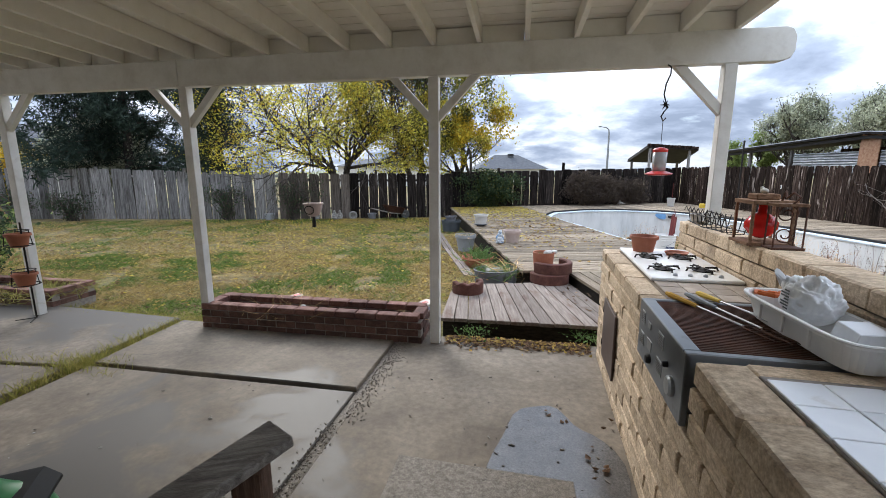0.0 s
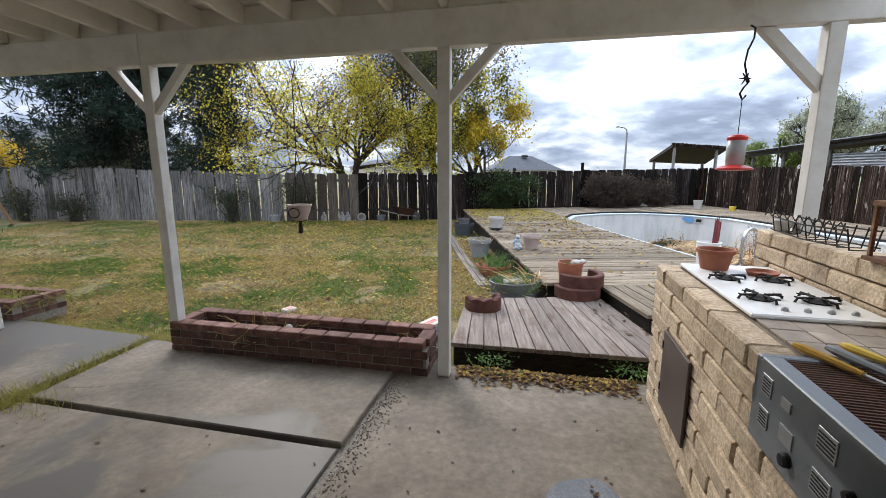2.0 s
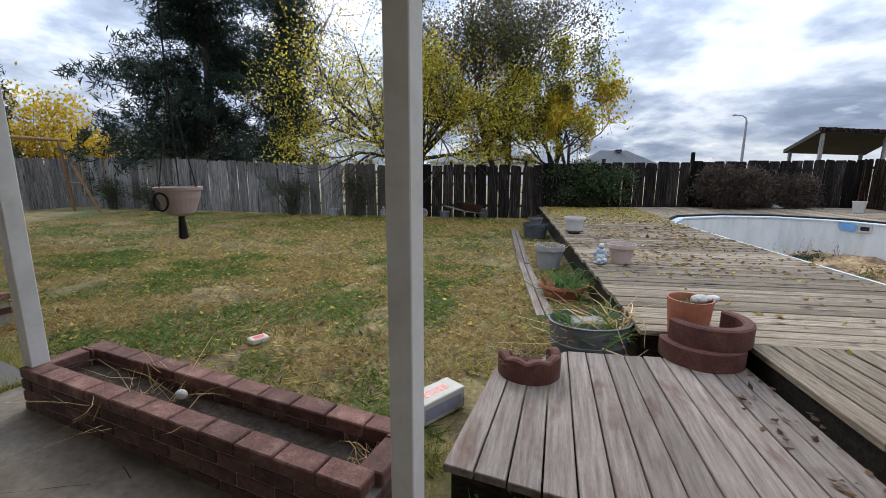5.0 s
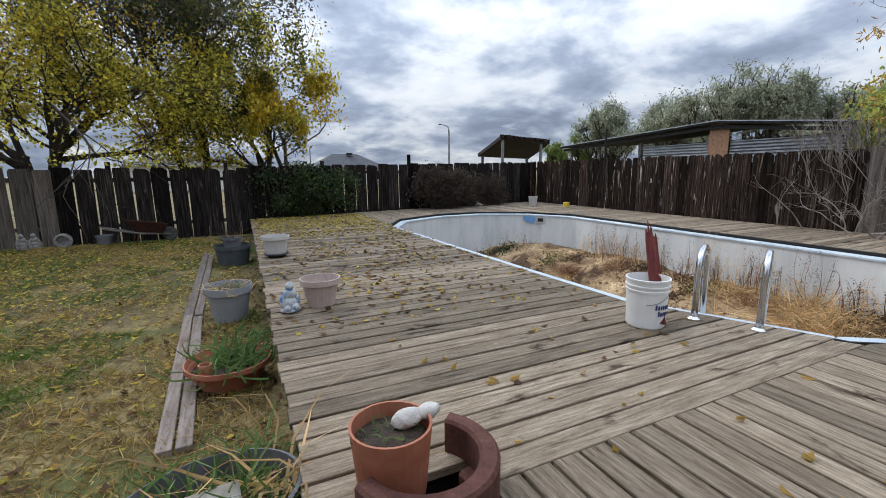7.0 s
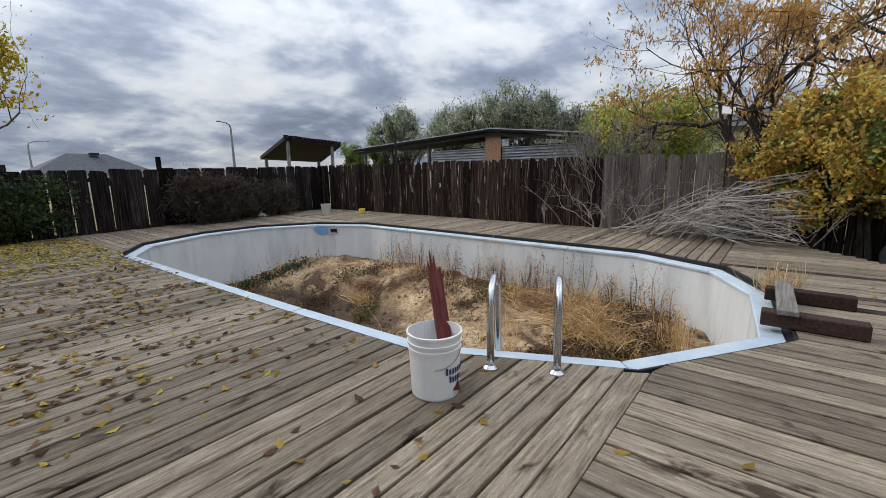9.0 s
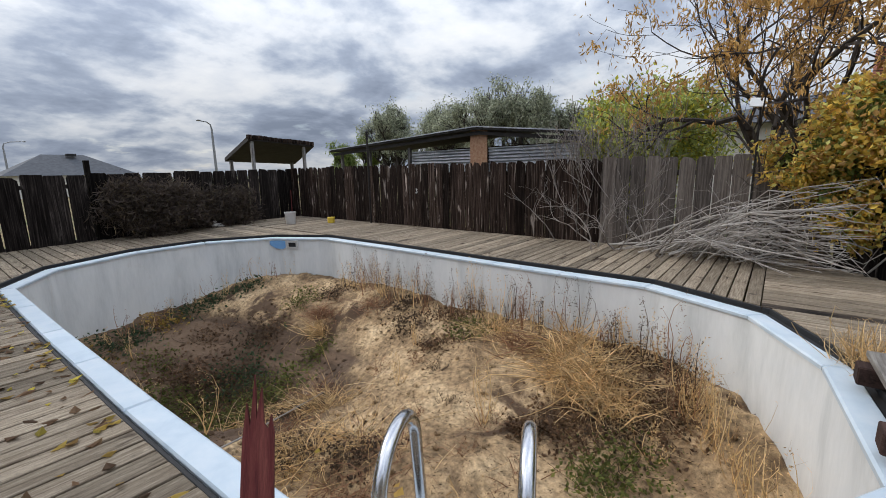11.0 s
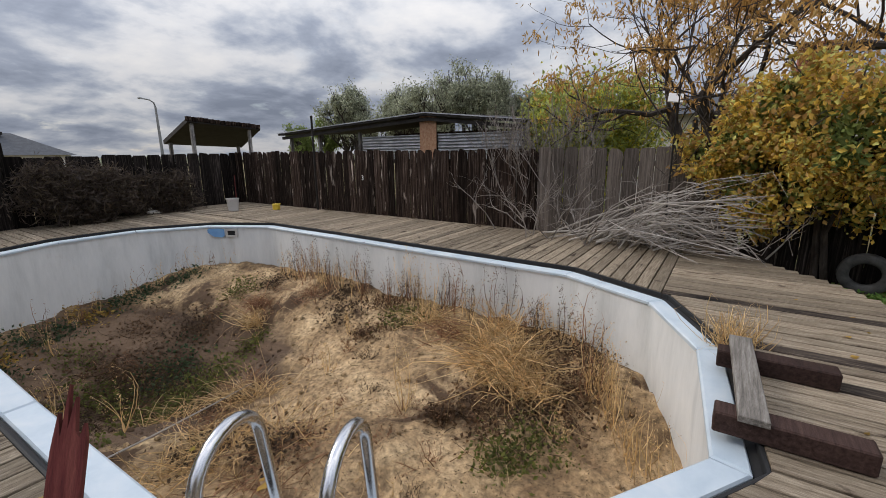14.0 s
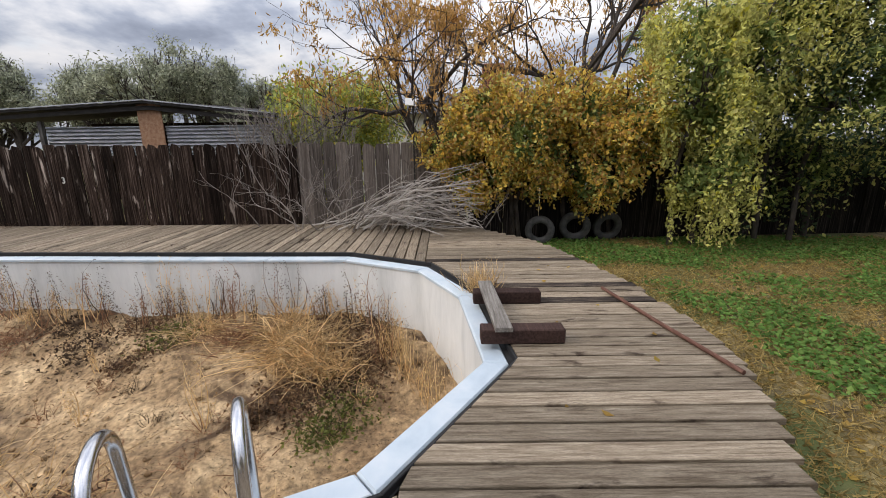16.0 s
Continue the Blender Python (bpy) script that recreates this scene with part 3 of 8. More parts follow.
# ---- ground ----
def make_ground():
    bm = bmesh.new()
    hole = [bm.verts.new((x, y, LAWN_Z)) for x, y in rim_offset(-0.10)]
    for i in range(len(hole)):
        bm.edges.new((hole[i - 1], hole[i]))
    outer = [bm.verts.new((x, y, LAWN_Z)) for x, y in ((-2500, -2500), (2500, -2500), (2500, 2500), (-2500, 2500))]
    for i in range(4):
        bm.edges.new((outer[i - 1], outer[i]))
    bmesh.ops.triangle_fill(bm, use_beauty=True, edges=bm.edges[:])
    for f in bm.faces:
        f.normal_update()
        if f.normal.z < 0:
            f.normal_flip()
    solid("ground", bm, LAWN, "patchy green and straw-coloured lawn on bare earth", "lawn", kind="structure")


make_ground()


# ---- pool ----
def make_pool():
    pool = thing("swimming_pool", "empty oval swimming pool with a faded pale liner", "pool", kind="structure")
    inner = rim_offset(-0.13)
    n = len(inner)
    bm = bmesh.new()
    zs = [0.165, -0.2, -0.6, -1.0, -1.9]
    # the wall is divided finely so that it can bulge a little
    pts = []
    for i in range(n):
        a, b = Vector(inner[i]), Vector(inner[(i + 1) % n])
        k = max(2, int((b - a).length / 0.22))
        for j in range(k):
            pts.append(a.lerp(b, j / k))
    rows = []
    for z in zs:
        row = []
        for p in pts:
            d = (Vector((p.x, p.y)) - RIM_C).normalized()
            q = p + d * (0.02 * noise.noise((p.x * 0.9, p.y * 0.9, z * 1.3)) if z < 0.1 else 0)
            row.append(bm.verts.new((q.x, q.y, z)))
        rows.append(row)
    m = len(pts)
    for r, s in zip(rows, rows[1:]):
        for i in range(m):
            bm.faces.new((r[i], s[i], s[(i + 1) % m], r[(i + 1) % m]))
    part("liner_wall", bm, LINER, pool, "off-white liner wall with dirty streaks", True)
    outer = rim_offset(0.02)
    inn = rim_offset(-0.15)
    for i in range(n):
        j = (i + 1) % n
        a, b, c, d = Vector(outer[i]), Vector(outer[j]), Vector(inn[j]), Vector(inn[i])
        k = max(1, round((b - a).length / 1.35))
        for s in range(k):
            f0, f1 = s / k + 0.004 / k, (s + 1) / k - 0.004 / k
            bm = prism([tuple(d.lerp(c, f0)), tuple(a.lerp(b, f0)), tuple(a.lerp(b, f1)), tuple(d.lerp(c, f1))], 0.165, 0.205, 0.012)
            part("rim_cap", bm, CAP, pool)
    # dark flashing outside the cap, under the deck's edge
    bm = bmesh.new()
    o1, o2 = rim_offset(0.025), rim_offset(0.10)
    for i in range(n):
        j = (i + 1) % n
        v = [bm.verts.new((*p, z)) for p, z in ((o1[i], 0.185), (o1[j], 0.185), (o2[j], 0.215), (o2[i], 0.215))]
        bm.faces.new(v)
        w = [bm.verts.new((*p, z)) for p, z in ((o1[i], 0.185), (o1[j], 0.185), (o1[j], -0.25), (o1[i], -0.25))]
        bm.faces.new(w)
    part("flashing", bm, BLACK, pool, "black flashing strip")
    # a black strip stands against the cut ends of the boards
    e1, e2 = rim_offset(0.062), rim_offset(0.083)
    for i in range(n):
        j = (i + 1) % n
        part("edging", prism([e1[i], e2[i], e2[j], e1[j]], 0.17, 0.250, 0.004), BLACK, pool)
    return pool


POOL = make_pool()


def pool_floor_z(x, y):
    """The silted bottom: banked up along the right, a deep hollow towards the far left, ridges between."""
    z = -0.98
    f = min(1.0, max(0.0, (x - 7.1) / 2.1))
    z += 0.36 * f * f * (3 - 2 * f)
    z -= 0.95 * math.exp(-(((x - 6.3) / 1.35) ** 2 + ((y - 11.9) / 1.9) ** 2))
    z += 0.10 * math.exp(-(((x - 7.0) / 1.1) ** 2 + ((y - 7.9) / 1.3) ** 2))
    z += 0.12 * math.exp(-(((x - 5.6) / 1.0) ** 2 + ((y - 7.6) / 1.4) ** 2))
    # ridges run across the slope
    z += 0.09 * (0.35 - abs(noise.noise((x * 0.9 + y * 0.3, y * 0.7, 21.0)))) + 0.05 * (0.3 - abs(noise.noise((x * 2.2, y * 1.9, 4.0))))
    z += 0.10 * noise.noise((x * 0.55, y * 0.55, 0.0)) + 0.05 * noise.noise((x * 1.7, y * 1.7, 3.0)) + 0.045 * noise.noise((x * 4.0, y * 4.0, 7.0)) + 0.026 * noise.noise((x * 10.0, y * 10.0, 9.0))
    return z


def make_pool_floor():
    bm = bmesh.new()
    grid = {}
    nx, ny = 110, 210
    for i in range(nx + 1):
        for j in range(ny + 1):
            x, y = 4.3 + 5.5 * i / nx, 4.7 + 10.8 * j / ny
            grid[i, j] = bm.verts.new((x, y, pool_floor_z(x, y)))
    for i in range(nx):
        for j in range(ny):
            bm.faces.new((grid[i, j], grid[i + 1, j], grid[i + 1, j + 1], grid[i, j + 1]))
    solid("pool_floor", bm, SAND, "uneven sandy silt, darker and browner in the hollows", "sand", kind="structure", smooth=True)


make_pool_floor()


# ---- patio ----
def make_patio():
    patio = thing("patio", "cracked wet concrete patio slabs", "patio", PATIO, kind="structure")
    slabs = [
        [(-2.80, -1.045), (-0.385, -1.065), (-0.375, -0.05), (-2.86, 0.02)],
        [(-2.84, -5.4), (-0.43, -5.4), (-0.39, -1.095), (-2.82, -1.075)],
        [(-0.34, -5.4), (4.2, -5.4), (4.2, 0.1), (-0.31, 0.1)],
        [(-6.2, -1.35), (-2.98, -1.10), (-2.98, 0.12), (-4.9, 0.24), (-6.4, -0.1)],
        [(-6.6, -5.4), (-3.0, -5.4), (-2.98, -1.14), (-6.2, -1.39)],
        [(-12.0, -5.4), (-6.64, -5.4), (-6.24, -1.39), (-6.44, -0.1), (-12.0, 0.4)],
    ]
    for i, s in enumerate(slabs):
        # each slab is gridded so that its edge can be ragged
        z = (0.018, 0.0, 0.0, 0.0, -0.004, 0.0)[i]
        bm = prism(s, -0.13, z, 0.008)
        ob = part("slab", bm, CONCRETE, patio)
    bm = bmesh.new()
    rng = np.random.default_rng(3)
    # broken crumbs along the open joint
    for k in range(900):
        v = -0.1 - 2.4 * rng.random() ** 1.4
        u = -0.34 + abs(rng.normal()) * 0.075 if v > -1.5 else -0.37 + rng.normal() * 0.03
        s = rng.uniform(0.003, 0.010)
        m = pose(u, v, 0.0 + s * 0.3, *rng.uniform(0, 360, 3)) @ Matrix.Diagonal((s, s * 0.8, s * 0.6, 1))
        bmesh.ops.create_icosphere(bm, subdivisions=1, radius=1.0, matrix=m)
    tagged(part("joint_gravel", bm, AGGREGATE, patio, "broken concrete crumbs in the joint"), kind="stuff")
    bm = prism([(-0.5, -5.4), (-0.2, -5.4), (-0.2, 0.1), (-0.5, 0.1)], -0.12, -0.022, 0.004)
    part("joint_fill", bm, AGGREGATE, patio)
    out = []
    for k in range(40):
        a = 2 * math.pi * k / 40
        r = 1 + 0.22 * noise.noise((math.cos(a) * 1.6, math.sin(a) * 1.6, 2.0))
        out.append((1.04 + 0.37 * r * math.cos(a), -1.85 + 0.74 * r * math.sin(a)))
    part("puddle", prism(out, -0.02, 0.0035, 0.001), PUDDLE, patio, "wet film standing on the slab")
    bm = prism([(0.12, -4.2), (1.13, -4.2), (1.13, -1.79), (0.15, -1.74)], -0.02, 0.008, 0.002)
    part("rough_patch", bm, AGGREGATE, patio, "patch of exposed aggregate")
    # hair cracks
    bm = bmesh.new()
    for start, heading, steps in (((-2.7, -0.9), 0.15, 14), ((-4.6, -1.9), 0.6, 14), ((0.1, -2.5), 1.2, 12)):
        p, h = Vector(start), heading
        for s in range(steps):
            h += rng.normal() * 0.16
            q = p + Vector((math.cos(h), math.sin(h))) * 0.10
            o = Vector((-math.sin(h), math.cos(h))) * rng.uniform(0.0008, 0.0022)
            zz = 0.0215 if -2.8 < p.x < -0.44 and p.y > -1.04 else 0.0035
            bm.faces.new([bm.verts.new((w.x, w.y, zz)) for w in (p - o, q - o, q + o, p + o)])
            p = q
    part("crack", bm, BLACK, patio, "dark hairline cracks")
    return patio


make_patio()


# ---- roof over the patio ----
def make_cover():
    cover = thing("patio_cover", "cream painted wooden patio roof with open rafters", "patio roof", PATIO, kind="structure")
    bm = cube(-6.98, -2.50, -0.10, -0.01, 2.455, 2.70, 0.006)
    part("beam", bm, PAINT, cover)
    # the other half of the beam ends in a rounded nose
    bm = bmesh.new()
    prof = [(-2.492, 2.455), (2.70, 2.455), (2.765, 2.475), (2.79, 2.53), (2.79, 2.63), (2.765, 2.68), (2.72, 2.70), (-2.492, 2.70)]
    f = [bm.verts.new((u, -0.10, z)) for u, z in prof]
    g = [bm.verts.new((u, -0.01, z)) for u, z in prof]
    bm.faces.new(f)
    bm.faces.new(g[::-1])
    for i in range(len(prof)):
        bm.faces.new((f[i - 1], g[i - 1], g[i], f[i]))
    bmesh.ops.recalc_face_normals(bm, faces=bm.faces[:])
    bmesh.ops.bevel(bm, geom=[e for e in bm.edges if abs((e.verts[0].co - e.verts[1].co).y) < 1e-5], offset=0.005, segments=1, affect="EDGES")
    part("beam", bm, PAINT, cover)
    rise = 0.035
    k = 0
    ups = [0.03 + 0.395 * i for i in range(-17, 7)]
    for u in ups:
        bm = cube(-0.02, 0.02, -5.5, 0.10, 2.705, 2.845, 0.003)
        for v in bm.verts:
            v.co.z += rise * -v.co.y
        ob = part("rafter", bm, CEILPAINT, cover)
        ob.location.x = u
    for a, b in zip(ups, ups[1:]):
        bm = cube(a + 0.022, b - 0.022, -0.055, -0.015, 2.707, 2.842, 0.002)
        part("blocking", bm, CEILPAINT, cover)
    v = 0.16
    while v > -5.6:
        bm = cube(-7.05, 2.46, v - 0.14, v - 0.004, 2.847, 2.865)
        for w in bm.verts:
            w.co.z += rise * -w.co.y
        part("roof_board", bm, CEILPAINT, cover)
        v -= 0.143
    bm = cube(-7.08, 2.50, -5.6, 0.2, 2.87, 2.885)
    for w in bm.verts:
        w.co.z += rise * -w.co.y
    part("roofing", bm, ROOFDARK, cover, "dark roofing felt")
    for u in (-6.72, -4.72, -2.46, 0.03, 2.37):
        bm = cube(-0.045, 0.045, -0.10, -0.01, 0.0 if u < 1 else -0.1, 2.453, 0.004)
        ob = part("post", bm, PAINT, cover)
        ob.location.x = u
        for s in (-1, 1):
            if u > 2 and s > 0 or u < -6 and s < 0:
                continue
            a = Vector((u + s * 0.03, -0.055, 2.10))
            b = Vector((u + s * 0.38, -0.055, 2.45))
            bm = bmesh.new()
            w = 0.032
            prof = [(a.x, a.z - w * 1.4), (a.x, a.z + w * 1.4), (b.x - s * w * 2.0, b.z), (b.x + s * w * 0.8, b.z)]
            fa = [bm.verts.new((p[0], -0.085, p[1])) for p in prof]
            fb = [bm.verts.new((p[0], -0.03, p[1])) for p in prof]
            bm.faces.new(fa)
            bm.faces.new(fb[::-1])
            for i in range(4):
                bm.faces.new((fa[i - 1], fb[i - 1], fb[i], fa[i]))
            bmesh.ops.recalc_face_normals(bm, faces=bm.faces[:])
            part("brace", bm, PAINT, cover)
    # an unseen house wall closes the patio behind, paled to bounce light in
    bm = cube(-12.0, 4.4, -5.75, -5.55, -0.12, 3.2)
    solid("wall_house", bm, STUCCO, "plain unseen stucco house wall, paled to bounce light", "wall", kind="structure", m=PATIO)


make_cover()


# ---- fences ----
def fence_board(w, h, kind):
    bm = bmesh.new()
    c = (0.034, 0.045, 0.018)[kind] * min(1.0, w / 0.3 + 0.3)
    prof = [(-w / 2, 0), (w / 2, 0), (w / 2, h - c), (w / 2 - c, h), (-w / 2 + c, h), (-w / 2, h - c)]
    if kind == 1:
        prof[3] = (w / 2 - c * 1.6, h - 0.012)
    a = [bm.verts.new((x, -0.009, z)) for x, z in prof]
    b = [bm.verts.new((x, 0.009, z)) for x, z in prof]
    bm.faces.new(a)
    bm.faces.new(b[::-1])
    for i in range(6):
        bm.faces.new((a[i - 1], b[i - 1], b[i], a[i]))
    bmesh.ops.recalc_face_normals(bm, faces=bm.faces[:])
    return bm


def make_fence(name, label, p0, p1, base, top0, top1, material, width=0.145, gap=0.006, posts=(), rail_side=1, lean=0.012, jitter=0.02):
    p0, p1 = Vector(p0), Vector(p1)
    d = (p1 - p0)
    length = d.length
    d.normalize()
    ang = math.atan2(d.y, d.x)
    fence = thing(name, label, "fence", pose(p0.x, p0.y, base, 0, 0, math.degrees(ang)), kind="structure")
    meshes = [link_mesh("fence_board", fence_board(width, 1.0, k), material) for k in (0, 1, 2)]
    x = width / 2
    while x < length:
        h = top0 + (top1 - top0) * x / length - base + random.uniform(-jitter, jitter)
        ob = new("fence_board", random.choice(meshes))
        ob.parent = fence
        ob.location = (x, random.uniform(-0.004, 0.004), 0)
        ob.rotation_euler = (random.uniform(-0.01, 0.01), random.uniform(-lean, lean), random.uniform(-0.03, 0.03))
        ob.scale = (random.uniform(0.93, 1.0), 1, h)
        x += width + gap * random.uniform(0.2, 2.0)
    for z in (0.35, (top0 + top1) / 2 - base - 0.30):
        part("rail", cube(0, length, rail_side * 0.012, rail_side * 0.05, z, z + 0.085, 0.004), material, fence)
    for px, ph in posts:
        part("fence_post", cube(px - 0.045, px + 0.045, rail_side * 0.05, rail_side * 0.14, 0, ph - base, 0.006), material, fence)
    return fence


make_fence("fence_lawn_grey", "weathered pale grey board fence", (-17.0, 17.6), (-4.9, 16.30), -0.12, 1.88, 1.62, FENCE_GREY, 0.40, 0.014, [(2.0, 1.9), (5.2, 1.85), (8.6, 1.8)], 1, 0.02, 0.03)
make_fence("fence_lawn_mid", "grey-brown board fence below the yellow tree", (-4.9, 16.30), (-2.3, 16.36), -0.12, 1.60, 1.58, FENCE_SHADE, 0.36, 0.022, [(0.9, 1.74)], 1, 0.02, 0.035)
make_fence("fence_lawn_dark", "dark weathered board fence with gaps of daylight", (-2.3, 16.36), (1.6, 16.45), -0.12, 1.58, 1.56, FENCE_DARK, 0.345, 0.022, [(1.0, 1.72), (3.4, 1.7)], 1, 0.02, 0.035)
make_fence("fence_back", "dark brown dog-eared board fence", (1.6, 16.45), (11.95, 18.45), -0.12, 1.62, 1.80, FENCE_DARK, 0.36, 0.008, [(2.0, 1.78), (4.9, 2.0), (8.5, 1.75)], 1, 0.012, 0.02)
make_fence("fence_side", "dark brown board fence beside the pool deck", (11.95, 18.45), (11.667, 8.1), -0.12, 1.82, 1.77, FENCE_BROWN, 0.215, 0.005, [], 1, 0.008, 0.018)
make_fence("fence_side_grey", "grey weathered board fence behind dry branches", (11.667, 8.1), (11.68, 4.9), -0.12, 1.77, 1.76, FENCE_SHADE, 0.24, 0.003, [], 1, 0.005, 0.02)
# the climber's deep shade is put into this stretch's board colour
make_fence("fence_side_shaded", "board fence hidden under the climber, coloured dark for its shade", (11.68, 4.9), (12.1, -6.0), -0.12, 1.76, 1.70, FENCE_DARK, 0.24, -0.012, [], 1, 0.015, 0.02)
make_fence("fence_side_left", "grey board fence at the far side of the lawn", (-17.0, 4.0), (-17.0, 17.6), -0.12, 1.7, 1.8, FENCE_GREY, 0.17, 0.008, [], 1)


# ---- deck ----
def south_edge(x):
    xs = [2.2, 2.9, 5.08, 5.33, 6.09, 6.74, 8.0, 9.12, 10.0, 10.6, 11.6]
    ys = [4.5, 4.35, 3.78, 3.66, 3.36, 3.27, 3.37, 3.66, 3.93, 4.40, 5.2]
    return float(np.interp(x, xs, ys))


def make_deck():
    deck = thing("pool_deck", "grey weathered timber deck around the empty pool", "deck", kind="structure")
    z0, z1, w, g = DECK_Z - 0.038, DECK_Z, 0.130, 0.017
    lip = rim_offset(0.085)
    # boards along x between the left edge and the pool
    y = 5.715
    while y < 17.3:
        ya, yb = y, y + w
        left = 1.56 + random.uniform(-0.015, 0.015)
        hits_a, hits_b = crossings(lip, 1, ya), crossings(lip, 1, yb)
        right_a = hits_a[0] if hits_a and ya < 13.6 else 4.45
        right_b = hits_b[0] if hits_b and yb < 13.6 else 4.45
        if y > 16.55:
            left = 1.56 + (y - 16.55) * 3.6
        if right_a - left > 0.3:
            plank("plank", deck, DECK, [(left, ya), (right_a, ya), (right_b, yb), (left, yb)], z0, z1)
        y += w + g
    # one board along the seam
    plank("plank", deck, DECK, [(2.2, 5.57), (5.10, 5.57), (5.02, 5.708), (2.2, 5.708)], z0, z1)
    # boards along y, south of the pool
    x = 2.20
    while x < 11.5:
        xa, xb = x, x + w
        sa = south_edge(x + w / 2) + random.uniform(-0.03, 0.03)
        na = nb = 5.565
        if xa > 5.10:
            ha, hb = crossings(lip, 0, xa), crossings(lip, 0, xb)
            na = min(5.565, ha[0]) if ha else 5.565
            nb = min(5.565, hb[0]) if hb else 5.565
            if xa > 8.72:
                na = nb = 5.60
        if na - sa > 0.2:
            plank("plank", deck, DECK, [(xa, sa), (xb, sa), (xb, nb), (xa, na)], z0, z1, math.pi / 2)
        x += w + g
    # boards along x between the pool and the side fence
    y = 5.61
    while y < 17.9:
        ya, yb = y, y + w
        ha, hb = crossings(lip, 1, ya), crossings(lip, 1, yb)
        la = ha[-1] if ha and ya < 13.3 else 9.66
        lb = hb[-1] if hb and yb < 13.3 else 9.66
        far = 11.60 + (y - 6.4) * 0.021
        plank("plank", deck, DECK, [(la, ya), (far, ya), (far, yb), (lb, yb)], z0, z1)
        y += w + g
    # boards along y beyond the far end
    x = 4.455
    while x < 9.60:
        xa, xb = x, x + w
        ha, hb = crossings(lip, 0, xa), crossings(lip, 0, xb)
        sa, sb = (ha[-1] if ha else 13.5), (hb[-1] if hb else 13.5)
        ym = 17.0 + (x - 4.4) * 0.17 + random.uniform(-0.02, 0.02)
        plank("plank", deck, DECK, [(xa, sa), (xb, sb), (xb, ym), (xa, ym)], z0, z1, math.pi / 2)
        x += w + g
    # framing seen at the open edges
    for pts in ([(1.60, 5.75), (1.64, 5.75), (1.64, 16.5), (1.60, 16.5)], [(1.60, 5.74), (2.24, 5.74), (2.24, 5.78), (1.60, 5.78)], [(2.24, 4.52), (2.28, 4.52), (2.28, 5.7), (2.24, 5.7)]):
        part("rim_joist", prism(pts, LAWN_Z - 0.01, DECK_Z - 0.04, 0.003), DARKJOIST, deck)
    return deck


make_deck()


def make_step():
    step = thing("deck_step", "low pinkish-grey timber step at the deck's corner", "step", kind="structure")
    n = 13
    for i in range(n):
        f0, f1 = i / n, (i + 1) / n - 0.005
        a, b = Vector((0.30, 4.24)), Vector((2.16, 3.78))
        c, d = Vector((2.17, 5.56)), Vector((0.42, 5.20))
        lo0, lo1 = a.lerp(b, f0), a.lerp(b, f1)
        hi0, hi1 = Vector((0.50 + 1.68 * f0, 5.22 + min(0.34, f0 * 1.1))), Vector((0.50 + 1.68 * f1, 5.22 + min(0.34, f1 * 1.1)))
        plank("plank", step, STEPWOOD, [tuple(lo0), tuple(lo1), tuple(hi1), tuple(hi0)], STEP_Z - 0.038, STEP_Z, math.pi / 2 - 0.12)
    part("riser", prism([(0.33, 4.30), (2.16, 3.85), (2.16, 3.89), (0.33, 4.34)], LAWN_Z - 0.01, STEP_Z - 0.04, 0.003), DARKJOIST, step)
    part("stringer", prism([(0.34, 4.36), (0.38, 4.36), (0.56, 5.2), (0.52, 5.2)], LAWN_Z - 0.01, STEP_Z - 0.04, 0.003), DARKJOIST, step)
    return step


make_step()


# ---- outdoor kitchen ----
COUNTER = Matrix(((0.955, 0.295, 0, 1.67), (-0.295, 0.955, 0, 3.47), (0, 0, 1, 0), (0, 0, 0, 1)))
TOP = 0.985


def block_mesh(lx, ly, lz, seed):
    """A slumped block with slightly swollen, uneven faces, its corner at the origin."""
    bm = bmesh.new()
    box(bm, 0, lx, 0, ly, 0, lz, 0.008)
    r = random.Random(seed)
    for v in bm.verts:
        v.co += Vector((r.uniform(-0.003, 0.003), r.uniform(-0.003, 0.003), r.uniform(-0.002, 0.002)))
    return link_mesh("block", bm, BLOCK)


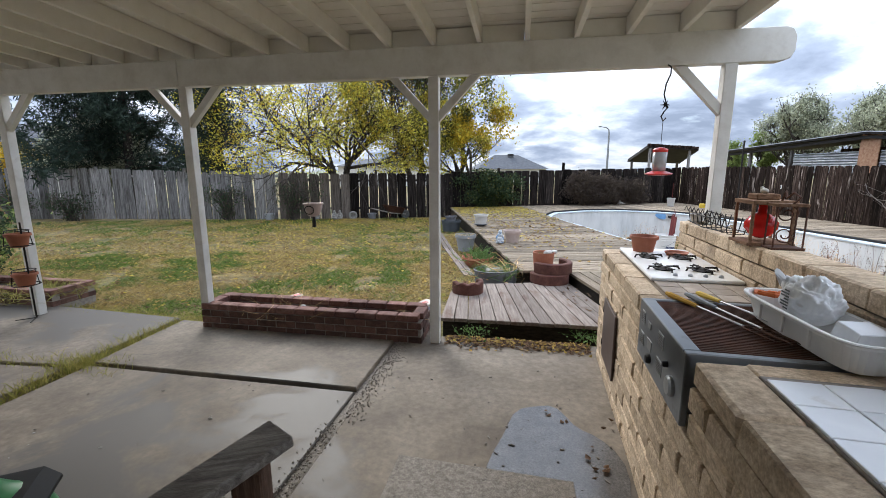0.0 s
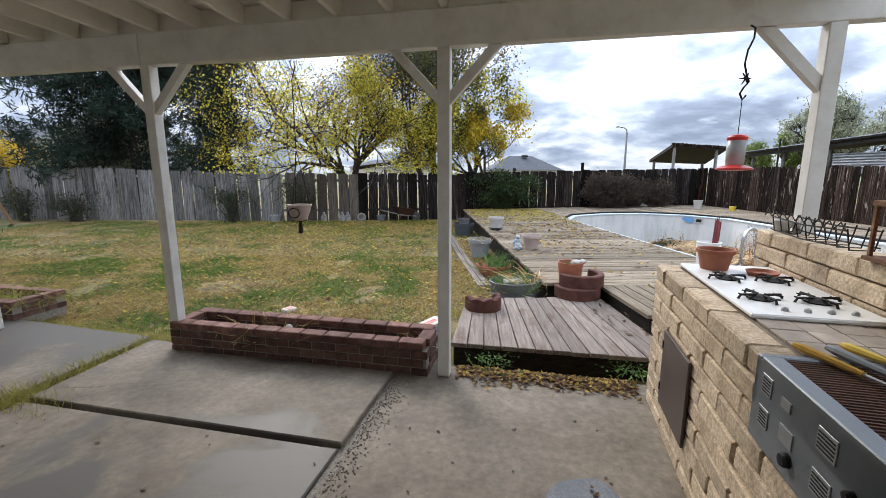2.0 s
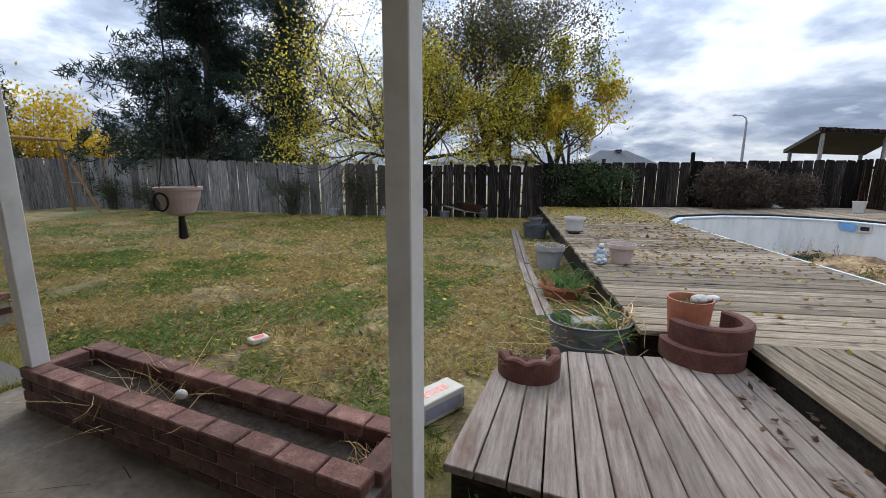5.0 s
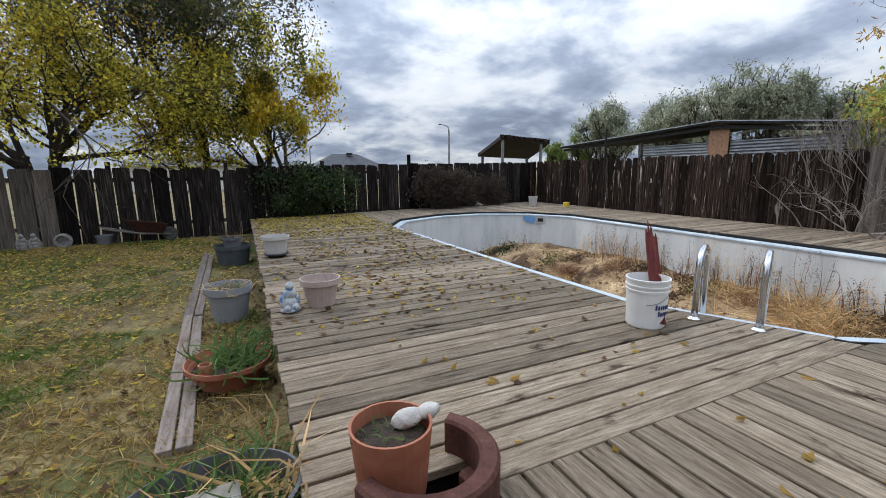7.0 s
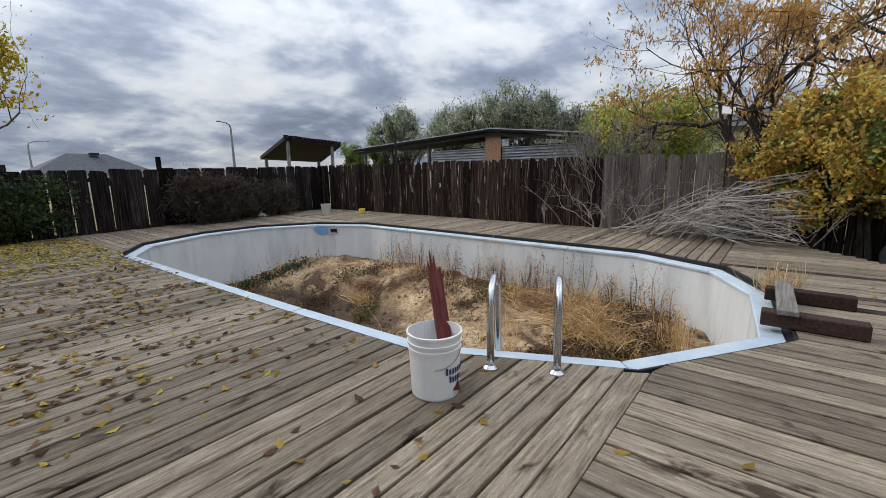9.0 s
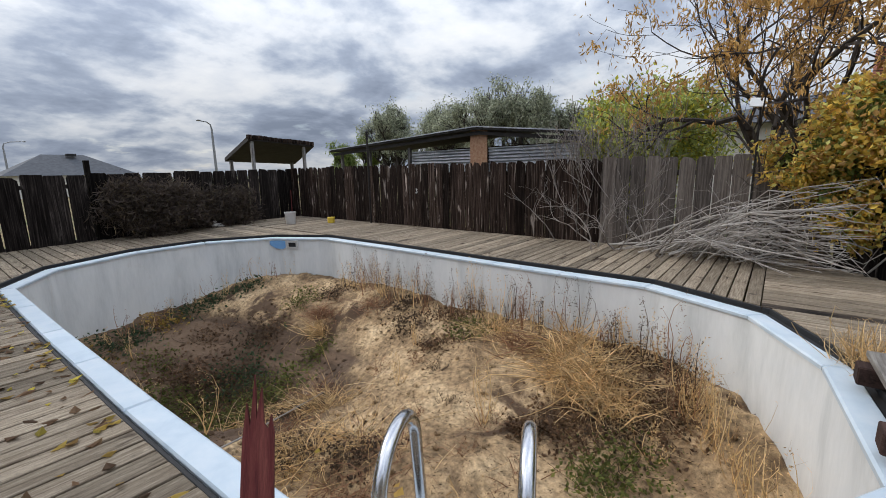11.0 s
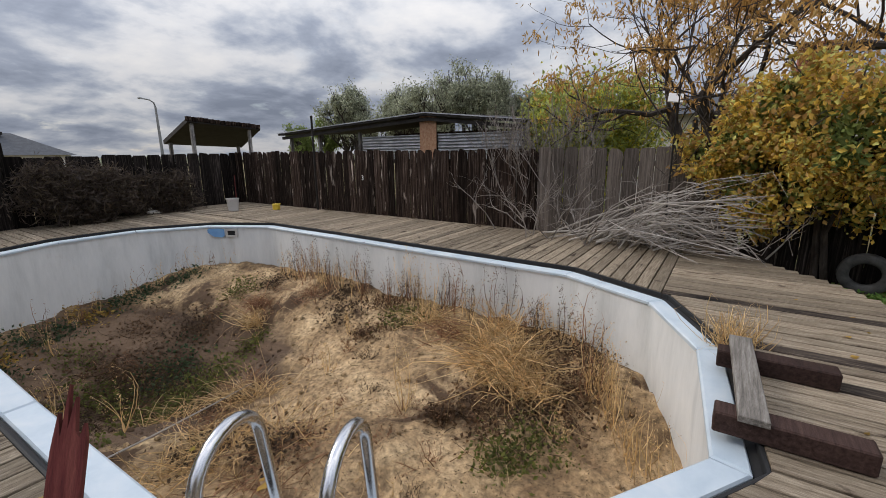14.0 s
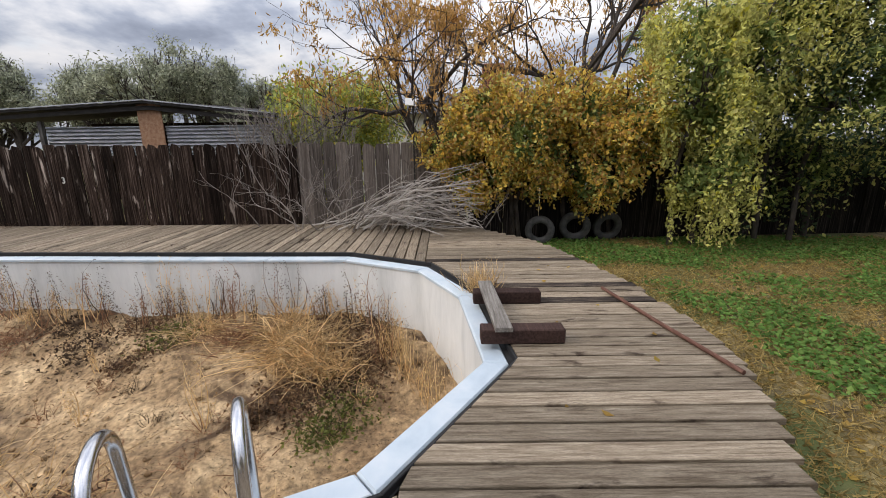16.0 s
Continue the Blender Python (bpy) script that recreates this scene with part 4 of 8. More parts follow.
def make_counter():
    ctr = thing("outdoor_kitchen_counter", "tan slump block barbecue counter with a raised back wall", "counter", COUNTER)
    near = -4.9
    # core behind the block facing
    bm = bmesh.new()
    box(bm, 0.03, 0.63, -1.50, -0.02, -0.10, TOP - 0.10)
    box(bm, 0.03, 0.63, near, -2.25, -0.10, TOP - 0.10)
    box(bm, 0.03, 0.63, -2.25, -1.50, -0.10, 0.70)
    box(bm, 0.65, 0.82, near, 0.18, -0.10, 1.20)
    part("mortar_core", bm, MORTAR, ctr)
    facing = [block_mesh(0.10, 0.392, 0.090, k) for k in range(5)]
    half = block_mesh(0.10, 0.19, 0.090, 9)
    end = [block_mesh(0.31, 0.10, 0.090, 20 + k) for k in range(3)]

    def lay(mesh, x, y, z, rot=0.0, sx=1.0, sy=1.0):
        ob = new("block", mesh)
        ob.parent = ctr
        ob.location = (x + random.uniform(-0.004, 0.004), y, z)
        ob.rotation_euler = (0, 0, rot)
        ob.scale = (sx, sy, 1)

    for c in range(10):
        z = -0.02 + c * 0.1009
        y = -0.40 if c % 2 == 0 else -0.205
        if c % 2:
            lay(half, -0.015, -0.196, z, sx=1.28 if c == 9 else 1.0)
            y = -0.60
        while y > near:
            y0, y1 = y, y + 0.392
            if c >= 7 and y1 > -2.24 and y0 < -1.50:
                if y0 < -2.24:
                    lay(half, -0.015, y0, z, sx=1.68 if c == 9 else 1.0, sy=max(0.05, (-2.24 - y0) / 0.19))
                elif y1 > -1.50:
                    lay(half, -0.015, -1.50, z, sx=1.28 if c == 9 else 1.0, sy=(y1 + 1.50) / 0.19)
            else:
                lay(random.choice(facing), -0.015, y0, z, sx=(1.0 if c < 9 else 1.28 if y0 > -1.9 else 1.68))
            y -= 0.40
        # the far end of the counter
        for k in range(2):
            lay(random.choice(end), 0.09 + k * 0.30 - (0.1 if c % 2 else 0), -0.085, z, sx=0.93)
    # raised wall: facing above the counter, its far end, and cap blocks
    for c in range(3):
        z = TOP - 0.055 + c * 0.098
        y = 0.20 - 0.40 if c % 2 else 0.20 - 0.20
        if c % 2 == 0:
            lay(half, 0.63, 0.005, z)
            y = 0.005 - 0.40
        while y > near:
            lay(random.choice(facing), 0.63, y, z, sx=2.05 if c == 2 else 1.0)
            y -= 0.40
    for c in range(13):
        lay(half, 0.64, 0.10, -0.05 + c * 0.098, sx=1.95, sy=0.55)
    lay(end[0], 0.155, -2.33, TOP - 0.094, sx=1.52, sy=0.9)
    # steel door of the store below
    door = part("cabinet_door", cube(-0.034, -0.018, -0.88, -0.40, 0.19, 0.66, 0.003), BROWNMETAL, ctr, "brown painted steel door")
    part("hinge", cube(-0.038, -0.026, -0.415, -0.395, 0.27, 0.32, 0.002), IRON, door)
    part("hinge", cube(-0.038, -0.026, -0.415, -0.395, 0.54, 0.59, 0.002), IRON, door)
    # worktop between cooktop and grill
    w = part("worktop", cube(0.10, 0.63, -1.50, -0.03, TOP - 0.10, TOP - 0.012, 0.002), MORTAR, ctr)
    for i in range(4):
        for j in range(3):
            x0, y0 = 0.13 + i * 0.125, -1.47 + j * 0.125
            part("worktop_tile", cube(x0, x0 + 0.119, y0, y0 + 0.119, TOP - 0.012, TOP - 0.002 + random.uniform(-0.002, 0.002), 0.002), OLDTILE, ctr)
    # white tiles of the near part, on their bed
    part("tile_bed", cube(0.152, 0.63, near, -2.335, TOP - 0.10, TOP - 0.003, 0.002), GREYMORTAR, ctr)
    for j in range(16):
        for i in range(3):
            x0, y0 = 0.158 + i * 0.155, -2.52 - j * 0.155
            part("tile", cube(x0, x0 + 0.150, y0, y0 + 0.150, TOP - 0.04, TOP + 0.004, 0.002), TILE, ctr)
    return ctr


make_counter()


def at_counter(x, y, z, turn=0.0):
    return COUNTER @ pose(x, y, z, 0, 0, turn)


def make_cooktop():
    c = thing("gas_cooktop", "white enamel four-burner gas cooktop with black grates", "cooktop", at_counter(0, 0, TOP - 0.004))
    part("top_plate", cube(0.115, 0.625, -1.10, -0.035, 0, 0.022, 0.006), ENAMEL, c)
    for bx, by in ((0.25, -0.44), (0.48, -0.44), (0.25, -0.84), (0.48, -0.84)):
        bm = lathe([(0.055, 0.022), (0.06, 0.028), (0.045, 0.033), (0.03, 0.04), (0.0, 0.042)], 16, m=pose(bx, by, 0), cap=False)
        part("burner", bm, IRON, c)
        bm = bmesh.new()
        for k in range(4):
            a = k * math.pi / 2 + 0.25
            ca, sa = math.cos(a), math.sin(a)
            tube([(bx + 0.02 * ca, by + 0.02 * sa, 0.042), (bx + 0.095 * ca, by + 0.095 * sa, 0.042), (bx + 0.105 * ca, by + 0.105 * sa, 0.022)], 0.0065, 5, bm)
            for g in (-1, 1):
                tube([(bx + 0.06 * ca, by + 0.06 * sa, 0.040), (bx + 0.085 * ca - g * 0.03 * sa, by + 0.085 * sa + g * 0.03 * ca, 0.040)], 0.0045, 4, bm)
        part("grate", bm, IRON, c)
    for k in range(4):
        bm = lathe([(0.014, 0.022), (0.014, 0.03), (0.011, 0.036), (0.004, 0.04)], 12, m=pose(0.27 + 0.085 * k, -1.02, 0))
        part("knob", bm, LIGHTMETAL, c)


make_cooktop()


def make_grill():
    g = thing("built_in_grill", "dark grey built-in barbecue with a ribbed grate", "grill", COUNTER)
    part("front_panel", cube(-0.03, -0.005, -2.22, -1.52, 0.70, TOP, 0.004), GRILLMETAL, g)
    bm = bmesh.new()
    box(bm, -0.03, 0.62, -2.22, -2.19, 0.82, TOP + 0.008, 0.004)
    box(bm, -0.03, 0.62, -1.55, -1.52, 0.82, TOP + 0.008, 0.004)
    box(bm, -0.03, 0.03, -2.19, -1.55, 0.86, TOP + 0.010, 0.004)
    box(bm, 0.60, 0.625, -2.19, -1.55, 0.82, TOP + 0.008, 0.004)
    part("frame", bm, GRILLMETAL, g)
    part("fire_box", cube(0.02, 0.60, -2.19, -1.55, 0.72, 0.90), BLACK, g)
    grate = part("grate", cube(0.035, 0.595, -1.885, -1.865, TOP - 0.022, TOP - 0.012), RUST, g, "rusty ribbed grate")
    for k in range(38):
        y = -2.18 + k * 0.0168
        part("grate_bar", cube(0.035, 0.595, y - 0.0032, y + 0.0032, TOP - 0.010, TOP + 0.002), RUST, grate)
    for (y0, y1, z0, z1) in ((-1.64, -1.58, 0.885, 0.95), (-1.64, -1.58, 0.775, 0.84), (-1.96, -1.88, 0.885, 0.95), (-1.96, -1.88, 0.765, 0.83)):
        v = part("vent", cube(-0.0335, -0.03, y0, y1, z0, z1, 0.001), LIGHTMETAL, g, "brushed vent plate")
        for k in range(5):
            z = z0 + 0.008 + k * (z1 - z0 - 0.012) / 5
            part("slot", cube(-0.0350, -0.0335, y0 + 0.006, y1 - 0.006, z, z + 0.004), BLACK, v)
    part("name_plate", cube(-0.0335, -0.03, -1.75, -1.70, 0.90, 0.93), LIGHTMETAL, g)
    part("name_plate", cube(-0.0335, -0.03, -1.78, -1.71, 0.80, 0.85), LIGHTMETAL, g)
    turn = Matrix.Rotation(-math.pi / 2, 4, "Y")
    for y, z, r, mtl in ((-1.77, 0.765, 0.022, BLACK), (-2.03, 0.86, 0.013, BLACK), (-2.10, 0.80, 0.042, LIGHTMETAL)):
        bm = lathe([(r, 0), (r, 0.012), (r * 0.8, 0.02), (0.001, 0.022)], 16)
        bmesh.ops.transform(bm, matrix=pose(-0.03, y, z) @ turn, verts=bm.verts[:])
        part("knob", bm, mtl, g)


make_grill()


def pot_body(r0, r1, h, wall=0.008, rim=0.0, foot=0.0):
    rr = r1 + rim
    prof = [(r0, 0), (r0 + (r1 - r0) * 0.8, h * 0.8)]
    prof += [(rr, h * 0.8 + 0.002), (rr, h)] if rim else [(r1, h)]
    prof += [(rr - wall * 1.2, h), (r1 - wall * 1.3, h * 0.78), (r0 - wall, h * 0.12), (0.002, h * 0.11)]
    return lathe(prof, 28)


def make_pot(name, label, m, r0, r1, h, material, rim=0.0, soil=0.72, group=""):
    p = thing(name, label, "pot", m, group)
    part("pot_wall", pot_body(r0, r1, h, rim=rim), material, p, smooth=False)
    if soil:
        r = r0 + (r1 - r0) * soil - 0.010
        bm = lathe([(r, h * soil - 0.01), (r * 0.6, h * soil + 0.004), (0.002, h * soil + 0.012)], 18, cap=False)
        part("soil", bm, SOIL, p, "dark dry soil")
    return p


def sprigs(parent, n, r, h, z, material, name="plant", width=0.012, seed=1, lean=0.6):
    rng = np.random.default_rng(seed)
    s = np.stack([rng.normal(size=n) * r * 0.5, rng.normal(size=n) * r * 0.5, np.full(n, z)], 1)
    e = s + np.stack([rng.normal(size=n) * h * lean, rng.normal(size=n) * h * lean, rng.uniform(0.35, 1.0, n) * h], 1)
    return strands(name, s, e, width, material, parent, sag=h * 0.3, rng=rng)


make_pot("terracotta_pot", "terracotta flower pot standing on the cooktop", at_counter(0.27, -0.17, TOP + 0.018), 0.075, 0.10, 0.125, TERRA, 0.008, 0.7)
sau = thing("terracotta_saucer", "shallow terracotta saucer lying on the cooktop", "saucer", at_counter(0.48, -0.30, TOP + 0.018))
part("dish", lathe([(0.07, 0), (0.085, 0.024), (0.078, 0.024), (0.065, 0.008), (0.002, 0.008)], 24), TERRA, sau)


def make_tool(name, label, a, b, grip, kind):
    t = thing(name, label, "barbecue tool", COUNTER)
    a, b = Vector(a), Vector(b)
    h = a.lerp(b, 0.34)
    part("grip", tube([a, a.lerp(h, 0.15), a.lerp(h, 0.6), h], [0.009, 0.015, 0.013, 0.010], 8), grip, t)
    part("shaft", tube([h, a.lerp(b, 0.75)], 0.005, 6), LIGHTMETAL, t)
    d = (b - a).normalized()
    s = d.cross(Vector((0, 0, 1)))
    bm = bmesh.new()
    p = a.lerp(b, 0.74)
    if kind == "blade":
        v = [p + s * 0.012, p - s * 0.012, b - s * 0.035, b + s * 0.035]
        lo = [bm.verts.new(q) for q in v]
        hi = [bm.verts.new(q + Vector((0, 0, 0.003))) for q in v]
        bm.faces.new(lo[::-1])
        bm.faces.new(hi)
        for i in range(4):
            bm.faces.new((lo[i - 1], lo[i], hi[i], hi[i - 1]))
    else:
        for k in (-1, 1):
            tube([p, p + s * 0.02 * k + d * 0.03, b + s * 0.018 * k], 0.004, 5, bm)
    part("blade" if kind == "blade" else "prongs", bm, RUST if kind == "fork" else LIGHTMETAL, t)


zt = TOP + 0.018
make_tool("barbecue_fork", "long fork with a yellow wooden grip lying on the grill", (0.11, -1.44, zt), (0.34, -2.06, zt), wood("yellow_grip", [(0.42, 0.24, 0.04), (0.55, 0.33, 0.07)], 1, 0.1), "fork")
make_tool("barbecue_tongs", "grey metal tongs lying across the grill", (0.20, -1.45, zt + 0.004), (0.39, -2.08, zt), GRILLMETAL, "fork")
make_tool("barbecue_spatula", "spatula with a yellow and black grip on the grill", (0.27, -1.40, zt), (0.42, -1.85, zt + 0.01), YELLOW, "blade")


def make_trough():
    t = thing("planter_trough", "long white plastic planter trough full of odds and ends", "planter", COUNTER @ pose(0.475, -1.99, TOP + 0.012, 0, 0, 3) @ Matrix.Diagonal((1.0, 0.76, 0.82, 1)))
    bm = bmesh.new()
    rings = []
    n = 28

    def ring(hx, hy, z):
        # a long rounded outline
        out = []
        for k in range(n):
            a = 2 * math.pi * k / n
            cx, sx = math.cos(a), math.sin(a)
            out.append(bm.verts.new((hx * math.copysign(abs(cx) ** 0.6, cx), hy * math.copysign(abs(sx) ** 0.35, sx), z)))
        return out

    for hx, hy, z in ((0.075, 0.40, 0), (0.10, 0.435, 0.11), (0.115, 0.45, 0.115), (0.115, 0.45, 0.135), (0.105, 0.44, 0.135), (0.095, 0.43, 0.11), (0.07, 0.39, 0.012)):
        rings.append(ring(hx, hy, z))
    for a, b in zip(rings, rings[1:]):
        for i in range(n):
            bm.faces.new((a[i], a[(i + 1) % n], b[(i + 1) % n], b[i]))
    bm.faces.new(rings[0][::-1])
    bm.faces.new(rings[-1])
    part("trough_wall", bm, WHITEPLASTIC, t)
    lip = [(0.118 * math.copysign(abs(math.cos(a)) ** 0.6, math.cos(a)), 0.453 * math.copysign(abs(math.sin(a)) ** 0.35, math.sin(a)), 0.132) for a in np.linspace(0, 2 * math.pi, 41)]
    part("rolled_rim", tube(lip, 0.006, 6), WHITEPLASTIC, t)
    for y in (-0.2, 0.0, 0.2):
        part("rib", cube(-0.108, -0.098, y - 0.008, y + 0.008, 0.03, 0.112, 0.002), WHITEPLASTIC, t)
    bag = thing("plastic_bag", "crumpled white plastic bag in the trough", "bag", COUNTER @ pose(0.51, -1.90, TOP + 0.035))
    bm = bmesh.new()
    bmesh.ops.create_icosphere(bm, subdivisions=5, radius=1.0)
    for v in bm.verts:
        c = v.co.copy()
        d = 0.16 * noise.noise(c * 1.8) - 0.15 * abs(noise.noise(c * 2.9 + Vector((3, 1, 2)))) - 0.09 * abs(noise.noise(c * 6.5)) - 0.05 * abs(noise.noise(c * 13)) + 0.14
        v.co = Vector((c.x * 0.085, c.y * 0.115, 0.10 + c.z * 0.09)) * (1 + d)
        if c.y > 0.4 and c.z > 0.3:
            v.co.z += 0.05 * (c.y - 0.4)
    part("bag_skin", bm, BAGPLASTIC, bag, smooth=True)
    bm = bmesh.new()
    for k in range(5):
        tube([(-0.03, 0.07 + 0.008 * k, 0.14), (-0.05 - 0.008 * k, 0.10, 0.165 + 0.009 * k), (-0.04, 0.125 + 0.005 * k, 0.13)], [0.010, 0.014, 0.004], 6, bm)
    part("bag_handles", bm, BAGPLASTIC, bag)
    bm = bmesh.new()
    for k in range(7):
        z = 0.075 + 0.012 * k
        box(bm, -0.0985, -0.0975, -0.035, -0.035 + (0.055 if k % 3 else 0.032), z, z + 0.006)
    part("printed_lines", bm, DARKPLASTIC, bag, "faint dark printed lines")
    b = thing("small_box", "small pale blue-grey box in the trough", "box", COUNTER @ pose(0.50, -2.19, TOP + 0.085, 12, 4, 15))
    part("carton", cube(-0.06, 0.06, -0.045, 0.045, 0, 0.055, 0.003), BAGPLASTIC, b)
    gl = thing("orange_shears", "orange-handled garden shears in the trough", "shears", COUNTER @ pose(0.47, -1.72, TOP + 0.10))
    bm = tube([(-0.05, 0.05, 0.01), (-0.06, 0.0, 0.02), (-0.02, -0.04, 0.02), (0.02, -0.02, 0.018), (-0.01, 0.03, 0.012)], 0.012, 8)
    part("handle", bm, ORANGE, gl)
    part("handle", tube([(0.03, 0.03, 0.01), (0.05, -0.03, 0.02), (0.02, -0.09, 0.02)], 0.012, 8), ORANGE, gl)
    part("blade", cube(-0.02, 0.02, -0.20, -0.07, 0.01, 0.016), IRON, gl)


make_trough()


def make_wall_ornaments():
    z = TOP - 0.055 + 3 * 0.098 - 0.006
    w = thing("wire_planter", "low black wire planter frame on the block wall", "planter", COUNTER @ pose(0.72, -0.30, z))
    bm = bmesh.new()
    for s in (-0.07, 0.07):
        for zz in (0.02, 0.10):
            tube([(s, -0.36, zz), (s * 1.15, 0, zz - 0.012), (s, 0.36, zz)], 0.0045, 5, bm)
    for k in range(9):
        y = -0.36 + 0.09 * k
        tube([(-0.07, y, 0.11), (-0.05, y, 0.006), (0.05, y, 0.006), (0.07, y, 0.11)], 0.004, 5, bm)
        tube([(-0.075, y, 0.10), (-0.075, y + 0.045, 0.135), (-0.075, y + 0.09, 0.10)], 0.0035, 5, bm)
    part("frame", bm, IRON, w)
    p = make_pot("small_white_pot", "small cream ceramic bowl at the wall's end", COUNTER @ pose(0.73, 0.10, z), 0.035, 0.062, 0.07, LIGHTPOT, 0.0, 0.0)
    f = thing("red_glass_feeder", "red glass hummingbird feeder in a wooden stand", "bird feeder", COUNTER @ pose(0.72, -0.99, z))
    part("base_board", cube(-0.12, 0.12, -0.12, 0.13, 0, 0.018, 0.003), ORNWOOD, f)
    part("roof_board", cube(-0.11, 0.11, -0.12, 0.13, 0.235, 0.258, 0.003), ORNWOOD, f)
    part("roof_block", cube(-0.06, 0.06, -0.03, 0.09, 0.258, 0.292, 0.006), ORNWOOD, f, "dark brown wooden block")
    for x in (-0.10, 0.10):
        for y in (-0.10, 0.11):
            part("stand_post", cube(x - 0.007, x + 0.007, y - 0.007, y + 0.007, 0.018, 0.235), ORNWOOD, f)
    bm = lathe([(0.02, 0.03), (0.055, 0.05), (0.085, 0.09), (0.085, 0.125), (0.06, 0.16), (0.025, 0.18), (0.02, 0.235)], 24, m=pose(0, 0.02, 0))
    part("glass_globe", bm, REDGLASS, f, "mottled red glass globe", True)
    s = thing("iron_scroll_stand", "rusty iron scroll stand beside the feeder", "ornament", COUNTER @ pose(0.75, -1.165, z) @ Matrix.Diagonal((1, 0.75, 0.95, 1)))
    bm = bmesh.new()
    for k, (cx, cz, r0, turns) in enumerate(((0.0, 0.20, 0.055, 1.5), (0.0, 0.08, 0.05, -1.5))):
        pts = []
        for i in range(26):
            a = i / 25 * turns * 2 * math.pi
            r = r0 * (1 - 0.7 * i / 25)
            pts.append((cx + r * math.cos(a), 0, cz + r * math.sin(a)))
        tube(pts, 0.004, 5, bm)
    for y in (-0.06, 0.06):
        tube([(-0.07, y, 0.0), (-0.07, y, 0.25)], 0.005, 5, bm)
        tube([(0.07, y, 0.0), (0.07, y, 0.25)], 0.005, 5, bm)
    tube([(0, -0.06, 0.26), (0.02, -0.09, 0.30), (0.0, -0.05, 0.325), (-0.01, 0.0, 0.29), (0.0, 0.05, 0.33), (0.0, 0.09, 0.27)], 0.006, 6, bm)
    part("scroll_work", bm, RUST, s)
    part("shelf", cube(-0.075, 0.075, -0.07, 0.07, 0.245, 0.262, 0.002), ORNWOOD, s)
    part("foot", cube(-0.08, 0.08, -0.075, 0.075, 0.0, 0.012, 0.002), RUST, s)
    b = thing("stone_bird", "small pale stone bird on the feeder's roof", "figurine", COUNTER @ pose(0.72, -0.96, z + 0.292))
    bm = bmesh.new()
    bmesh.ops.create_uvsphere(bm, u_segments=12, v_segments=8, radius=0.02, matrix=pose(0, 0, 0.015) @ Matrix.Diagonal((1, 1.6, 0.8, 1)))
    bmesh.ops.create_uvsphere(bm, u_segments=10, v_segments=6, radius=0.012, matrix=pose(0, 0.028, 0.028))
    part("bird", bm, STONE, b, smooth=True)


def glass(name, colour, rough=0.05, trans=1.0):
    m = surface(name, [tuple(c * 0.8 for c in colour), colour], size=14.0, rough=(rough, rough + 0.06), bump=0.05)
    b = m.node_tree.nodes["Principled BSDF"]
    b.inputs["Transmission Weight"].default_value = trans
    b.inputs["IOR"].default_value = 1.45
    return m


REDGLASS = glass("mottled_red_glass", (0.75, 0.03, 0.025), 0.06, 0.35)
CLEARPLASTIC = glass("clear_plastic", (0.9, 0.92, 0.94), 0.08, 0.55)
make_wall_ornaments()


def make_feeder(m, hook):
    f = thing("hummingbird_feeder", "red and clear hummingbird feeder hanging on an iron hook", "bird feeder", m)
    bm = bmesh.new()
    if hook:
        tube([(0.0, 0, 0.70), (0.03, 0, 0.685), (0.03, 0, 0.63), (0.0, 0, 0.56), (-0.01, 0, 0.48), (0.01, 0, 0.42), (0.03, 0, 0.38), (0.0, 0, 0.345), (-0.02, 0, 0.31), (0.0, 0, 0.275), (0.02, 0, 0.30)], 0.006, 6, bm)
        for k in range(6):
            a = k * 1.05
            tube([(0.01, 0, 0.40), (0.01 + 0.04 * math.cos(a), 0.01, 0.40 + 0.04 * math.sin(a))], [0.008, 0.002], 5, bm)
        part("hook", bm, IRON, f, "wrought iron hook with leaf scrolls")
    part("wire", tube([(0.0, 0, 0.28 if hook else 0.40), (0, 0, 0.07)], 0.0025, 5), IRON, f)
    part("lid", lathe([(0.055, 0.03), (0.058, 0.05), (0.045, 0.062), (0.01, 0.07)], 24), REDPLASTIC, f, "red plastic lid")
    part("reservoir", lathe([(0.05, -0.12), (0.052, -0.05), (0.055, 0.03), (0.05, 0.03), (0.046, -0.118)], 24), CLEARPLASTIC, f, "clear plastic bottle", True)
    part("dish", lathe([(0.04, -0.155), (0.095, -0.15), (0.105, -0.14), (0.07, -0.125), (0.05, -0.12)], 28), REDPLASTIC, f, "red plastic feeding dish")


make_feeder(pose(2.03, 3.36, 1.76), True)
make_feeder(PATIO @ pose(-5.79, -0.12, 2.07), False)


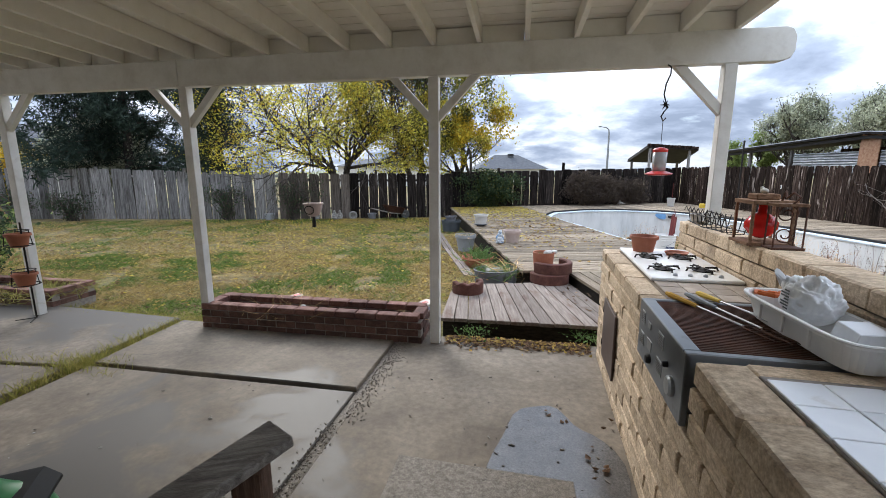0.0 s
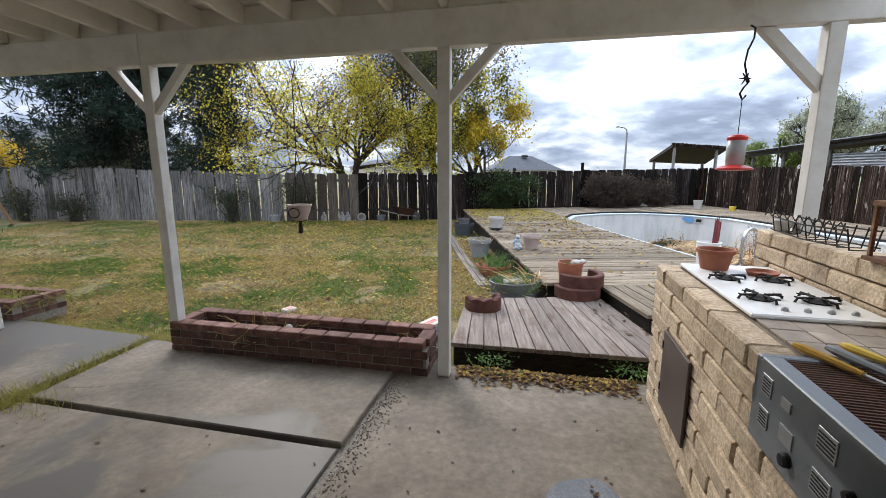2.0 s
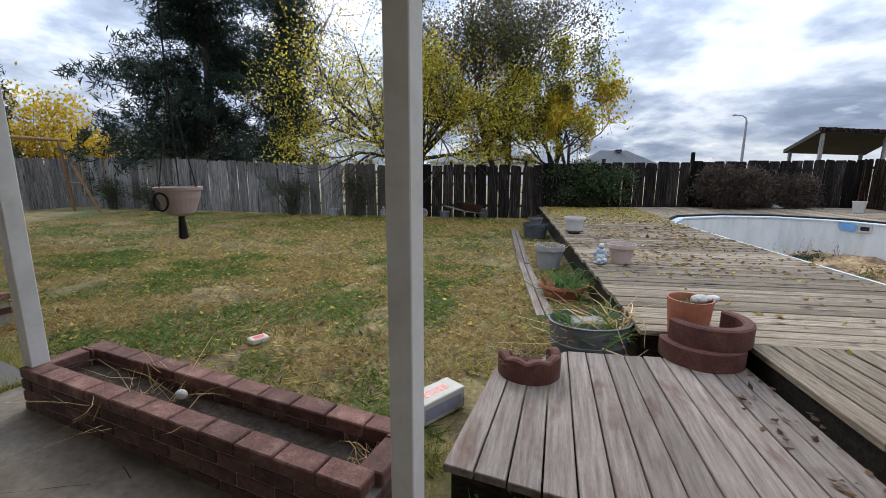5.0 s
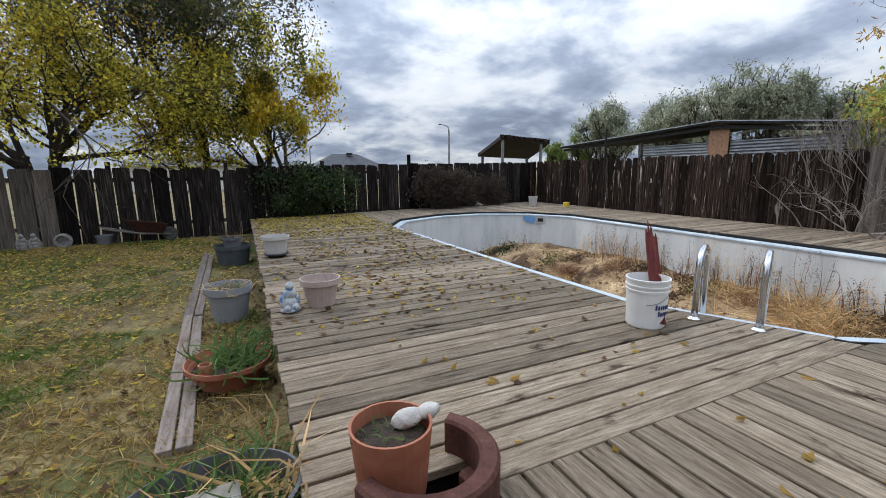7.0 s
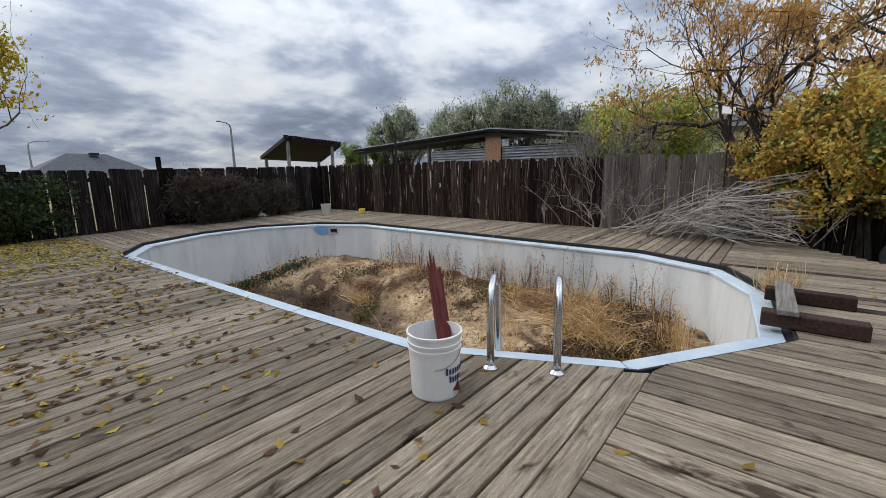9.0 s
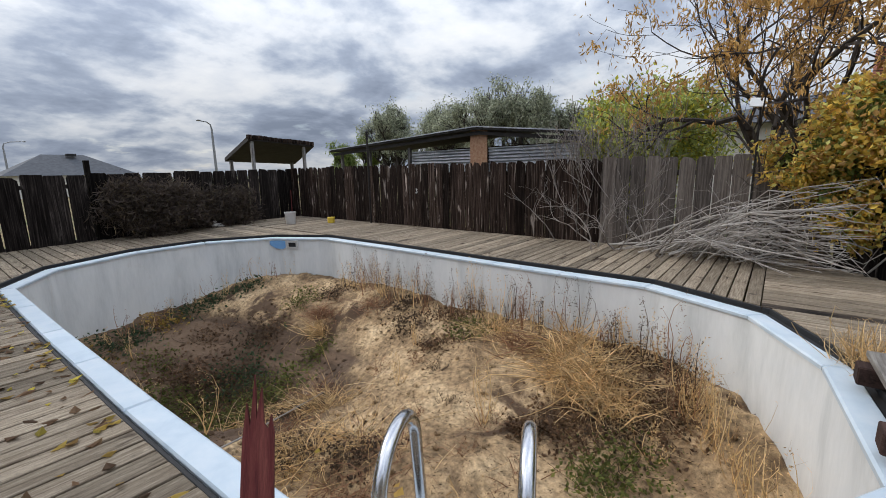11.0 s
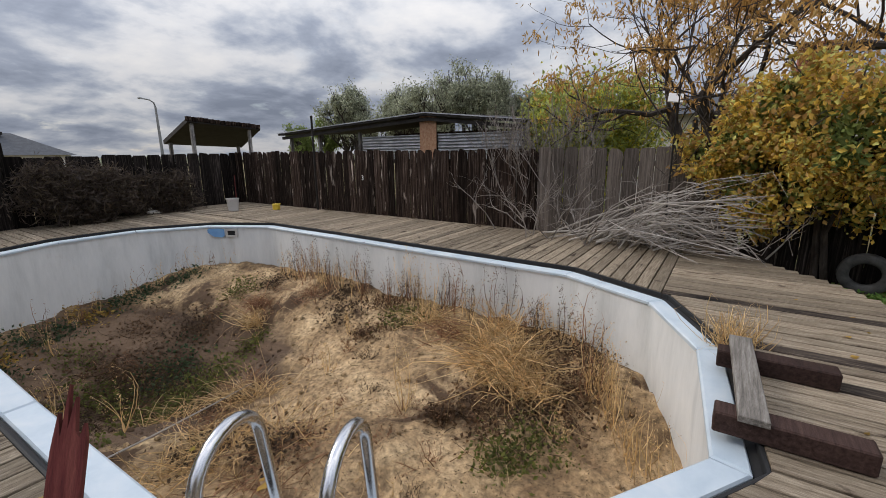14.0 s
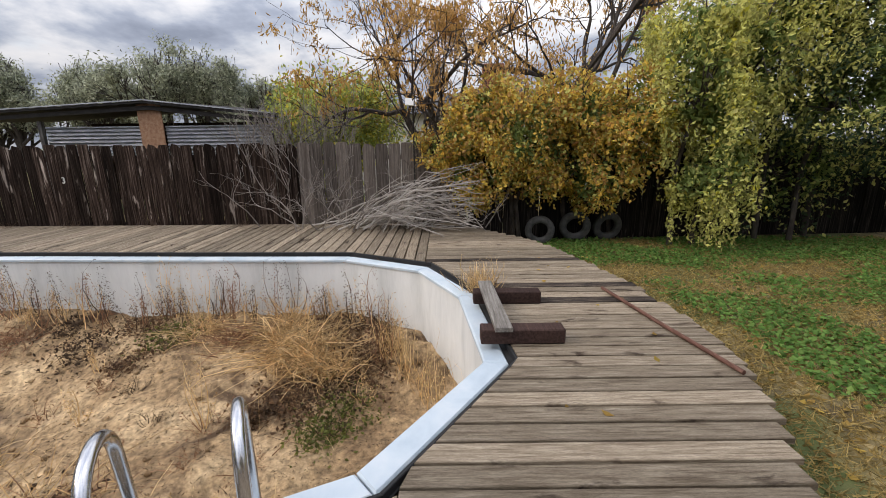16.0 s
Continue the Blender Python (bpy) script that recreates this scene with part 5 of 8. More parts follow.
# ---- planters of brick ----
def make_planter(name, label, m, length, depth, courses, soil_z):
    p = thing(name, label, "planter", m)
    h, lz = 0.062, 0.205
    top = courses * (h + 0.009)
    bm = bmesh.new()
    box(bm, 0.008, length - 0.008, 0.008, 0.092, -0.12, top - 0.006)
    box(bm, 0.008, length - 0.008, depth - 0.092, depth - 0.008, -0.12, top - 0.006)
    box(bm, 0.008, 0.092, 0.092, depth - 0.092, -0.12, top - 0.006)
    box(bm, length - 0.092, length - 0.008, 0.092, depth - 0.092, -0.12, top - 0.006)
    part("mortar", bm, GREYMORTAR, p)
    long_b = link_mesh("brick", cube(0, lz, 0, 0.1, 0, h, 0.004), BRICK)
    cap_b = link_mesh("brick", cube(0, lz, 0, 0.112, 0, h, 0.006), CAPBRICK)

    def lay(me, x, y, z, rot=0, s=1.0):
        ob = new("brick", me)
        ob.parent = p
        ob.location = (x, y + random.uniform(-0.002, 0.002), z)
        ob.rotation_euler = (0, 0, rot)
        ob.scale = (s, 1, 1)

    for c in range(courses + 1):
        z = c * (h + 0.009)
        me = cap_b if c == courses else long_b
        off = 0.0 if c % 2 else -0.107
        for y in (0.0, depth - 0.1):
            x = off
            while x < length - 0.02:
                a, b = max(0, x), min(length, x + lz)
                if b - a > 0.03:
                    lay(me, a, y, z, 0, (b - a) / lz)
                x += lz + 0.010
        for x in (0.1, length):
            y = 0.10
            while y < depth - 0.11:
                b = min(depth - 0.10, y + lz)
                lay(me, x, y, z, math.pi / 2, (b - y) / lz)
                y += lz + 0.010
    bm = bmesh.new()
    n = 16
    g = {}
    for i in range(n + 1):
        for j in range(5):
            x, y = 0.09 + (length - 0.18) * i / n, 0.09 + (depth - 0.18) * j / 4
            g[i, j] = bm.verts.new((x, y, soil_z + 0.03 * noise.noise((x * 5, y * 5, 1))))
    for i in range(n):
        for j in range(4):
            bm.faces.new((g[i, j], g[i + 1, j], g[i + 1, j + 1], g[i, j + 1]))
    part("soil", bm, SOIL, p, "dark soil with dead stems", True)
    return p


pl = make_planter("brick_planter", "dark red brick planter trough with bare soil and dry weeds", PATIO @ pose(-2.485, -0.13, 0.0), 2.39, 0.43, 3, 0.17)
sprigs(pl, 60, 0.35, 0.30, 0.17, STRAW, "dry_weeds", 0.006, 4).location = (0.85, 0.25, 0)
sprigs(pl, 40, 0.12, 0.16, 0.17, STRAW, "dry_weeds", 0.006, 5).location = (2.25, 0.25, 0)
sprigs(pl, 40, 0.5, 0.12, 0.17, STRAWDARK, "dry_weeds", 0.008, 6).location = (1.3, 0.25, 0)
pl2 = make_planter("brick_planter", "low brick planter round a green shrub", PATIO @ pose(-7.0, 0.18, 0.0), 2.15, 0.55, 2, 0.12)
sprigs(pl2, 500, 0.5, 0.22, 0.12, GRASS, "grass_tuft", 0.008, 8).location = (1.75, 0.28, 0)
bm = bmesh.new()
bmesh.ops.create_icosphere(bm, subdivisions=2, radius=0.035, matrix=Matrix.Diagonal((1, 0.8, 0.8, 1)))
solid("pale_stone", bm, STONE, "pale round stone lying in the brick planter", "stone", m=PATIO @ pose(-1.45, 0.12, 0.215))


# ---- things on the patio ----
def make_rail():
    r = thing("wooden_handrail", "weathered grey timber rail with a dark post", "handrail", pose(-0.40, 1.26, 0, 0, 0, 0))
    bm = bmesh.new()
    a, b = Vector((-0.02, 0.0, 0.80)), Vector((-0.62, -0.62, 0.66))
    d = (b - a).normalized()
    s = Vector((d.y, -d.x, 0)).normalized()
    u = s.cross(d) * (1 if s.cross(d).z > 0 else -1)
    v = [bm.verts.new(p + s * i * 0.07 + u * j) for p in (a, b) for i in (-1, 1) for j in (0, 0.04)]
    for f in ((0, 1, 3, 2), (4, 6, 7, 5), (0, 4, 5, 1), (2, 3, 7, 6), (1, 5, 7, 3), (0, 2, 6, 4)):
        bm.faces.new([v[i] for i in f])
    bmesh.ops.recalc_face_normals(bm, faces=bm.faces[:])
    bmesh.ops.bevel(bm, geom=bm.edges[:], offset=0.006, segments=1, affect="EDGES")
    part("rail_board", bm, GREYWOOD, r)
    part("post", cube(-0.14, -0.05, -0.13, -0.04, 0.0, 0.775, 0.005), wood("brown_post", [(0.05, 0.028, 0.018), (0.10, 0.06, 0.042), (0.16, 0.11, 0.08)], 2, 0.1), r, "dark brown square post")
    part("post", cube(-0.60, -0.51, -0.60, -0.51, 0.0, 0.68, 0.005), DARKWOOD, r)


make_rail()


def make_sack():
    s = thing("garden_sack", "black and green plastic sack of garden soil", "sack", pose(-1.62, 1.45, 0, 0, 0, 20))
    bm = bmesh.new()
    bmesh.ops.create_uvsphere(bm, u_segments=24, v_segments=14, radius=1.0)
    for v in bm.verts:
        c = v.co.copy()
        v.co = Vector((math.copysign(abs(c.x) ** 0.6, c.x) * 0.25, math.copysign(abs(c.y) ** 0.6, c.y) * 0.17, 0.25 + c.z * 0.25)) * (1 + 0.05 * noise.noise(c * 3))
        v.co.z = max(0, v.co.z)
    part("sack_body", bm, surface("green_plastic_sack", [(0.02, 0.16, 0.05), (0.05, 0.30, 0.10)], size=4.0, rough=(0.25, 0.45), bump=0.2), s, "bright green plastic", True)
    bm = cube(-0.235, 0.235, -0.178, 0.178, 0.36, 0.475, 0.05)
    part("black_band", bm, BLACK, s, "black printed band")
    bm = bmesh.new()
    for k, (x, w, h) in enumerate(((-0.12, 0.03, 0.05), (-0.08, 0.035, 0.04), (-0.035, 0.035, 0.06), (0.01, 0.03, 0.04), (0.05, 0.03, 0.04))):
        box(bm, x, x + w, -0.182, -0.179, 0.39, 0.39 + h)
    part("print_bars", bm, WHITEPLASTIC, s, "white printed bars")


make_sack()


def make_plant_stand():
    s = thing("iron_plant_stand", "tall black iron plant stand on the post", "plant stand", PATIO @ pose(-4.62, -0.22, 0))
    bm = bmesh.new()
    tube([(0, 0.05, 0.0), (0, 0.05, 1.1)], 0.009, 6, bm)
    for z in (0.42, 0.86):
        tube([(0.12 * math.cos(a) + 0.06, 0.12 * math.sin(a) - 0.03, z) for a in np.linspace(0, 2 * math.pi, 17)], 0.006, 5, bm)
        tube([(0.10 * math.cos(a) + 0.06, 0.10 * math.sin(a) - 0.03, z + 0.16) for a in np.linspace(0, 2 * math.pi, 17)], 0.005, 5, bm)
        for a in (0.5, 2.2, 4.0):
            tube([(0.12 * math.cos(a) + 0.06, 0.12 * math.sin(a) - 0.03, z), (0.10 * math.cos(a) + 0.06, 0.10 * math.sin(a) - 0.03, z + 0.16)], 0.005, 5, bm)
        tube([(0, 0.05, z), (0.06, -0.03, z)], 0.007, 5, bm)
    tube([(0, 0.05, 0), (0.12, -0.1, 0.0)], 0.008, 5, bm)
    tube([(0, 0.05, 0), (-0.12, -0.08, 0.0)], 0.008, 5, bm)
    part("frame", bm, IRON, s)
    for z in (0.40, 0.84):
        make_pot("terracotta_pot", "terracotta pot held in the iron stand", PATIO @ pose(-4.56, -0.25, z), 0.07, 0.105, 0.15, TERRA, 0.008, 0.7, "pots in the iron stand")


make_plant_stand()


def make_hanging_planter():
    h = thing("hanging_planter", "small hanging clay bowl with wires under the beam", "hanging planter", PATIO @ pose(-1.26, 0.10, 1.28))
    bm = bmesh.new()
    tube([(0, -0.02, 1.18), (0.03, 0, 1.22), (0.03, 0.0, 1.14), (0, 0, 1.05), (0, 0, 0.50)], 0.004, 5, bm)
    for a in (0.4, 2.5, 4.6):
        tube([(0, 0, 0.50), (0.085 * math.cos(a), 0.085 * math.sin(a), 0.05)], 0.003, 5, bm)
    part("hanger", bm, IRON, h)
    part("bowl", lathe([(0.03, -0.085), (0.062, -0.07), (0.088, 0.0), (0.092, 0.035), (0.102, 0.037), (0.102, 0.05), (0.088, 0.05), (0.07, 0.0), (0.002, -0.03)], 24), PINKPOT, h)
    part("emblem", tube([(0.05 * math.cos(a), -0.090, -0.015 + 0.04 * math.sin(a)) for a in np.linspace(0, 2 * math.pi, 17)], 0.005, 5), IRON, h)
    part("tassel", lathe([(0.002, -0.20), (0.022, -0.19), (0.016, -0.12), (0.008, -0.05)], 8), IRON, h, "black tassel")


make_hanging_planter()


# ---- pots beside the deck ----
def curved_edging(r, arc0, arc1, h, scallops=0, thick=0.075):
    bm = bmesh.new()
    n = 26
    rows = []
    for i in range(n + 1):
        f = i / n
        a = math.radians(arc0 + (arc1 - arc0) * f)
        top = h - (0.025 * (1 - abs(math.sin(f * math.pi * scallops))) if scallops else 0)
        rows.append([bm.verts.new((rr * math.cos(a), rr * math.sin(a), z)) for rr, z in ((r, 0), (r, top - 0.012), (r - 0.012, top), (r - thick + 0.012, top), (r - thick, top - 0.012), (r - thick, 0))])
    for p, q in zip(rows, rows[1:]):
        for k in range(6):
            bm.faces.new((p[k], p[(k + 1) % 6], q[(k + 1) % 6], q[k]))
    bm.faces.new(rows[0])
    bm.faces.new(rows[-1][::-1])
    bmesh.ops.recalc_face_normals(bm, faces=bm.faces[:])
    return bm


solid("edging_block", curved_edging(0.27, 170, 375, 0.135), SCALLOP, "dark red curved concrete edging block on the step", "edging block", "edging blocks", m=pose(1.93, 5.62, STEP_Z + 0.002))
solid("edging_block", curved_edging(0.28, 185, 395, 0.145), SCALLOP, "dark red curved concrete edging block under a pot", "edging block", "edging blocks", m=pose(1.97, 5.66, STEP_Z + 0.140, 0, 0, 8))
solid("scalloped_edging", curved_edging(0.20, 175, 395, 0.155, 5, 0.06), SCALLOP, "scalloped dark red edging block with dead leaves", "edging block", m=pose(0.72, 5.20, STEP_Z + 0.002))
p = make_pot("terracotta_pot", "wide terracotta pot with seedlings and a pale stone", pose(1.86, 5.70, DECK_Z + 0.002), 0.125, 0.15, 0.265, TERRA, 0.0, 0.82)
sprigs(p, 50, 0.10, 0.07, 0.20, PLANT, "seedlings", 0.016, 11)
bm = bmesh.new()
bmesh.ops.create_icosphere(bm, subdivisions=3, radius=0.05, matrix=Matrix.Diagonal((1.3, 0.8, 0.7, 1)))
bmesh.ops.create_icosphere(bm, subdivisions=3, radius=0.042, matrix=pose(0.085, -0.01, 0.004) @ Matrix.Diagonal((1.2, 0.8, 0.7, 1)))
for v in bm.verts:
    v.co *= 1 + 0.12 * noise.noise(v.co * 40)
solid("painted_stone", bm, STONE, "pale painted stone resting in the terracotta pot", "stone", m=pose(1.93, 5.72, DECK_Z + 0.255, 0, 0, 10))


def make_tub():
    t = thing("oval_tub", "slate grey oval tub with weedy green bulbs", "tub", pose(1.24, 5.98, LAWN_Z + 0.005, 0, 0, 8))
    bm = lathe([(0.27, 0), (0.30, 0.12), (0.305, 0.16), (0.315, 0.165), (0.315, 0.18), (0.31, 0.185), (0.325, 0.33), (0.335, 0.345), (0.32, 0.35), (0.30, 0.20), (0.26, 0.16), (0.002, 0.16)], 36)
    for v in bm.verts:
        v.co.y *= 0.80
    part("tub_wall", bm, TUB, t)
    bm = lathe([(0.30, 0.23), (0.2, 0.245), (0.002, 0.25)], 20, cap=False)
    for v in bm.verts:
        v.co.y *= 0.80
    part("soil", bm, SOIL, t, "dark soil")
    sprigs(t, 190, 0.28, 0.30, 0.24, PLANT, "bulb_leaves", 0.017, 21, 0.5)
    sprigs(t, 60, 0.26, 0.20, 0.24, STRAW, "dead_leaves", 0.012, 22, 1.1)
    sprigs(t, 34, 0.12, 0.36, 0.26, STRAW, "drooping_leaves", 0.019, 23, 1.0).location = (0.24, -0.02, 0)
    solid("grey_brick", cube(-0.125, 0.125, -0.065, 0.065, 0, 0.10, 0.008), surface("grey_concrete_brick", [(0.26, 0.245, 0.215), (0.38, 0.36, 0.32)], size=12.0, rough=(0.85, 0.95), bump=0.4), "grey concrete brick lying in the oval tub", "brick", m=pose(1.22, 5.97, LAWN_Z + 0.255, 8, 0, 6))


make_tub()
b = make_pot("terracotta_bowl", "wide terracotta bowl with leafy bulbs and a small pot", pose(1.25, 7.70, LAWN_Z + 0.004), 0.20, 0.285, 0.19, TERRA, 0.012, 0.7)
sprigs(b, 180, 0.26, 0.34, 0.13, PLANT, "bulb_leaves", 0.02, 31, 0.45).location = (0.06, 0, 0)
make_pot("small_terracotta_pot", "small upturned terracotta pot in the bowl", pose(1.10, 7.62, LAWN_Z + 0.135), 0.05, 0.045, 0.07, TERRA, 0.0, 0.0)
g = make_pot("grey_plastic_pot", "large pale grey plastic pot with dry stems", pose(1.22, 9.25, LAWN_Z + 0.004), 0.16, 0.225, 0.38, GREYPLASTIC, 0.012, 0.85)
sprigs(g, 60, 0.25, 0.16, 0.32, STRAW, "dry_stems", 0.008, 41, 0.9)
sprigs(g, 40, 0.25, 0.14, 0.32, PLANT, "weeds", 0.008, 42, 0.9)
g = make_pot("dark_square_pot", "dark slate plastic pot with a dry plant", pose(1.20, 12.4, LAWN_Z + 0.004), 0.24, 0.28, 0.34, DARKPLASTIC, 0.012, 0.85)
make_pot("grey_plastic_pot", "grey plastic pot standing in the dark pot", pose(1.20, 12.45, LAWN_Z + 0.275), 0.12, 0.16, 0.19, TUB, 0.01, 0.85)
sprigs(g, 70, 0.14, 0.34, 0.40, STRAWDARK, "dry_stems", 0.007, 43, 0.35)
u = make_pot("grey_urn", "pale grey pot on a wheeled saucer", pose(1.80, 10.68, DECK_Z + 0.055), 0.13, 0.178, 0.25, LIGHTPOT, 0.012, 0.8)
part("saucer", lathe([(0.13, -0.025), (0.165, -0.01), (0.17, 0.005), (0.002, 0.005)], 20), DARKPLASTIC, u)
for a in (0.6, 2.2, 3.7, 5.3):
    part("castor", lathe([(0.018, -0.052), (0.018, -0.025)], 8, m=pose(0.11 * math.cos(a), 0.11 * math.sin(a), 0)), BLACK, u)
make_pot("pinkish_pot", "pinkish grey clay pot on the deck", pose(2.00, 8.12, DECK_Z + 0.002), 0.115, 0.165, 0.245, PINKPOT, 0.010, 0.6)


def make_statue():
    bm = bmesh.new()
    blobs = [(0, 0, 0.02, 0.085, 0.07, 0.025), (0, 0, 0.08, 0.065, 0.055, 0.06), (0.0, 0, 0.16, 0.055, 0.045, 0.05), (0.0, -0.01, 0.225, 0.036, 0.036, 0.04), (0.06, 0, 0.10, 0.025, 0.03, 0.06), (-0.06, 0, 0.10, 0.025, 0.03, 0.06), (0.03, -0.045, 0.05, 0.035, 0.03, 0.03), (-0.035, -0.045, 0.045, 0.03, 0.03, 0.03)]
    for x, y, z, a, b, c in blobs:
        bmesh.ops.create_icosphere(bm, subdivisions=3, radius=1.0, matrix=pose(x, y, z) @ Matrix.Diagonal((a, b, c, 1)))
    for v in bm.verts:
        v.co *= 1 + 0.06 * noise.noise(v.co * 45)
        v.co.z = max(v.co.z, 0)
    return bm


solid("garden_statue", make_statue(), STATUE, "small blue and white painted garden statue on the deck", "statue", m=pose(1.73, 8.02, DECK_Z + 0.002, 0, 0, 10), smooth=True)


def make_path_boards():
    for i, (x0, y0, x1, y1, w) in enumerate(((0.93, 6.9, 0.80, 9.5, 0.085), (1.03, 6.9, 0.90, 9.4, 0.085), (0.80, 9.5, 0.70, 13.6, 0.09), (0.90, 9.45, 0.80, 13.4, 0.08))):
        a, b = Vector((x0, y0)), Vector((x1, y1))
        d = (b - a).normalized()
        s = Vector((d.y, -d.x)) * w / 2
        tagged(plank("loose_board", None, STEPWOOD, [tuple(a + s), tuple(b + s), tuple(b - s), tuple(a - s)], LAWN_Z + 0.002, LAWN_Z + 0.04, math.pi / 2), "loose weathered board lying along the lawn's edge", "board", "boards along the lawn")


make_path_boards()


def make_carton():
    c = thing("faded_carton", "faded printed carton lying in the grass by the step", "carton", pose(0.13, 5.00, LAWN_Z + 0.012, 0, 0, 52))
    part("carton_body", cube(-0.19, 0.19, -0.085, 0.085, 0, 0.145, 0.006), CARD, c)
    bm = bmesh.new()
    for k in range(6):
        box(bm, -0.13 + 0.04 * k, -0.105 + 0.04 * k, -0.03, 0.03, 0.1452, 0.1465)
    part("print_bars", bm, REDPLASTIC, c, "faded red lettering bars")
    part("print_panel", cube(-0.15, 0.15, -0.0872, -0.0852, 0.03, 0.11), surface("faded_blue_print", [(0.22, 0.22, 0.30), (0.34, 0.33, 0.38)], size=9.0), c, "faded blue panel")


make_carton()
c = thing("crushed_carton", "small crushed white drink carton on the lawn", "carton", pose(-1.62, 5.85, LAWN_Z + 0.012, 4, 3, 60))
part("carton_body", cube(-0.085, 0.085, -0.05, 0.05, 0, 0.05, 0.01), CARD, c)
part("print_bars", cube(-0.05, 0.05, -0.03, 0.02, 0.0502, 0.052), REDPLASTIC, c, "faded red print")


# ---- things by the pool ----
def make_bucket():
    b = thing("paint_bucket", "white plastic paint bucket with blue lettering bars", "bucket", pose(4.14, 6.49, DECK_Z + 0.003, 0, 0, -51))
    part("bucket_wall", lathe([(0.132, 0), (0.136, 0.01), (0.146, 0.27), (0.153, 0.272), (0.153, 0.285), (0.147, 0.287), (0.148, 0.305), (0.155, 0.307), (0.155, 0.318), (0.149, 0.32), (0.150, 0.35), (0.157, 0.352), (0.157, 0.366), (0.148, 0.368), (0.130, 0.03), (0.002, 0.03)], 40), WHITEPLASTIC, b)
    # two rows of printed letters, as plain bars on the curved side
    bm = bmesh.new()
    for row, (z, words) in enumerate(((0.165, 8), (0.115, 5))):
        for k in range(words):
            a = math.radians(-62 + k * 8.2 + row * 9)
            r = 0.1447 - (0.165 - z) * 0.04
            q = pose(r * math.cos(a), r * math.sin(a), z, 0, 0, math.degrees(a))
            box(bm, 0.0, 0.0015, -0.0075, 0.0055, -0.014, 0.016 if k else 0.024, m=q)
    part("lettering_bars", bm, surface("navy_print", [(0.02, 0.035, 0.12), (0.03, 0.05, 0.16)], size=9.0, rough=(0.4, 0.5), bump=0.0), b, "navy blue lettering bars")
    part("handle", tube([(0.150 * math.cos(a), 0.152 * math.sin(a) , 0.29 - 0.10 * math.sin(abs(a))) for a in np.linspace(-math.pi / 2, math.pi / 2, 15)], 0.003, 5), GALV, b, "thin wire handle")
    a, d = Vector((4.13, 6.36, DECK_Z + 0.045)), Vector((0.32, 0.41, 0.72)).normalized()
    w = Vector((-0.796, 0.605, 0)).cross(d).cross(d).normalized()
    n = d.cross(w)
    s = thing("splintered_stick", "splintered dark red board leaning in the bucket", "stick", Matrix(((n.x, w.x, d.x, a.x), (n.y, w.y, d.y, a.y), (n.z, w.z, d.z, a.z), (0, 0, 0, 1))))
    bm = bmesh.new()
    prof = [(-0.042, 0.0), (0.042, 0.0), (0.042, 0.70), (0.034, 0.75), (0.026, 0.71), (0.014, 0.73), (0.006, 0.83), (-0.006, 0.74), (-0.014, 0.87), (-0.022, 0.72), (-0.034, 0.79), (-0.042, 0.69)]
    f = [bm.verts.new((-0.012, y, z)) for y, z in prof]
    g = [bm.verts.new((0.012, y, z)) for y, z in prof]
    bm.faces.new(f)
    bm.faces.new(g[::-1])
    for i in range(len(prof)):
        bm.faces.new((f[i - 1], g[i - 1], g[i], f[i]))
    bmesh.ops.recalc_face_normals(bm, faces=bm.faces[:])
    part("board", bm, REDWOOD, s)


make_bucket()


def make_ladder():
    l = thing("pool_ladder", "bent stainless steel pool ladder rails", "ladder")
    n = Vector((0.909, 0.417, 0))
    for fx, fy in ((4.56, 6.385), (4.745, 6.02)):
        f = Vector((fx, fy, DECK_Z))
        pts = [f]
        pts.append(f + Vector((0, 0, 0.41)))
        for a in np.linspace(math.pi, 0.12, 12):
            pts.append(f + n * (0.17 + 0.17 * math.cos(a)) + Vector((0, 0, 0.41 + 0.145 * math.sin(a))))
        pts.append(f + n * 0.42 + Vector((0, 0, -0.1)))
        pts.append(f + n * 0.46 + Vector((0, 0, -0.7)))
        part("rail", tube(pts, 0.0235, 14), STEEL, l, smooth=True)
        part("flange", lathe([(0.048, 0.002), (0.048, 0.012), (0.03, 0.03), (0.026, 0.045)], 20, m=Matrix.Translation(f)), STEEL, l)


make_ladder()


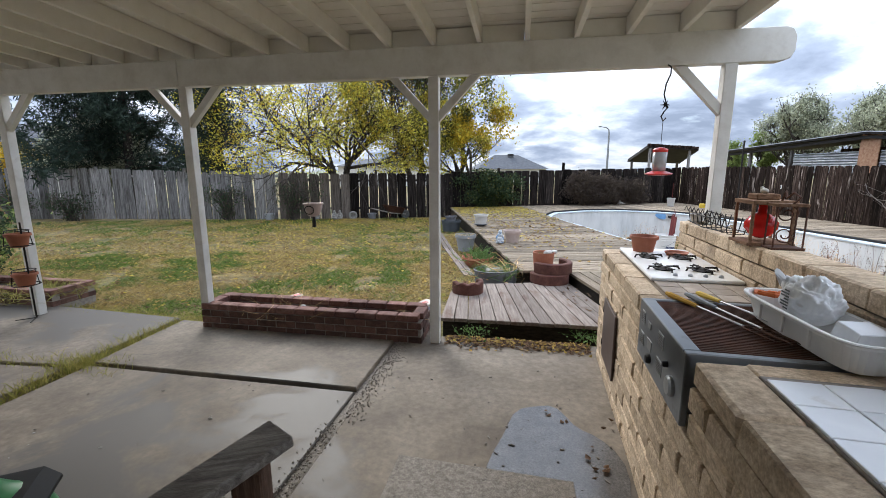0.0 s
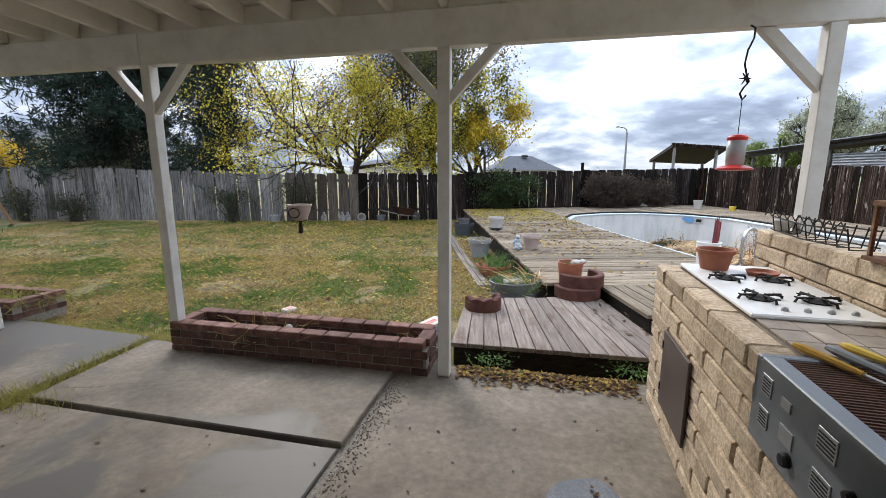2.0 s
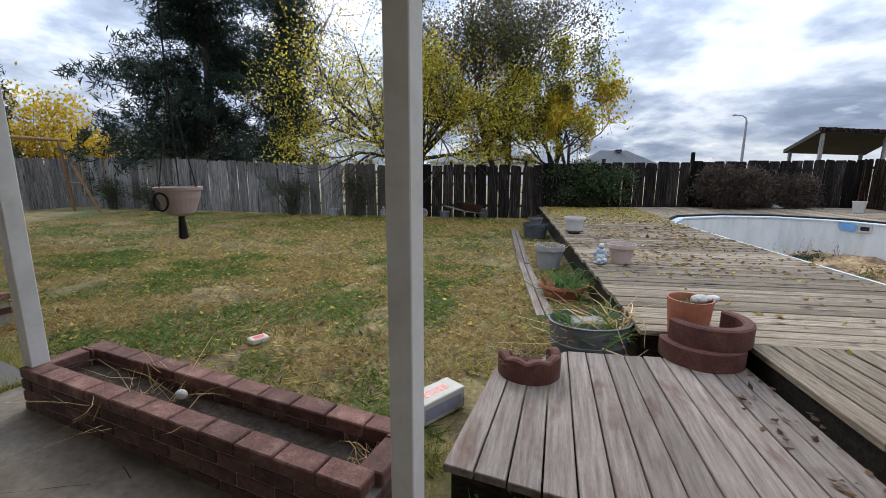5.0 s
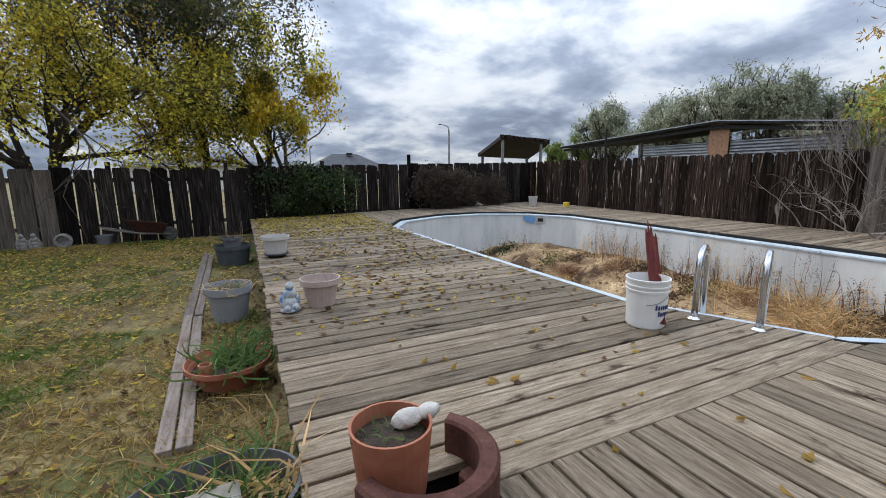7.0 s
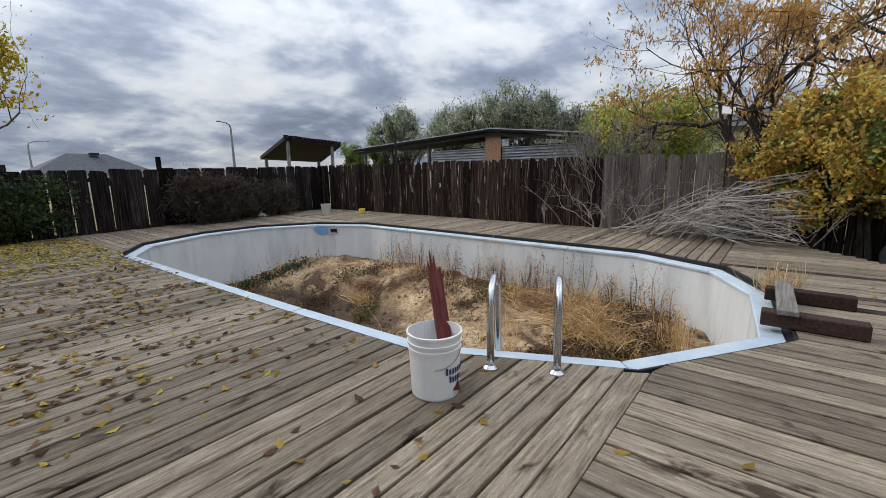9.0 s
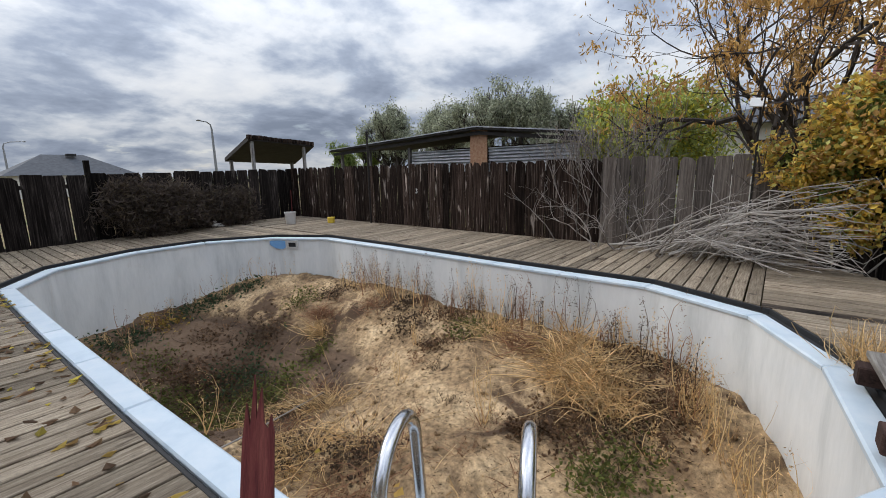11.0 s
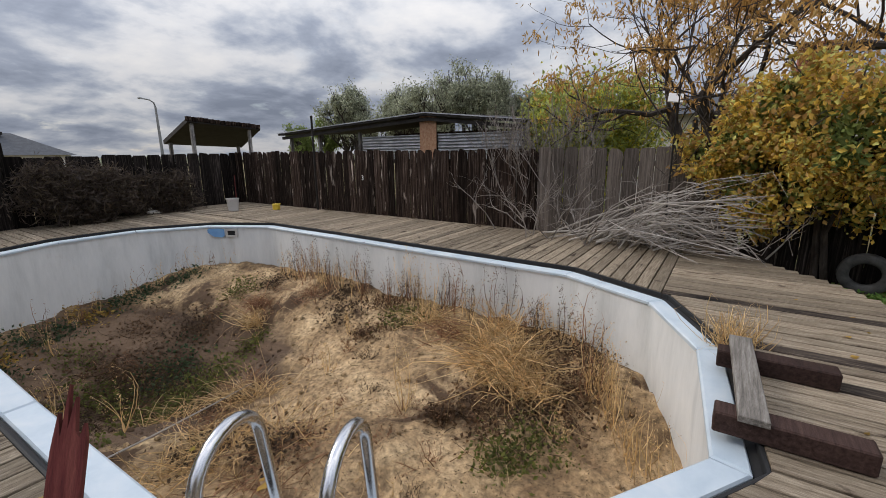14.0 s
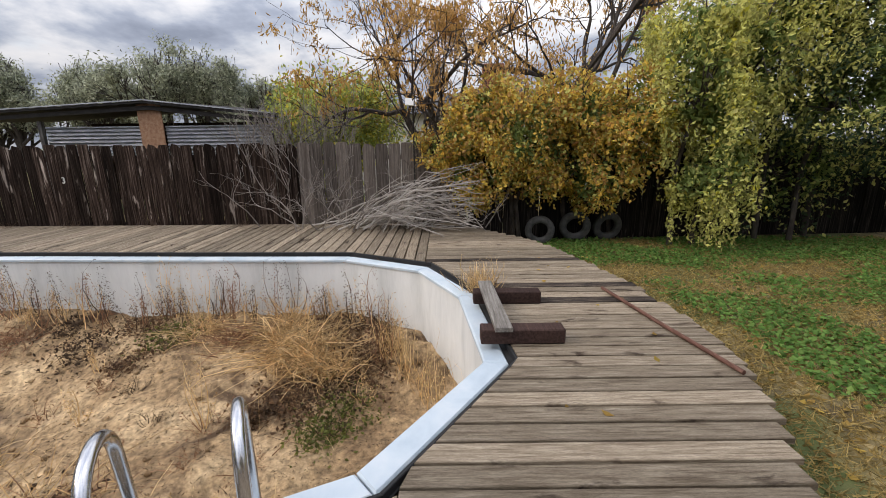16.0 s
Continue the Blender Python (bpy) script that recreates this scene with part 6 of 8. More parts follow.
def make_timbers():
    solid("timber_block", cube(6.48, 6.615, 4.46, 5.09, DECK_Z + 0.002, 0.375, 0.008), DARKWOOD, "short dark stained timber lying on the deck", "timber", "timbers by the pool")
    solid("timber_block", cube(7.30, 7.435, 4.46, 5.09, DECK_Z + 0.002, 0.375, 0.008), DARKWOOD, "short dark stained timber lying on the deck", "timber", "timbers by the pool")
    tagged(plank("loose_board", None, GREYWOOD, [(6.44, 4.86), (7.55, 4.90), (7.55, 5.03), (6.44, 4.99)], 0.377, 0.412), "grey board laid across two dark timbers", "board")
    bm = tube([(6.02, 3.45, DECK_Z + 0.02), (6.8, 3.60, DECK_Z + 0.019), (7.68, 3.75, DECK_Z + 0.02)], 0.016, 10)
    solid("rusty_pipe", bm, wood("red_brown_pipe", [(0.06, 0.03, 0.022), (0.12, 0.06, 0.045), (0.18, 0.10, 0.075)], 0, 0.1), "rusty red-brown pipe lying across the deck boards", "pipe")
    b = thing("grey_bucket", "small pale grey bucket at the deck's far corner", "bucket", pose(10.35, 16.1, DECK_Z + 0.003))
    part("bucket_wall", lathe([(0.12, 0), (0.15, 0.30), (0.16, 0.30), (0.16, 0.33), (0.145, 0.33), (0.115, 0.02), (0.002, 0.02)], 24), LIGHTPOT, b)
    y = thing("yellow_can", "small yellow plastic can on the far deck", "can", pose(11.1, 15.3, DECK_Z + 0.003))
    part("can_body", lathe([(0.09, 0), (0.10, 0.01), (0.10, 0.14), (0.09, 0.155), (0.05, 0.16)], 20), YELLOW, y)
    part("spout", tube([(0.07, 0, 0.1), (0.13, 0, 0.15)], [0.03, 0.015], 8), YELLOW, y)
    r = thing("stone_ornament", "pale broken stone ornament on the far deck", "ornament", pose(8.9, 17.3, DECK_Z + 0.003))
    bm = bmesh.new()
    for q in ((0, 0, 0.05, 0.14, 0.09, 0.06), (0.14, 0, 0.03, 0.10, 0.07, 0.04), (-0.05, 0, 0.13, 0.05, 0.05, 0.05)):
        bmesh.ops.create_icosphere(bm, subdivisions=2, radius=1.0, matrix=pose(*q[:3]) @ Matrix.Diagonal((*q[3:], 1)))
    part("stone", bm, STONE, r)


make_timbers()


def make_skimmer():
    a, b = Vector((9.58, 13.32)), Vector((8.93, 14.54))
    d = (b - a).normalized()
    inward = Vector((-d.y, d.x))
    if (RIM_C - a).dot(inward) < 0:
        inward = -inward
    c = a.lerp(b, 0.62) + inward * 0.155
    m = Matrix(((d.x, inward.x, 0, c.x), (d.y, inward.y, 0, c.y), (0, 0, 1, 0.06), (0, 0, 0, 1)))
    s = thing("pool_skimmer", "grey pool skimmer opening in the liner wall", "skimmer", m)
    bm = bmesh.new()
    box(bm, -0.13, 0.13, -0.01, 0.012, 0.05, 0.085)
    box(bm, -0.13, 0.13, -0.01, 0.012, -0.085, -0.05)
    box(bm, -0.13, -0.09, -0.01, 0.012, -0.05, 0.05)
    box(bm, 0.09, 0.13, -0.01, 0.012, -0.05, 0.05)
    part("frame", bm, LIGHTPOT, s)
    part("mouth", cube(-0.09, 0.09, -0.012, -0.004, -0.05, 0.05), BLACK, s)
    bm = bmesh.new()
    pts = [(0.16, -0.06), (0.22, -0.10), (0.40, -0.09), (0.52, -0.02), (0.60, 0.05), (0.50, 0.09), (0.30, 0.095), (0.16, 0.08)]
    bm.faces.new([bm.verts.new((x, 0.006, z)) for x, z in pts])
    part("blue_patch", bm, BLUE, s, "torn sky-blue liner patch")
    bm = bmesh.new()
    bm.faces.new([bm.verts.new((x, 0.006, z)) for x, z in [(0.92, -0.14), (1.0, -0.22), (1.06, -0.12), (1.12, -0.10), (1.0, -0.06), (0.88, -0.08)]])
    part("blue_patch", bm, BLUE, s)


make_skimmer()


def make_tyre(m):
    t = thing("old_tyre", "worn black car tyre leaning by the fence", "tyre", m, "old tyres")
    bm = bmesh.new()
    n, k = 32, 12
    rings = []
    for i in range(n):
        a = 2 * math.pi * i / n
        row = []
        for j in range(k):
            b = 2 * math.pi * j / k
            r = 0.25 + 0.075 * math.copysign(abs(math.cos(b)) ** 0.7, math.cos(b))
            row.append(bm.verts.new((r * math.cos(a), 0.085 * math.copysign(abs(math.sin(b)) ** 0.7, math.sin(b)), r * math.sin(a))))
        rings.append(row)
    for i in range(n):
        p, q = rings[i], rings[(i + 1) % n]
        for j in range(k):
            bm.faces.new((p[j], p[(j + 1) % k], q[(j + 1) % k], q[j]))
    bmesh.ops.recalc_face_normals(bm, faces=bm.faces[:])
    part("tread", bm, RUBBER, t, smooth=True)
    return t


make_tyre(pose(11.30, 3.58, LAWN_Z + 0.27, -8, 0, 80) @ Matrix.Scale(0.84, 4))
make_tyre(pose(11.52, 2.86, LAWN_Z + 0.30, -12, 0, 84) @ Matrix.Scale(0.9, 4))
make_tyre(pose(11.58, 2.22, LAWN_Z + 0.28, -12, 0, 95) @ Matrix.Scale(0.86, 4))


def make_number(y, z, m):
    cu = bpy.data.curves.new("number_plate", "FONT")
    cu.body, cu.size, cu.extrude = "3", 0.17, 0.003
    ob = new("number_source", cu)
    me = bpy.data.meshes.new_from_object(ob)
    bpy.data.objects.remove(ob)
    me.materials.append(WHITEPLASTIC)
    p = new("fence_number", me)
    p.matrix_basis = m
    tagged(p, "white painted number three on the brown fence", "number")


make_number(0, 0, Matrix(((0, 0, -1, 11.775), (-1, 0, 0, 12.72), (0, 1, 0, 1.08), (0, 0, 0, 1))))
pole = thing("metal_pole", "thin dark metal pole at the fence", "pole", pose(11.68, 14.3, DECK_Z - 0.04))
part("shaft", tube([(0, 0, 0), (0, 0, 2.42)], 0.028, 8), IRON, pole)
part("cap", lathe([(0.034, 2.42), (0.034, 2.46), (0.004, 2.48)], 8), IRON, pole)


# ---- plants ----
def branches(rng, base, heading, length, radius, depth, bm, tips, spread=0.55, rise=0.15, kids=(3, 5), wob=0.16, taper=0.62, minr=0.004):
    """A limb that bends, tapers and forks; the ends of the finest twigs are gathered in tips."""
    pts, rad = [Vector(base)], [radius]
    d = Vector(heading).normalized()
    n = 4
    for i in range(n):
        d = (d + Vector(rng.normal(size=3)) * wob + Vector((0, 0, rise * 0.25))).normalized()
        pts.append(pts[-1] + d * length / n)
        rad.append(max(minr, radius * (1 - (1 - taper) * (i + 1) / n)))
    tube(pts, rad, 6 if radius > 0.04 else 4 if radius > 0.012 else 3, bm, ends=False)
    if depth == 0:
        tips += pts[1:]
        return
    for k in range(rng.integers(kids[0], kids[1] + 1)):
        f = 1.0 if k == 0 else rng.uniform(0.35, 1.0)
        i = min(int(f * n), n - 1)
        p = pts[i].lerp(pts[i + 1], f * n - i) if f < 1 else pts[-1]
        h = (d + Vector(rng.normal(size=3)) * spread + Vector((0, 0, rise))).normalized()
        branches(rng, p, h, length * rng.uniform(0.55, 0.78), max(minr, rad[i] * rng.uniform(0.5, 0.72)), depth - 1, bm, tips, spread, rise, kids, wob, taper, minr)
    if depth == 1:
        tips += pts[2:]


def crown(name, tips, per, sigma, size, material, parent, rng, keep=None, droop=0.1, aspect=0.55, squash=0.8, label="", share=1.0):
    t = np.array([tuple(p) for p in tips])
    if share < 1.0:
        # leaves sit in clumps with gaps between
        t = t[rng.random(len(t)) < share]
    c = np.repeat(t, per, axis=0)
    c = c + rng.normal(size=c.shape) * np.array([sigma, sigma, sigma * squash])
    if keep is not None:
        c = c[keep(c)]
    ob = scatter(name, c, size, material, parent, droop, aspect, rng=rng)
    if label:
        tagged(ob, label)
    return ob


def make_tree(name, label, base, height, radius, seed, depth, leaf_sets, spread=0.55, rise=0.15, stems=1, first=0.35, kids=(3, 5), lean=(0, 0), bark=None, minr=0.004, category="tree"):
    rng = np.random.default_rng(seed)
    t = thing(name, label, category, Matrix.Translation(base))
    bm = bmesh.new()
    tips = []
    for s in range(stems):
        h = Vector((lean[0] + rng.normal() * 0.18 * (stems > 1), lean[1] + rng.normal() * 0.18 * (stems > 1), 1))
        branches(rng, (rng.normal() * 0.05 * (stems > 1), rng.normal() * 0.05 * (stems > 1), -0.05), h, height * first, radius, depth, bm, tips, spread, rise, kids, minr=minr)
    part("trunk", bm, bark or BARK, t)
    for k, (part_name, per, sigma, size, material, kw) in enumerate(leaf_sets):
        crown(part_name, tips, per, sigma, size, material, t, rng, **kw)
    return t


def patchy(c, size, level, seed):
    """True where a lumpy field is high: leaves sit in clumps with gaps between."""
    return np.array([noise.noise((x * size, y * size, z * size + seed)) + 0.5 * noise.noise((x * size * 2.7, y * size * 2.7, z * size * 2.7)) for x, y, z in c]) > level


def make_spreading_tree(name, label, base, fork, limbs, seed, leaf_sets, depth=3, spread=0.62, rise=0.06, kids=(3, 4)):
    """A short forked trunk with long limbs, each given as heading and length."""
    rng = np.random.default_rng(seed)
    t = thing(name, label, "tree", Matrix.Translation(base))
    bm, tips = bmesh.new(), []
    for s in (-1, 1):
        tube([(s * 0.10, 0, -0.1), (s * 0.13, 0.03, fork * 0.5), (s * 0.30, 0, fork)], [0.17, 0.13, 0.11], 8, bm, ends=False)
    for heading, length in limbs:
        s = -1 if heading[0] < 0 else 1
        branches(rng, (s * rng.uniform(0.18, 0.30), 0, fork * rng.uniform(0.8, 1.0)), heading, length, 0.075, depth, bm, tips, spread, rise, kids, 0.13, 0.6, 0.006)
    part("trunk", bm, BARK, t)
    for part_name, per, sigma, size, material, kw in leaf_sets:
        crown(part_name, tips, per, sigma, size, material, t, rng, **kw)
    return t


# the yellow tree behind the lawn's fence, thin in its upper part
make_spreading_tree("yellow_tree", "autumn tree with sparse yellow-green leaves behind the fence", (-2.8, 17.5, LAWN_Z), 1.95, [
    ((-1.0, 0.1, 0.30), 3.3), ((-1.0, -0.25, 0.62), 3.3), ((-0.8, 0.3, 0.95), 2.9), ((-0.4, -0.3, 1.0), 2.6), ((0.02, -0.5, 0.85), 2.3), ((0.1, 0.3, 1.0), 2.6), ((0.4, 0.1, 1.0), 2.5), ((0.9, -0.1, 0.8), 2.2), ((0.9, 0.1, 0.35), 1.9), ((-0.6, -0.6, 0.22), 2.0), ((0.35, -0.6, 0.22), 1.6), ((0.6, -0.4, 0.6), 2.0), ((-0.2, 0.2, 1.0), 2.2)], 12, [
    ("crown", 12, 0.25, 0.085, L_YELLOW, {"keep": lambda c: (c[:, 2] < 4.9 + 0.8 * np.sin(c[:, 0] * 2)) & (c[:, 2] > 1.70) & patchy(c, 1.8, -0.02, 3.0), "droop": 0.5, "aspect": 0.62}),
    ("gold_crown", 4, 0.24, 0.085, L_GOLD, {"keep": lambda c: (c[:, 2] > 1.9) & patchy(c, 1.4, 0.10, 17.0), "droop": 0.5, "aspect": 0.62}),
    ("upper_crown", 3, 0.28, 0.075, L_OLIVE, {"keep": lambda c: (c[:, 2] > 3.0) & patchy(c, 1.6, 0.0, 9.0)}),
], spread=0.72, rise=0.0, kids=(4, 5))
make_tree("golden_tree", "drooping tree with golden leaves beside the deck", (2.35, 17.8, LAWN_Z), 6.6, 0.10, 33, 4, [
    ("crown", 26, 0.20, 0.11, L_GOLD, {"keep": lambda c: (c[:, 2] < 4.3) & (c[:, 2] > 1.5) & (c[:, 0] > -0.6) & patchy(c, 1.0, 0.10, 5.0), "droop": 0.9, "aspect": 0.6}),
    ("green_crown", 16, 0.22, 0.10, L_YELLOW, {"keep": lambda c: (c[:, 2] > 1.6) & patchy(c, 1.0, 0.08, 25.0), "droop": 0.6, "aspect": 0.6}),
    ("dark_crown", 18, 0.24, 0.10, L_OLIVE, {"keep": lambda c: (c[:, 2] > 1.7) & (c[:, 0] < 1.0) & patchy(c, 0.8, 0.0, 31.0)}),
], spread=0.62, rise=0.12, stems=2, first=0.36, kids=(3, 4))
make_tree("bare_tree", "dark thin-branched tree with dry purple-brown leaves", (0.6, 19.2, LAWN_Z), 11.5, 0.14, 47, 4, [
    ("crown", 9, 0.34, 0.10, L_PURPLE, {"keep": lambda c: c[:, 2] > 2.6}),
    ("olive_crown", 14, 0.30, 0.09, L_OLIVE, {"keep": lambda c: (c[:, 2] > 1.7) & patchy(c, 0.6, 0.0, 2.0)}),
    ("dark_crown", 10, 0.30, 0.10, L_DARKGREEN, {"keep": lambda c: (c[:, 2] > 1.7) & (c[:, 2] < 6.5) & patchy(c, 0.6, -0.05, 12.0)}),
], spread=0.62, rise=0.16, stems=2, first=0.36, kids=(3, 4), lean=(0.10, 0))
make_tree("pale_twig_tree", "leafless tree with fine pale twigs", (3.0, 19.6, LAWN_Z), 10.0, 0.08, 61, 4, [
    ("crown", 1, 0.25, 0.09, L_ORANGE, {}),
], spread=0.55, rise=0.2, stems=2, first=0.36, kids=(3, 3), lean=(0.15, 0))


def make_conifer(name, label, base, height, spread, seed, per, size, material, low=0.12, gap=0.0):
    """A dark feathery conifer: whorls of drooping boughs hung with sprays of needles."""
    rng = np.random.default_rng(seed)
    t = thing(name, label, "tree", Matrix.Translation(base))
    bm = bmesh.new()
    tube([(0, 0, -0.1), (0.1, 0, height * 0.4), (0.0, 0.1, height)], [0.22, 0.14, 0.02], 8, bm, ends=False)
    centres = []
    z = height * low
    while z < height * 0.98:
        f = z / height
        for k in range(6):
            a = rng.uniform(0, 2 * math.pi)
            r = spread * (1 - f * 0.75) * rng.uniform(0.35, 1.15)
            pts = [Vector((0.05, 0, z))]
            for s in range(1, 6):
                q = s / 5
                pts.append(Vector((r * q * math.cos(a + 0.15 * q), r * q * math.sin(a + 0.15 * q), z + 0.35 * r * q - 0.42 * r * q * q + rng.normal() * 0.04)))
            tube(pts, [0.035 * (1 - f * 0.6), 0.03, 0.022, 0.015, 0.01, 0.004], 4, bm, ends=False)
            for s in range(1, 6):
                for _ in range(per):
                    p = pts[s] + Vector(rng.normal(size=3)) * 0.18 + Vector((0, 0, -0.12 * rng.random()))
                    centres.append(p)
        z += height * 0.034
    part("trunk", bm, BARK, t)
    c = np.array([tuple(p) for p in centres])
    scatter("needles", np.repeat(c, 7, axis=0) + rng.normal(size=(len(c) * 7, 3)) * 0.09, size, material, t, 0.35, 0.09, rng=rng)
    return t


make_conifer("conifer", "tall dark green conifer behind the grey fence", (-12.0, 19.4, LAWN_Z), 14.5, 5.2, 3, 13, 0.30, L_CONIFER)
make_conifer("conifer", "dark thin conifer with open drooping boughs", (-8.2, 19.2, LAWN_Z), 10.0, 2.9, 8, 5, 0.24, L_CONIFER, 0.18)
make_conifer("conifer", "dark conifer far beyond the stair", (-20.5, 17.0, LAWN_Z), 6.0, 2.2, 9, 5, 0.25, L_CONIFER)


def make_bush(name, label, base, size, seed, sets, twig=None, n=26, category="bush", up=0.9):
    """A bush of arching stems; size gives its half width, half depth and height."""
    rng = np.random.default_rng(seed)
    t = thing(name, label, category, Matrix.Translation(base))
    bm = bmesh.new()
    tips = []
    for k in range(n):
        a = rng.uniform(0, 2 * math.pi)
        q = Vector((math.cos(a) * size[0] * rng.uniform(0.2, 1), math.sin(a) * size[1] * rng.uniform(0.2, 1), size[2] * rng.uniform(0.45, 1.0)))
        mid = Vector((q.x * 0.45, q.y * 0.45, q.z * 0.75)) + Vector(rng.normal(size=3)) * 0.06
        pts = [Vector((rng.normal() * size[0] * 0.12, rng.normal() * size[1] * 0.12, -0.02)), mid, q, q + Vector((q.x * 0.15, q.y * 0.15, -0.12 * size[2]))]
        tube(pts, [0.018, 0.012, 0.007, 0.003], 4, bm, ends=False)
        for i in range(3):
            for f in (0.3, 0.6, 1.0):
                tips.append(pts[i].lerp(pts[i + 1], f))
    part("stem_mass", bm, twig or BARK, t)
    tips = [p for p in tips if p.z > size[2] * 0.12]
    for part_name, per, sigma, s, material, kw in sets:
        crown(part_name, tips, per, sigma, s, material, t, rng, keep=lambda c: c[:, 2] > 0.02, **kw)
    return t


make_bush("olive_shrub", "light grey-green shrub behind the grey fence", (-13.6, 19.4, LAWN_Z), (2.2, 1.4, 3.9), 71, [("foliage", 40, 0.26, 0.13, L_GREYGREEN, {})], n=34)
make_bush("gold_shrub", "golden autumn shrub beyond the fence", (-18.5, 20.5, LAWN_Z), (2.2, 1.4, 3.2), 72, [("foliage", 32, 0.28, 0.15, L_GOLD, {})])
make_bush("gold_shrub", "golden autumn tree beyond the stair", (-23.5, 21.5, LAWN_Z), (3.2, 2.0, 5.6), 73, [("foliage", 30, 0.45, 0.2, L_GOLD, {})])
make_bush("deck_bush", "dark green drooping bush at the deck's corner", (3.0, 16.75, LAWN_Z), (1.5, 0.5, 1.75), 74, [("foliage", 42, 0.14, 0.085, L_DARKGREEN, {"droop": 0.5}), ("pale_foliage", 10, 0.16, 0.07, L_OLIVE, {"droop": 0.5})], n=40)
make_bush("dead_bush", "dense brown leafless bush along the back fence", (7.5, 17.0, LAWN_Z), (1.05, 0.4, 1.6), 75, [("twig_mass", 30, 0.14, 0.17, L_PURPLE, {"aspect": 0.045})], DARKTWIG, 60)
make_bush("dead_bush", "dense brown leafless bush along the back fence", (9.1, 17.5, LAWN_Z), (1.0, 0.3, 1.35), 76, [("twig_mass", 24, 0.14, 0.17, L_PURPLE, {"aspect": 0.045})], DARKTWIG, 50)
make_bush("rose_bush", "green leafy rose bush in the low planter", (-6.45, 6.35, 0.0), (0.68, 0.48, 1.1), 77, [("foliage", 20, 0.13, 0.07, L_DARKGREEN, {}), ("young_leaves", 14, 0.13, 0.07, L_GREEN, {})], n=36)
make_bush("rose_bush", "green leafy bush beside the stair", (-7.9, 6.8, 0.0), (0.75, 0.55, 1.5), 78, [("foliage", 20, 0.14, 0.07, L_DARKGREEN, {}), ("young_leaves", 14, 0.14, 0.07, L_GREEN, {})], n=30)
for k, (x, y, h) in enumerate(((-6.7, 15.95, 1.15), (-4.3, 15.8, 1.55), (-12.4, 16.4, 0.95), (-14.3, 16.6, 1.1))):
    make_bush("climbing_shrub", "thin dark shrub growing against the grey fence", (x, y, LAWN_Z), (0.95, 0.14, h * 1.1), 80 + k, [("foliage", 8, 0.13, 0.06, L_DARKGREEN, {}), ("dry_foliage", 4, 0.13, 0.055, L_PURPLE, {})], n=22)

# trees beyond the side fence
rng_e = np.random.default_rng(5)
for k, (x, y, h) in enumerate(((41, 47.0, 7.5), (42, 44.5, 11.0), (41, 41.6, 11.8), (42, 38.4, 11.2), (41, 35.2, 10.8), (42, 32.2, 10.2), (40, 29, 12.8), (41, 26.2, 11.6), (41, 23.4, 11.2), (42, 20.4, 9.6), (37, 46.5, 6.4))):
    make_tree("eucalyptus_tree", "tall grey-green eucalyptus far beyond the shed", (x, y, LAWN_Z), h * 0.92, 0.26, 100 + k, 3, [
        ("crown", 26, 0.34, 0.27, L_GREEN if k in (0, 10) else L_GREYGREEN, {"aspect": 0.4, "droop": 0.5, "keep": lambda c: (c[:, 2] > 1.6) & patchy(c, 0.75, 0.02, 4.0)}),
    ], spread=0.46, rise=0.42, stems=3, first=0.38, kids=(3, 5), minr=0.02)
make_bush("green_shrub", "fresh green shrub behind the side fence", (16.2, 8.6, LAWN_Z), (2.0, 1.9, 3.7), 90, [("foliage", 46, 0.30, 0.13, L_LIGHTGREEN, {}), ("yellow_leaves", 16, 0.30, 0.13, L_YELLOW, {})], n=40)
make_tree("locust_tree", "spreading tree with hanging orange-brown pods", (13.6, 5.2, LAWN_Z), 8.4, 0.12, 131, 4, [
    ("crown", 11, 0.13, 0.12, L_ORANGE, {"droop": 1.6, "aspect": 0.30, "keep": lambda c: (c[:, 2] > 2.5) & patchy(c, 1.5, 0.20, 6.0)}),
    ("pod_mass", 1, 0.20, 0.12, L_ORANGE, {"share": 0.6, "droop": 1.6, "aspect": 0.24, "keep": lambda c: c[:, 2] > 2.2}),
], spread=0.75, rise=0.16, stems=3, first=0.36, kids=(3, 4), lean=(0.0, -0.12))
make_tree("locust_tree", "spreading tree with hanging orange-brown pods", (14.2, 1.6, LAWN_Z), 8.6, 0.16, 133, 4, [
    ("crown", 9, 0.16, 0.13, L_ORANGE, {"droop": 1.6, "aspect": 0.30, "keep": lambda c: (c[:, 2] > 2.2) & patchy(c, 1.3, 0.14, 8.0)}),
], spread=0.72, rise=0.18, stems=2, first=0.38, kids=(3, 4))


